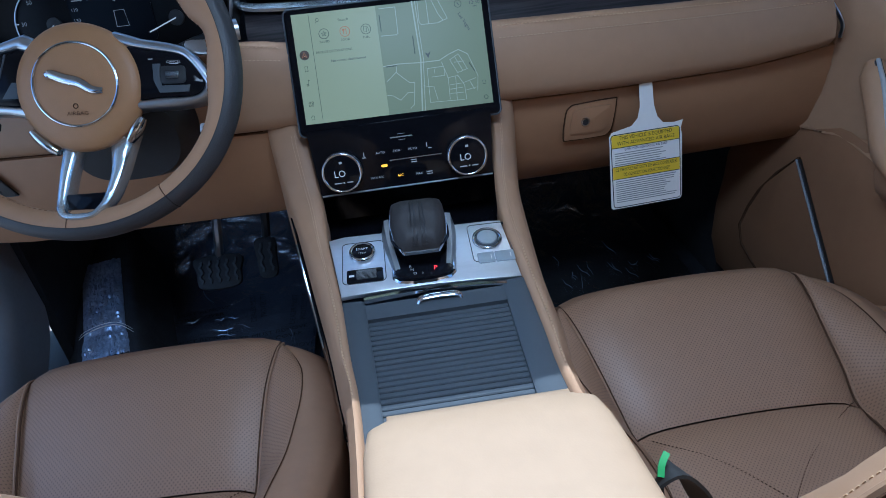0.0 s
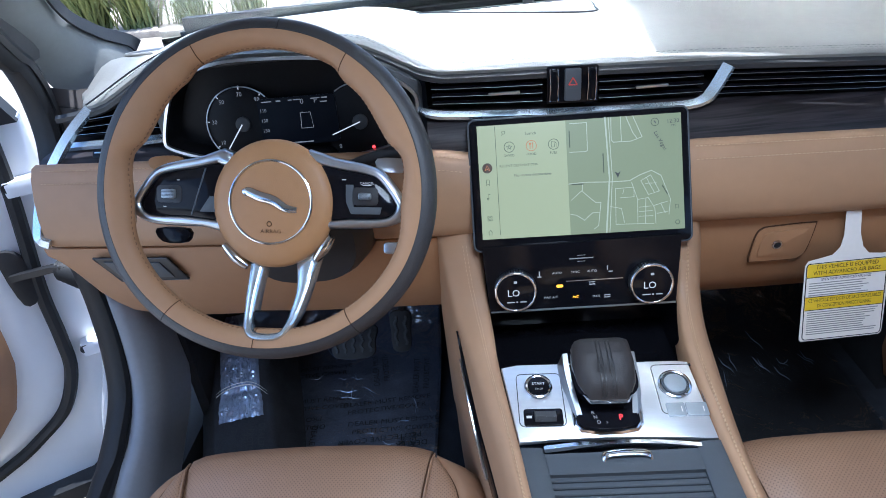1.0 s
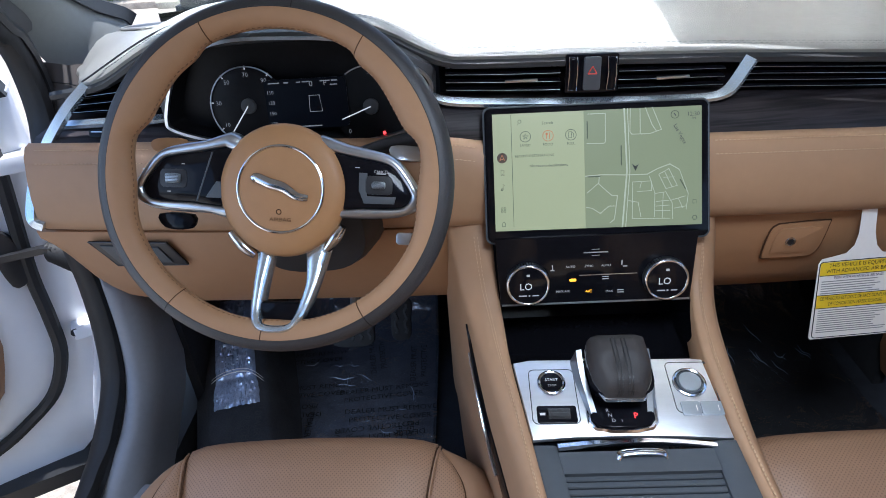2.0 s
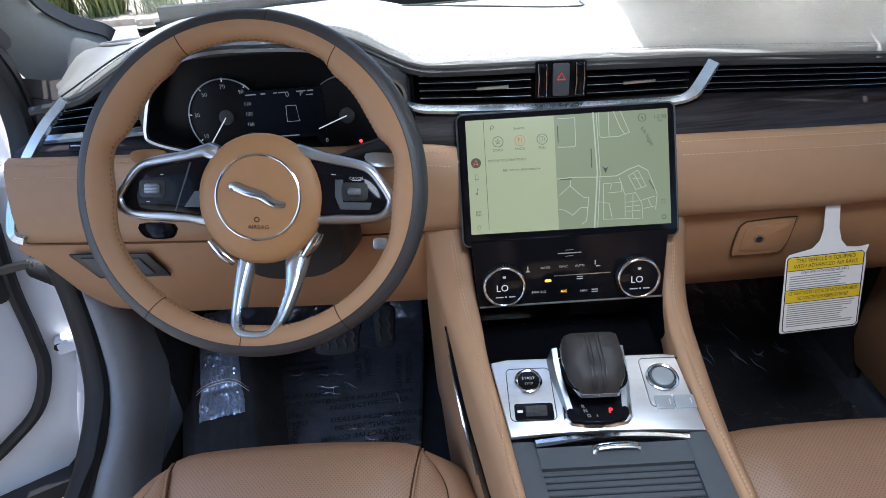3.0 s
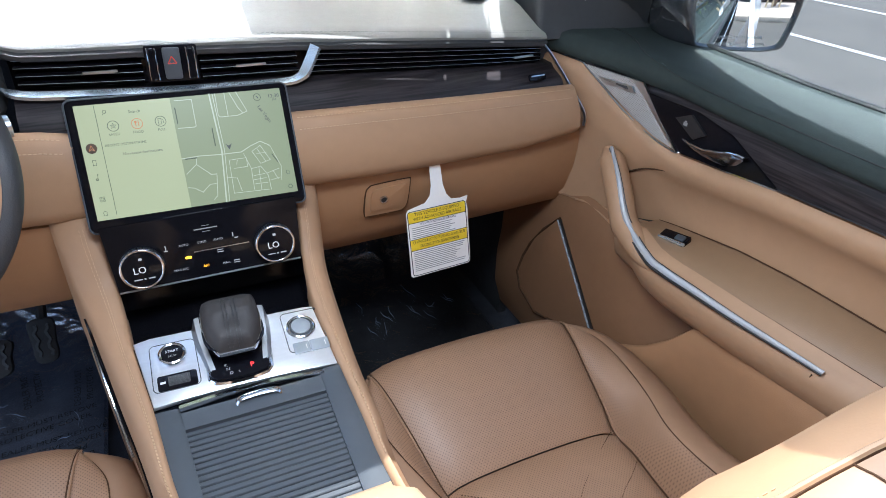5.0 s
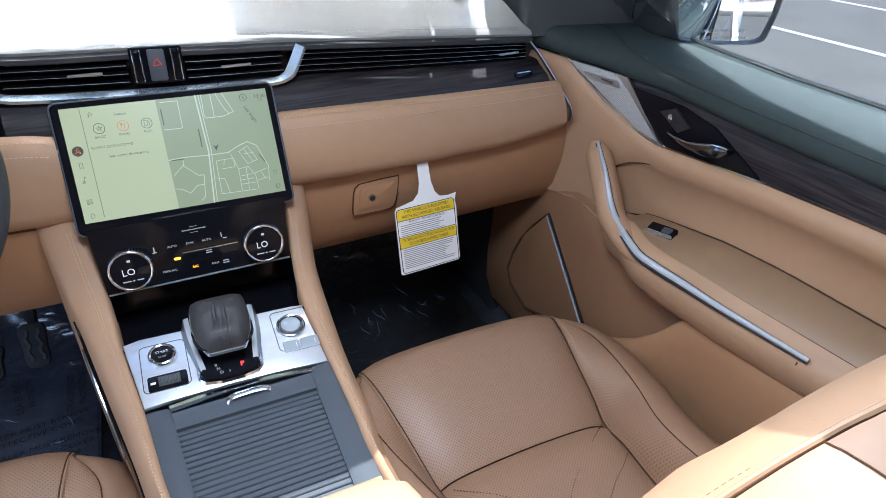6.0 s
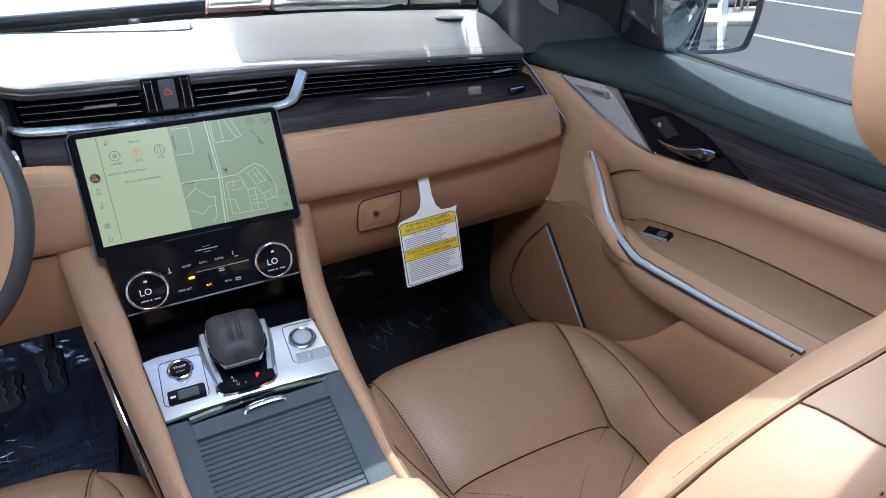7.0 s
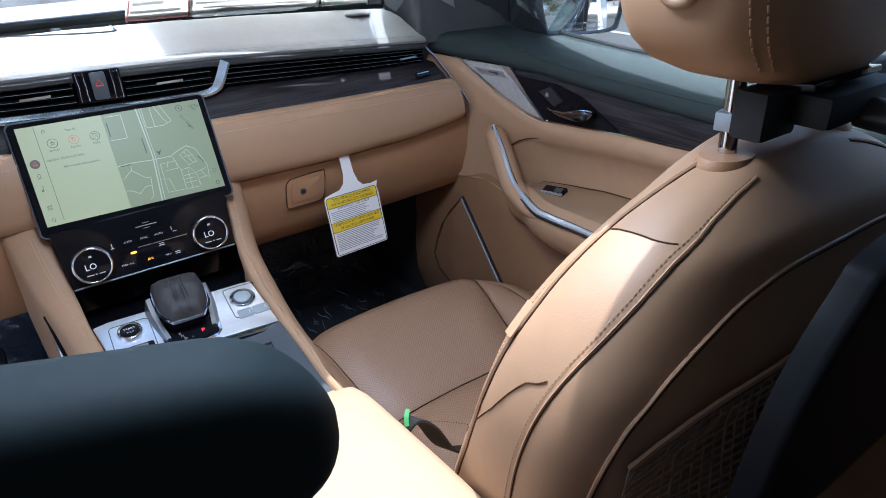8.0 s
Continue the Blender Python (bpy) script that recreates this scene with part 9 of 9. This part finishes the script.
# ---- papers on the windscreen ----
m_sheet = material("backlit_paper", (0.8, 0.78, 0.74), 0.7, var=0.03, var_scale=12)
_t = m_sheet.node_tree
_tl, _mx = _t.nodes.new("ShaderNodeBsdfTranslucent"), _t.nodes.new("ShaderNodeMixShader")
_tl.inputs[0].default_value = (0.8, 0.78, 0.74, 1)
_mx.inputs[0].default_value = 0.72
_t.links.new(_t.nodes["Principled BSDF"].outputs[0], _mx.inputs[1])
_t.links.new(_tl.outputs[0], _mx.inputs[2])
_t.links.new(_mx.outputs[0], _t.nodes["Material Output"].inputs[0])

def sheet(x0, x1, t0, t1, label, frame_mat, rows_n, seed, lean=0.0):
    s = thing("window_sheet", glass_point((x0 + x1) / 2, t0), label, "paper sheet", "window sheets")
    def sp(u, v, off):
        p = glass_point(lerp(x0 + lean * v, x1, u), lerp(t0, t1, v))
        return p + V((0, -0.4, -0.9)) * off
    part("sheet", loft([[sp(i / 6, j / 6, 0.008) for i in range(7)] for j in range(7)], thick=0.0006), m_sheet, s, "white printed sheet")
    rnd = random.Random(seed)
    bm = bmesh.new()
    for i in range(rows_n):
        v, a = 0.06 + 0.88 * i / rows_n, rnd.uniform(0.06, 0.12)
        b = rnd.uniform(0.5, 0.94)
        bm.faces.new([bm.verts.new(sp(u, w, 0.0092)) for u, w in ((a, v), (b, v), (b, v + 0.35 / rows_n), (a, v + 0.35 / rows_n))])
    tagged(part("print", bm, m_pale_print, s, "grey lines of print"), kind="stuff")
    bm = bmesh.new()
    for u0, v0, u1, v1 in ((0, 0, 1, 0.03), (0, 0, 0.03, 1), (0.97, 0, 1, 1)):
        bm.faces.new([bm.verts.new(sp(u, w, 0.0094)) for u, w in ((u0, v0), (u1, v0), (u1, v1), (u0, v1))])
    part("sheet_border", bm, frame_mat, s, "coloured printed border")


# sheets run up unseen glass; edges and slit shape the sun on the dash
sheet(0.128, 0.26, 0.02, 0.97, "white printed sheet with a red border behind the windscreen", m_pink, 16, 1, 0.045)
sheet(0.258, 0.528, 0.02, 0.97, "large white printed vehicle information sheet behind the windscreen", m_pale_print, 26, 2)
sheet(0.535, 0.622, 0.02, 0.97, "white printed sheet with a green border behind the windscreen", material("green_print", (0.45, 0.62, 0.4), 0.6), 14, 3)
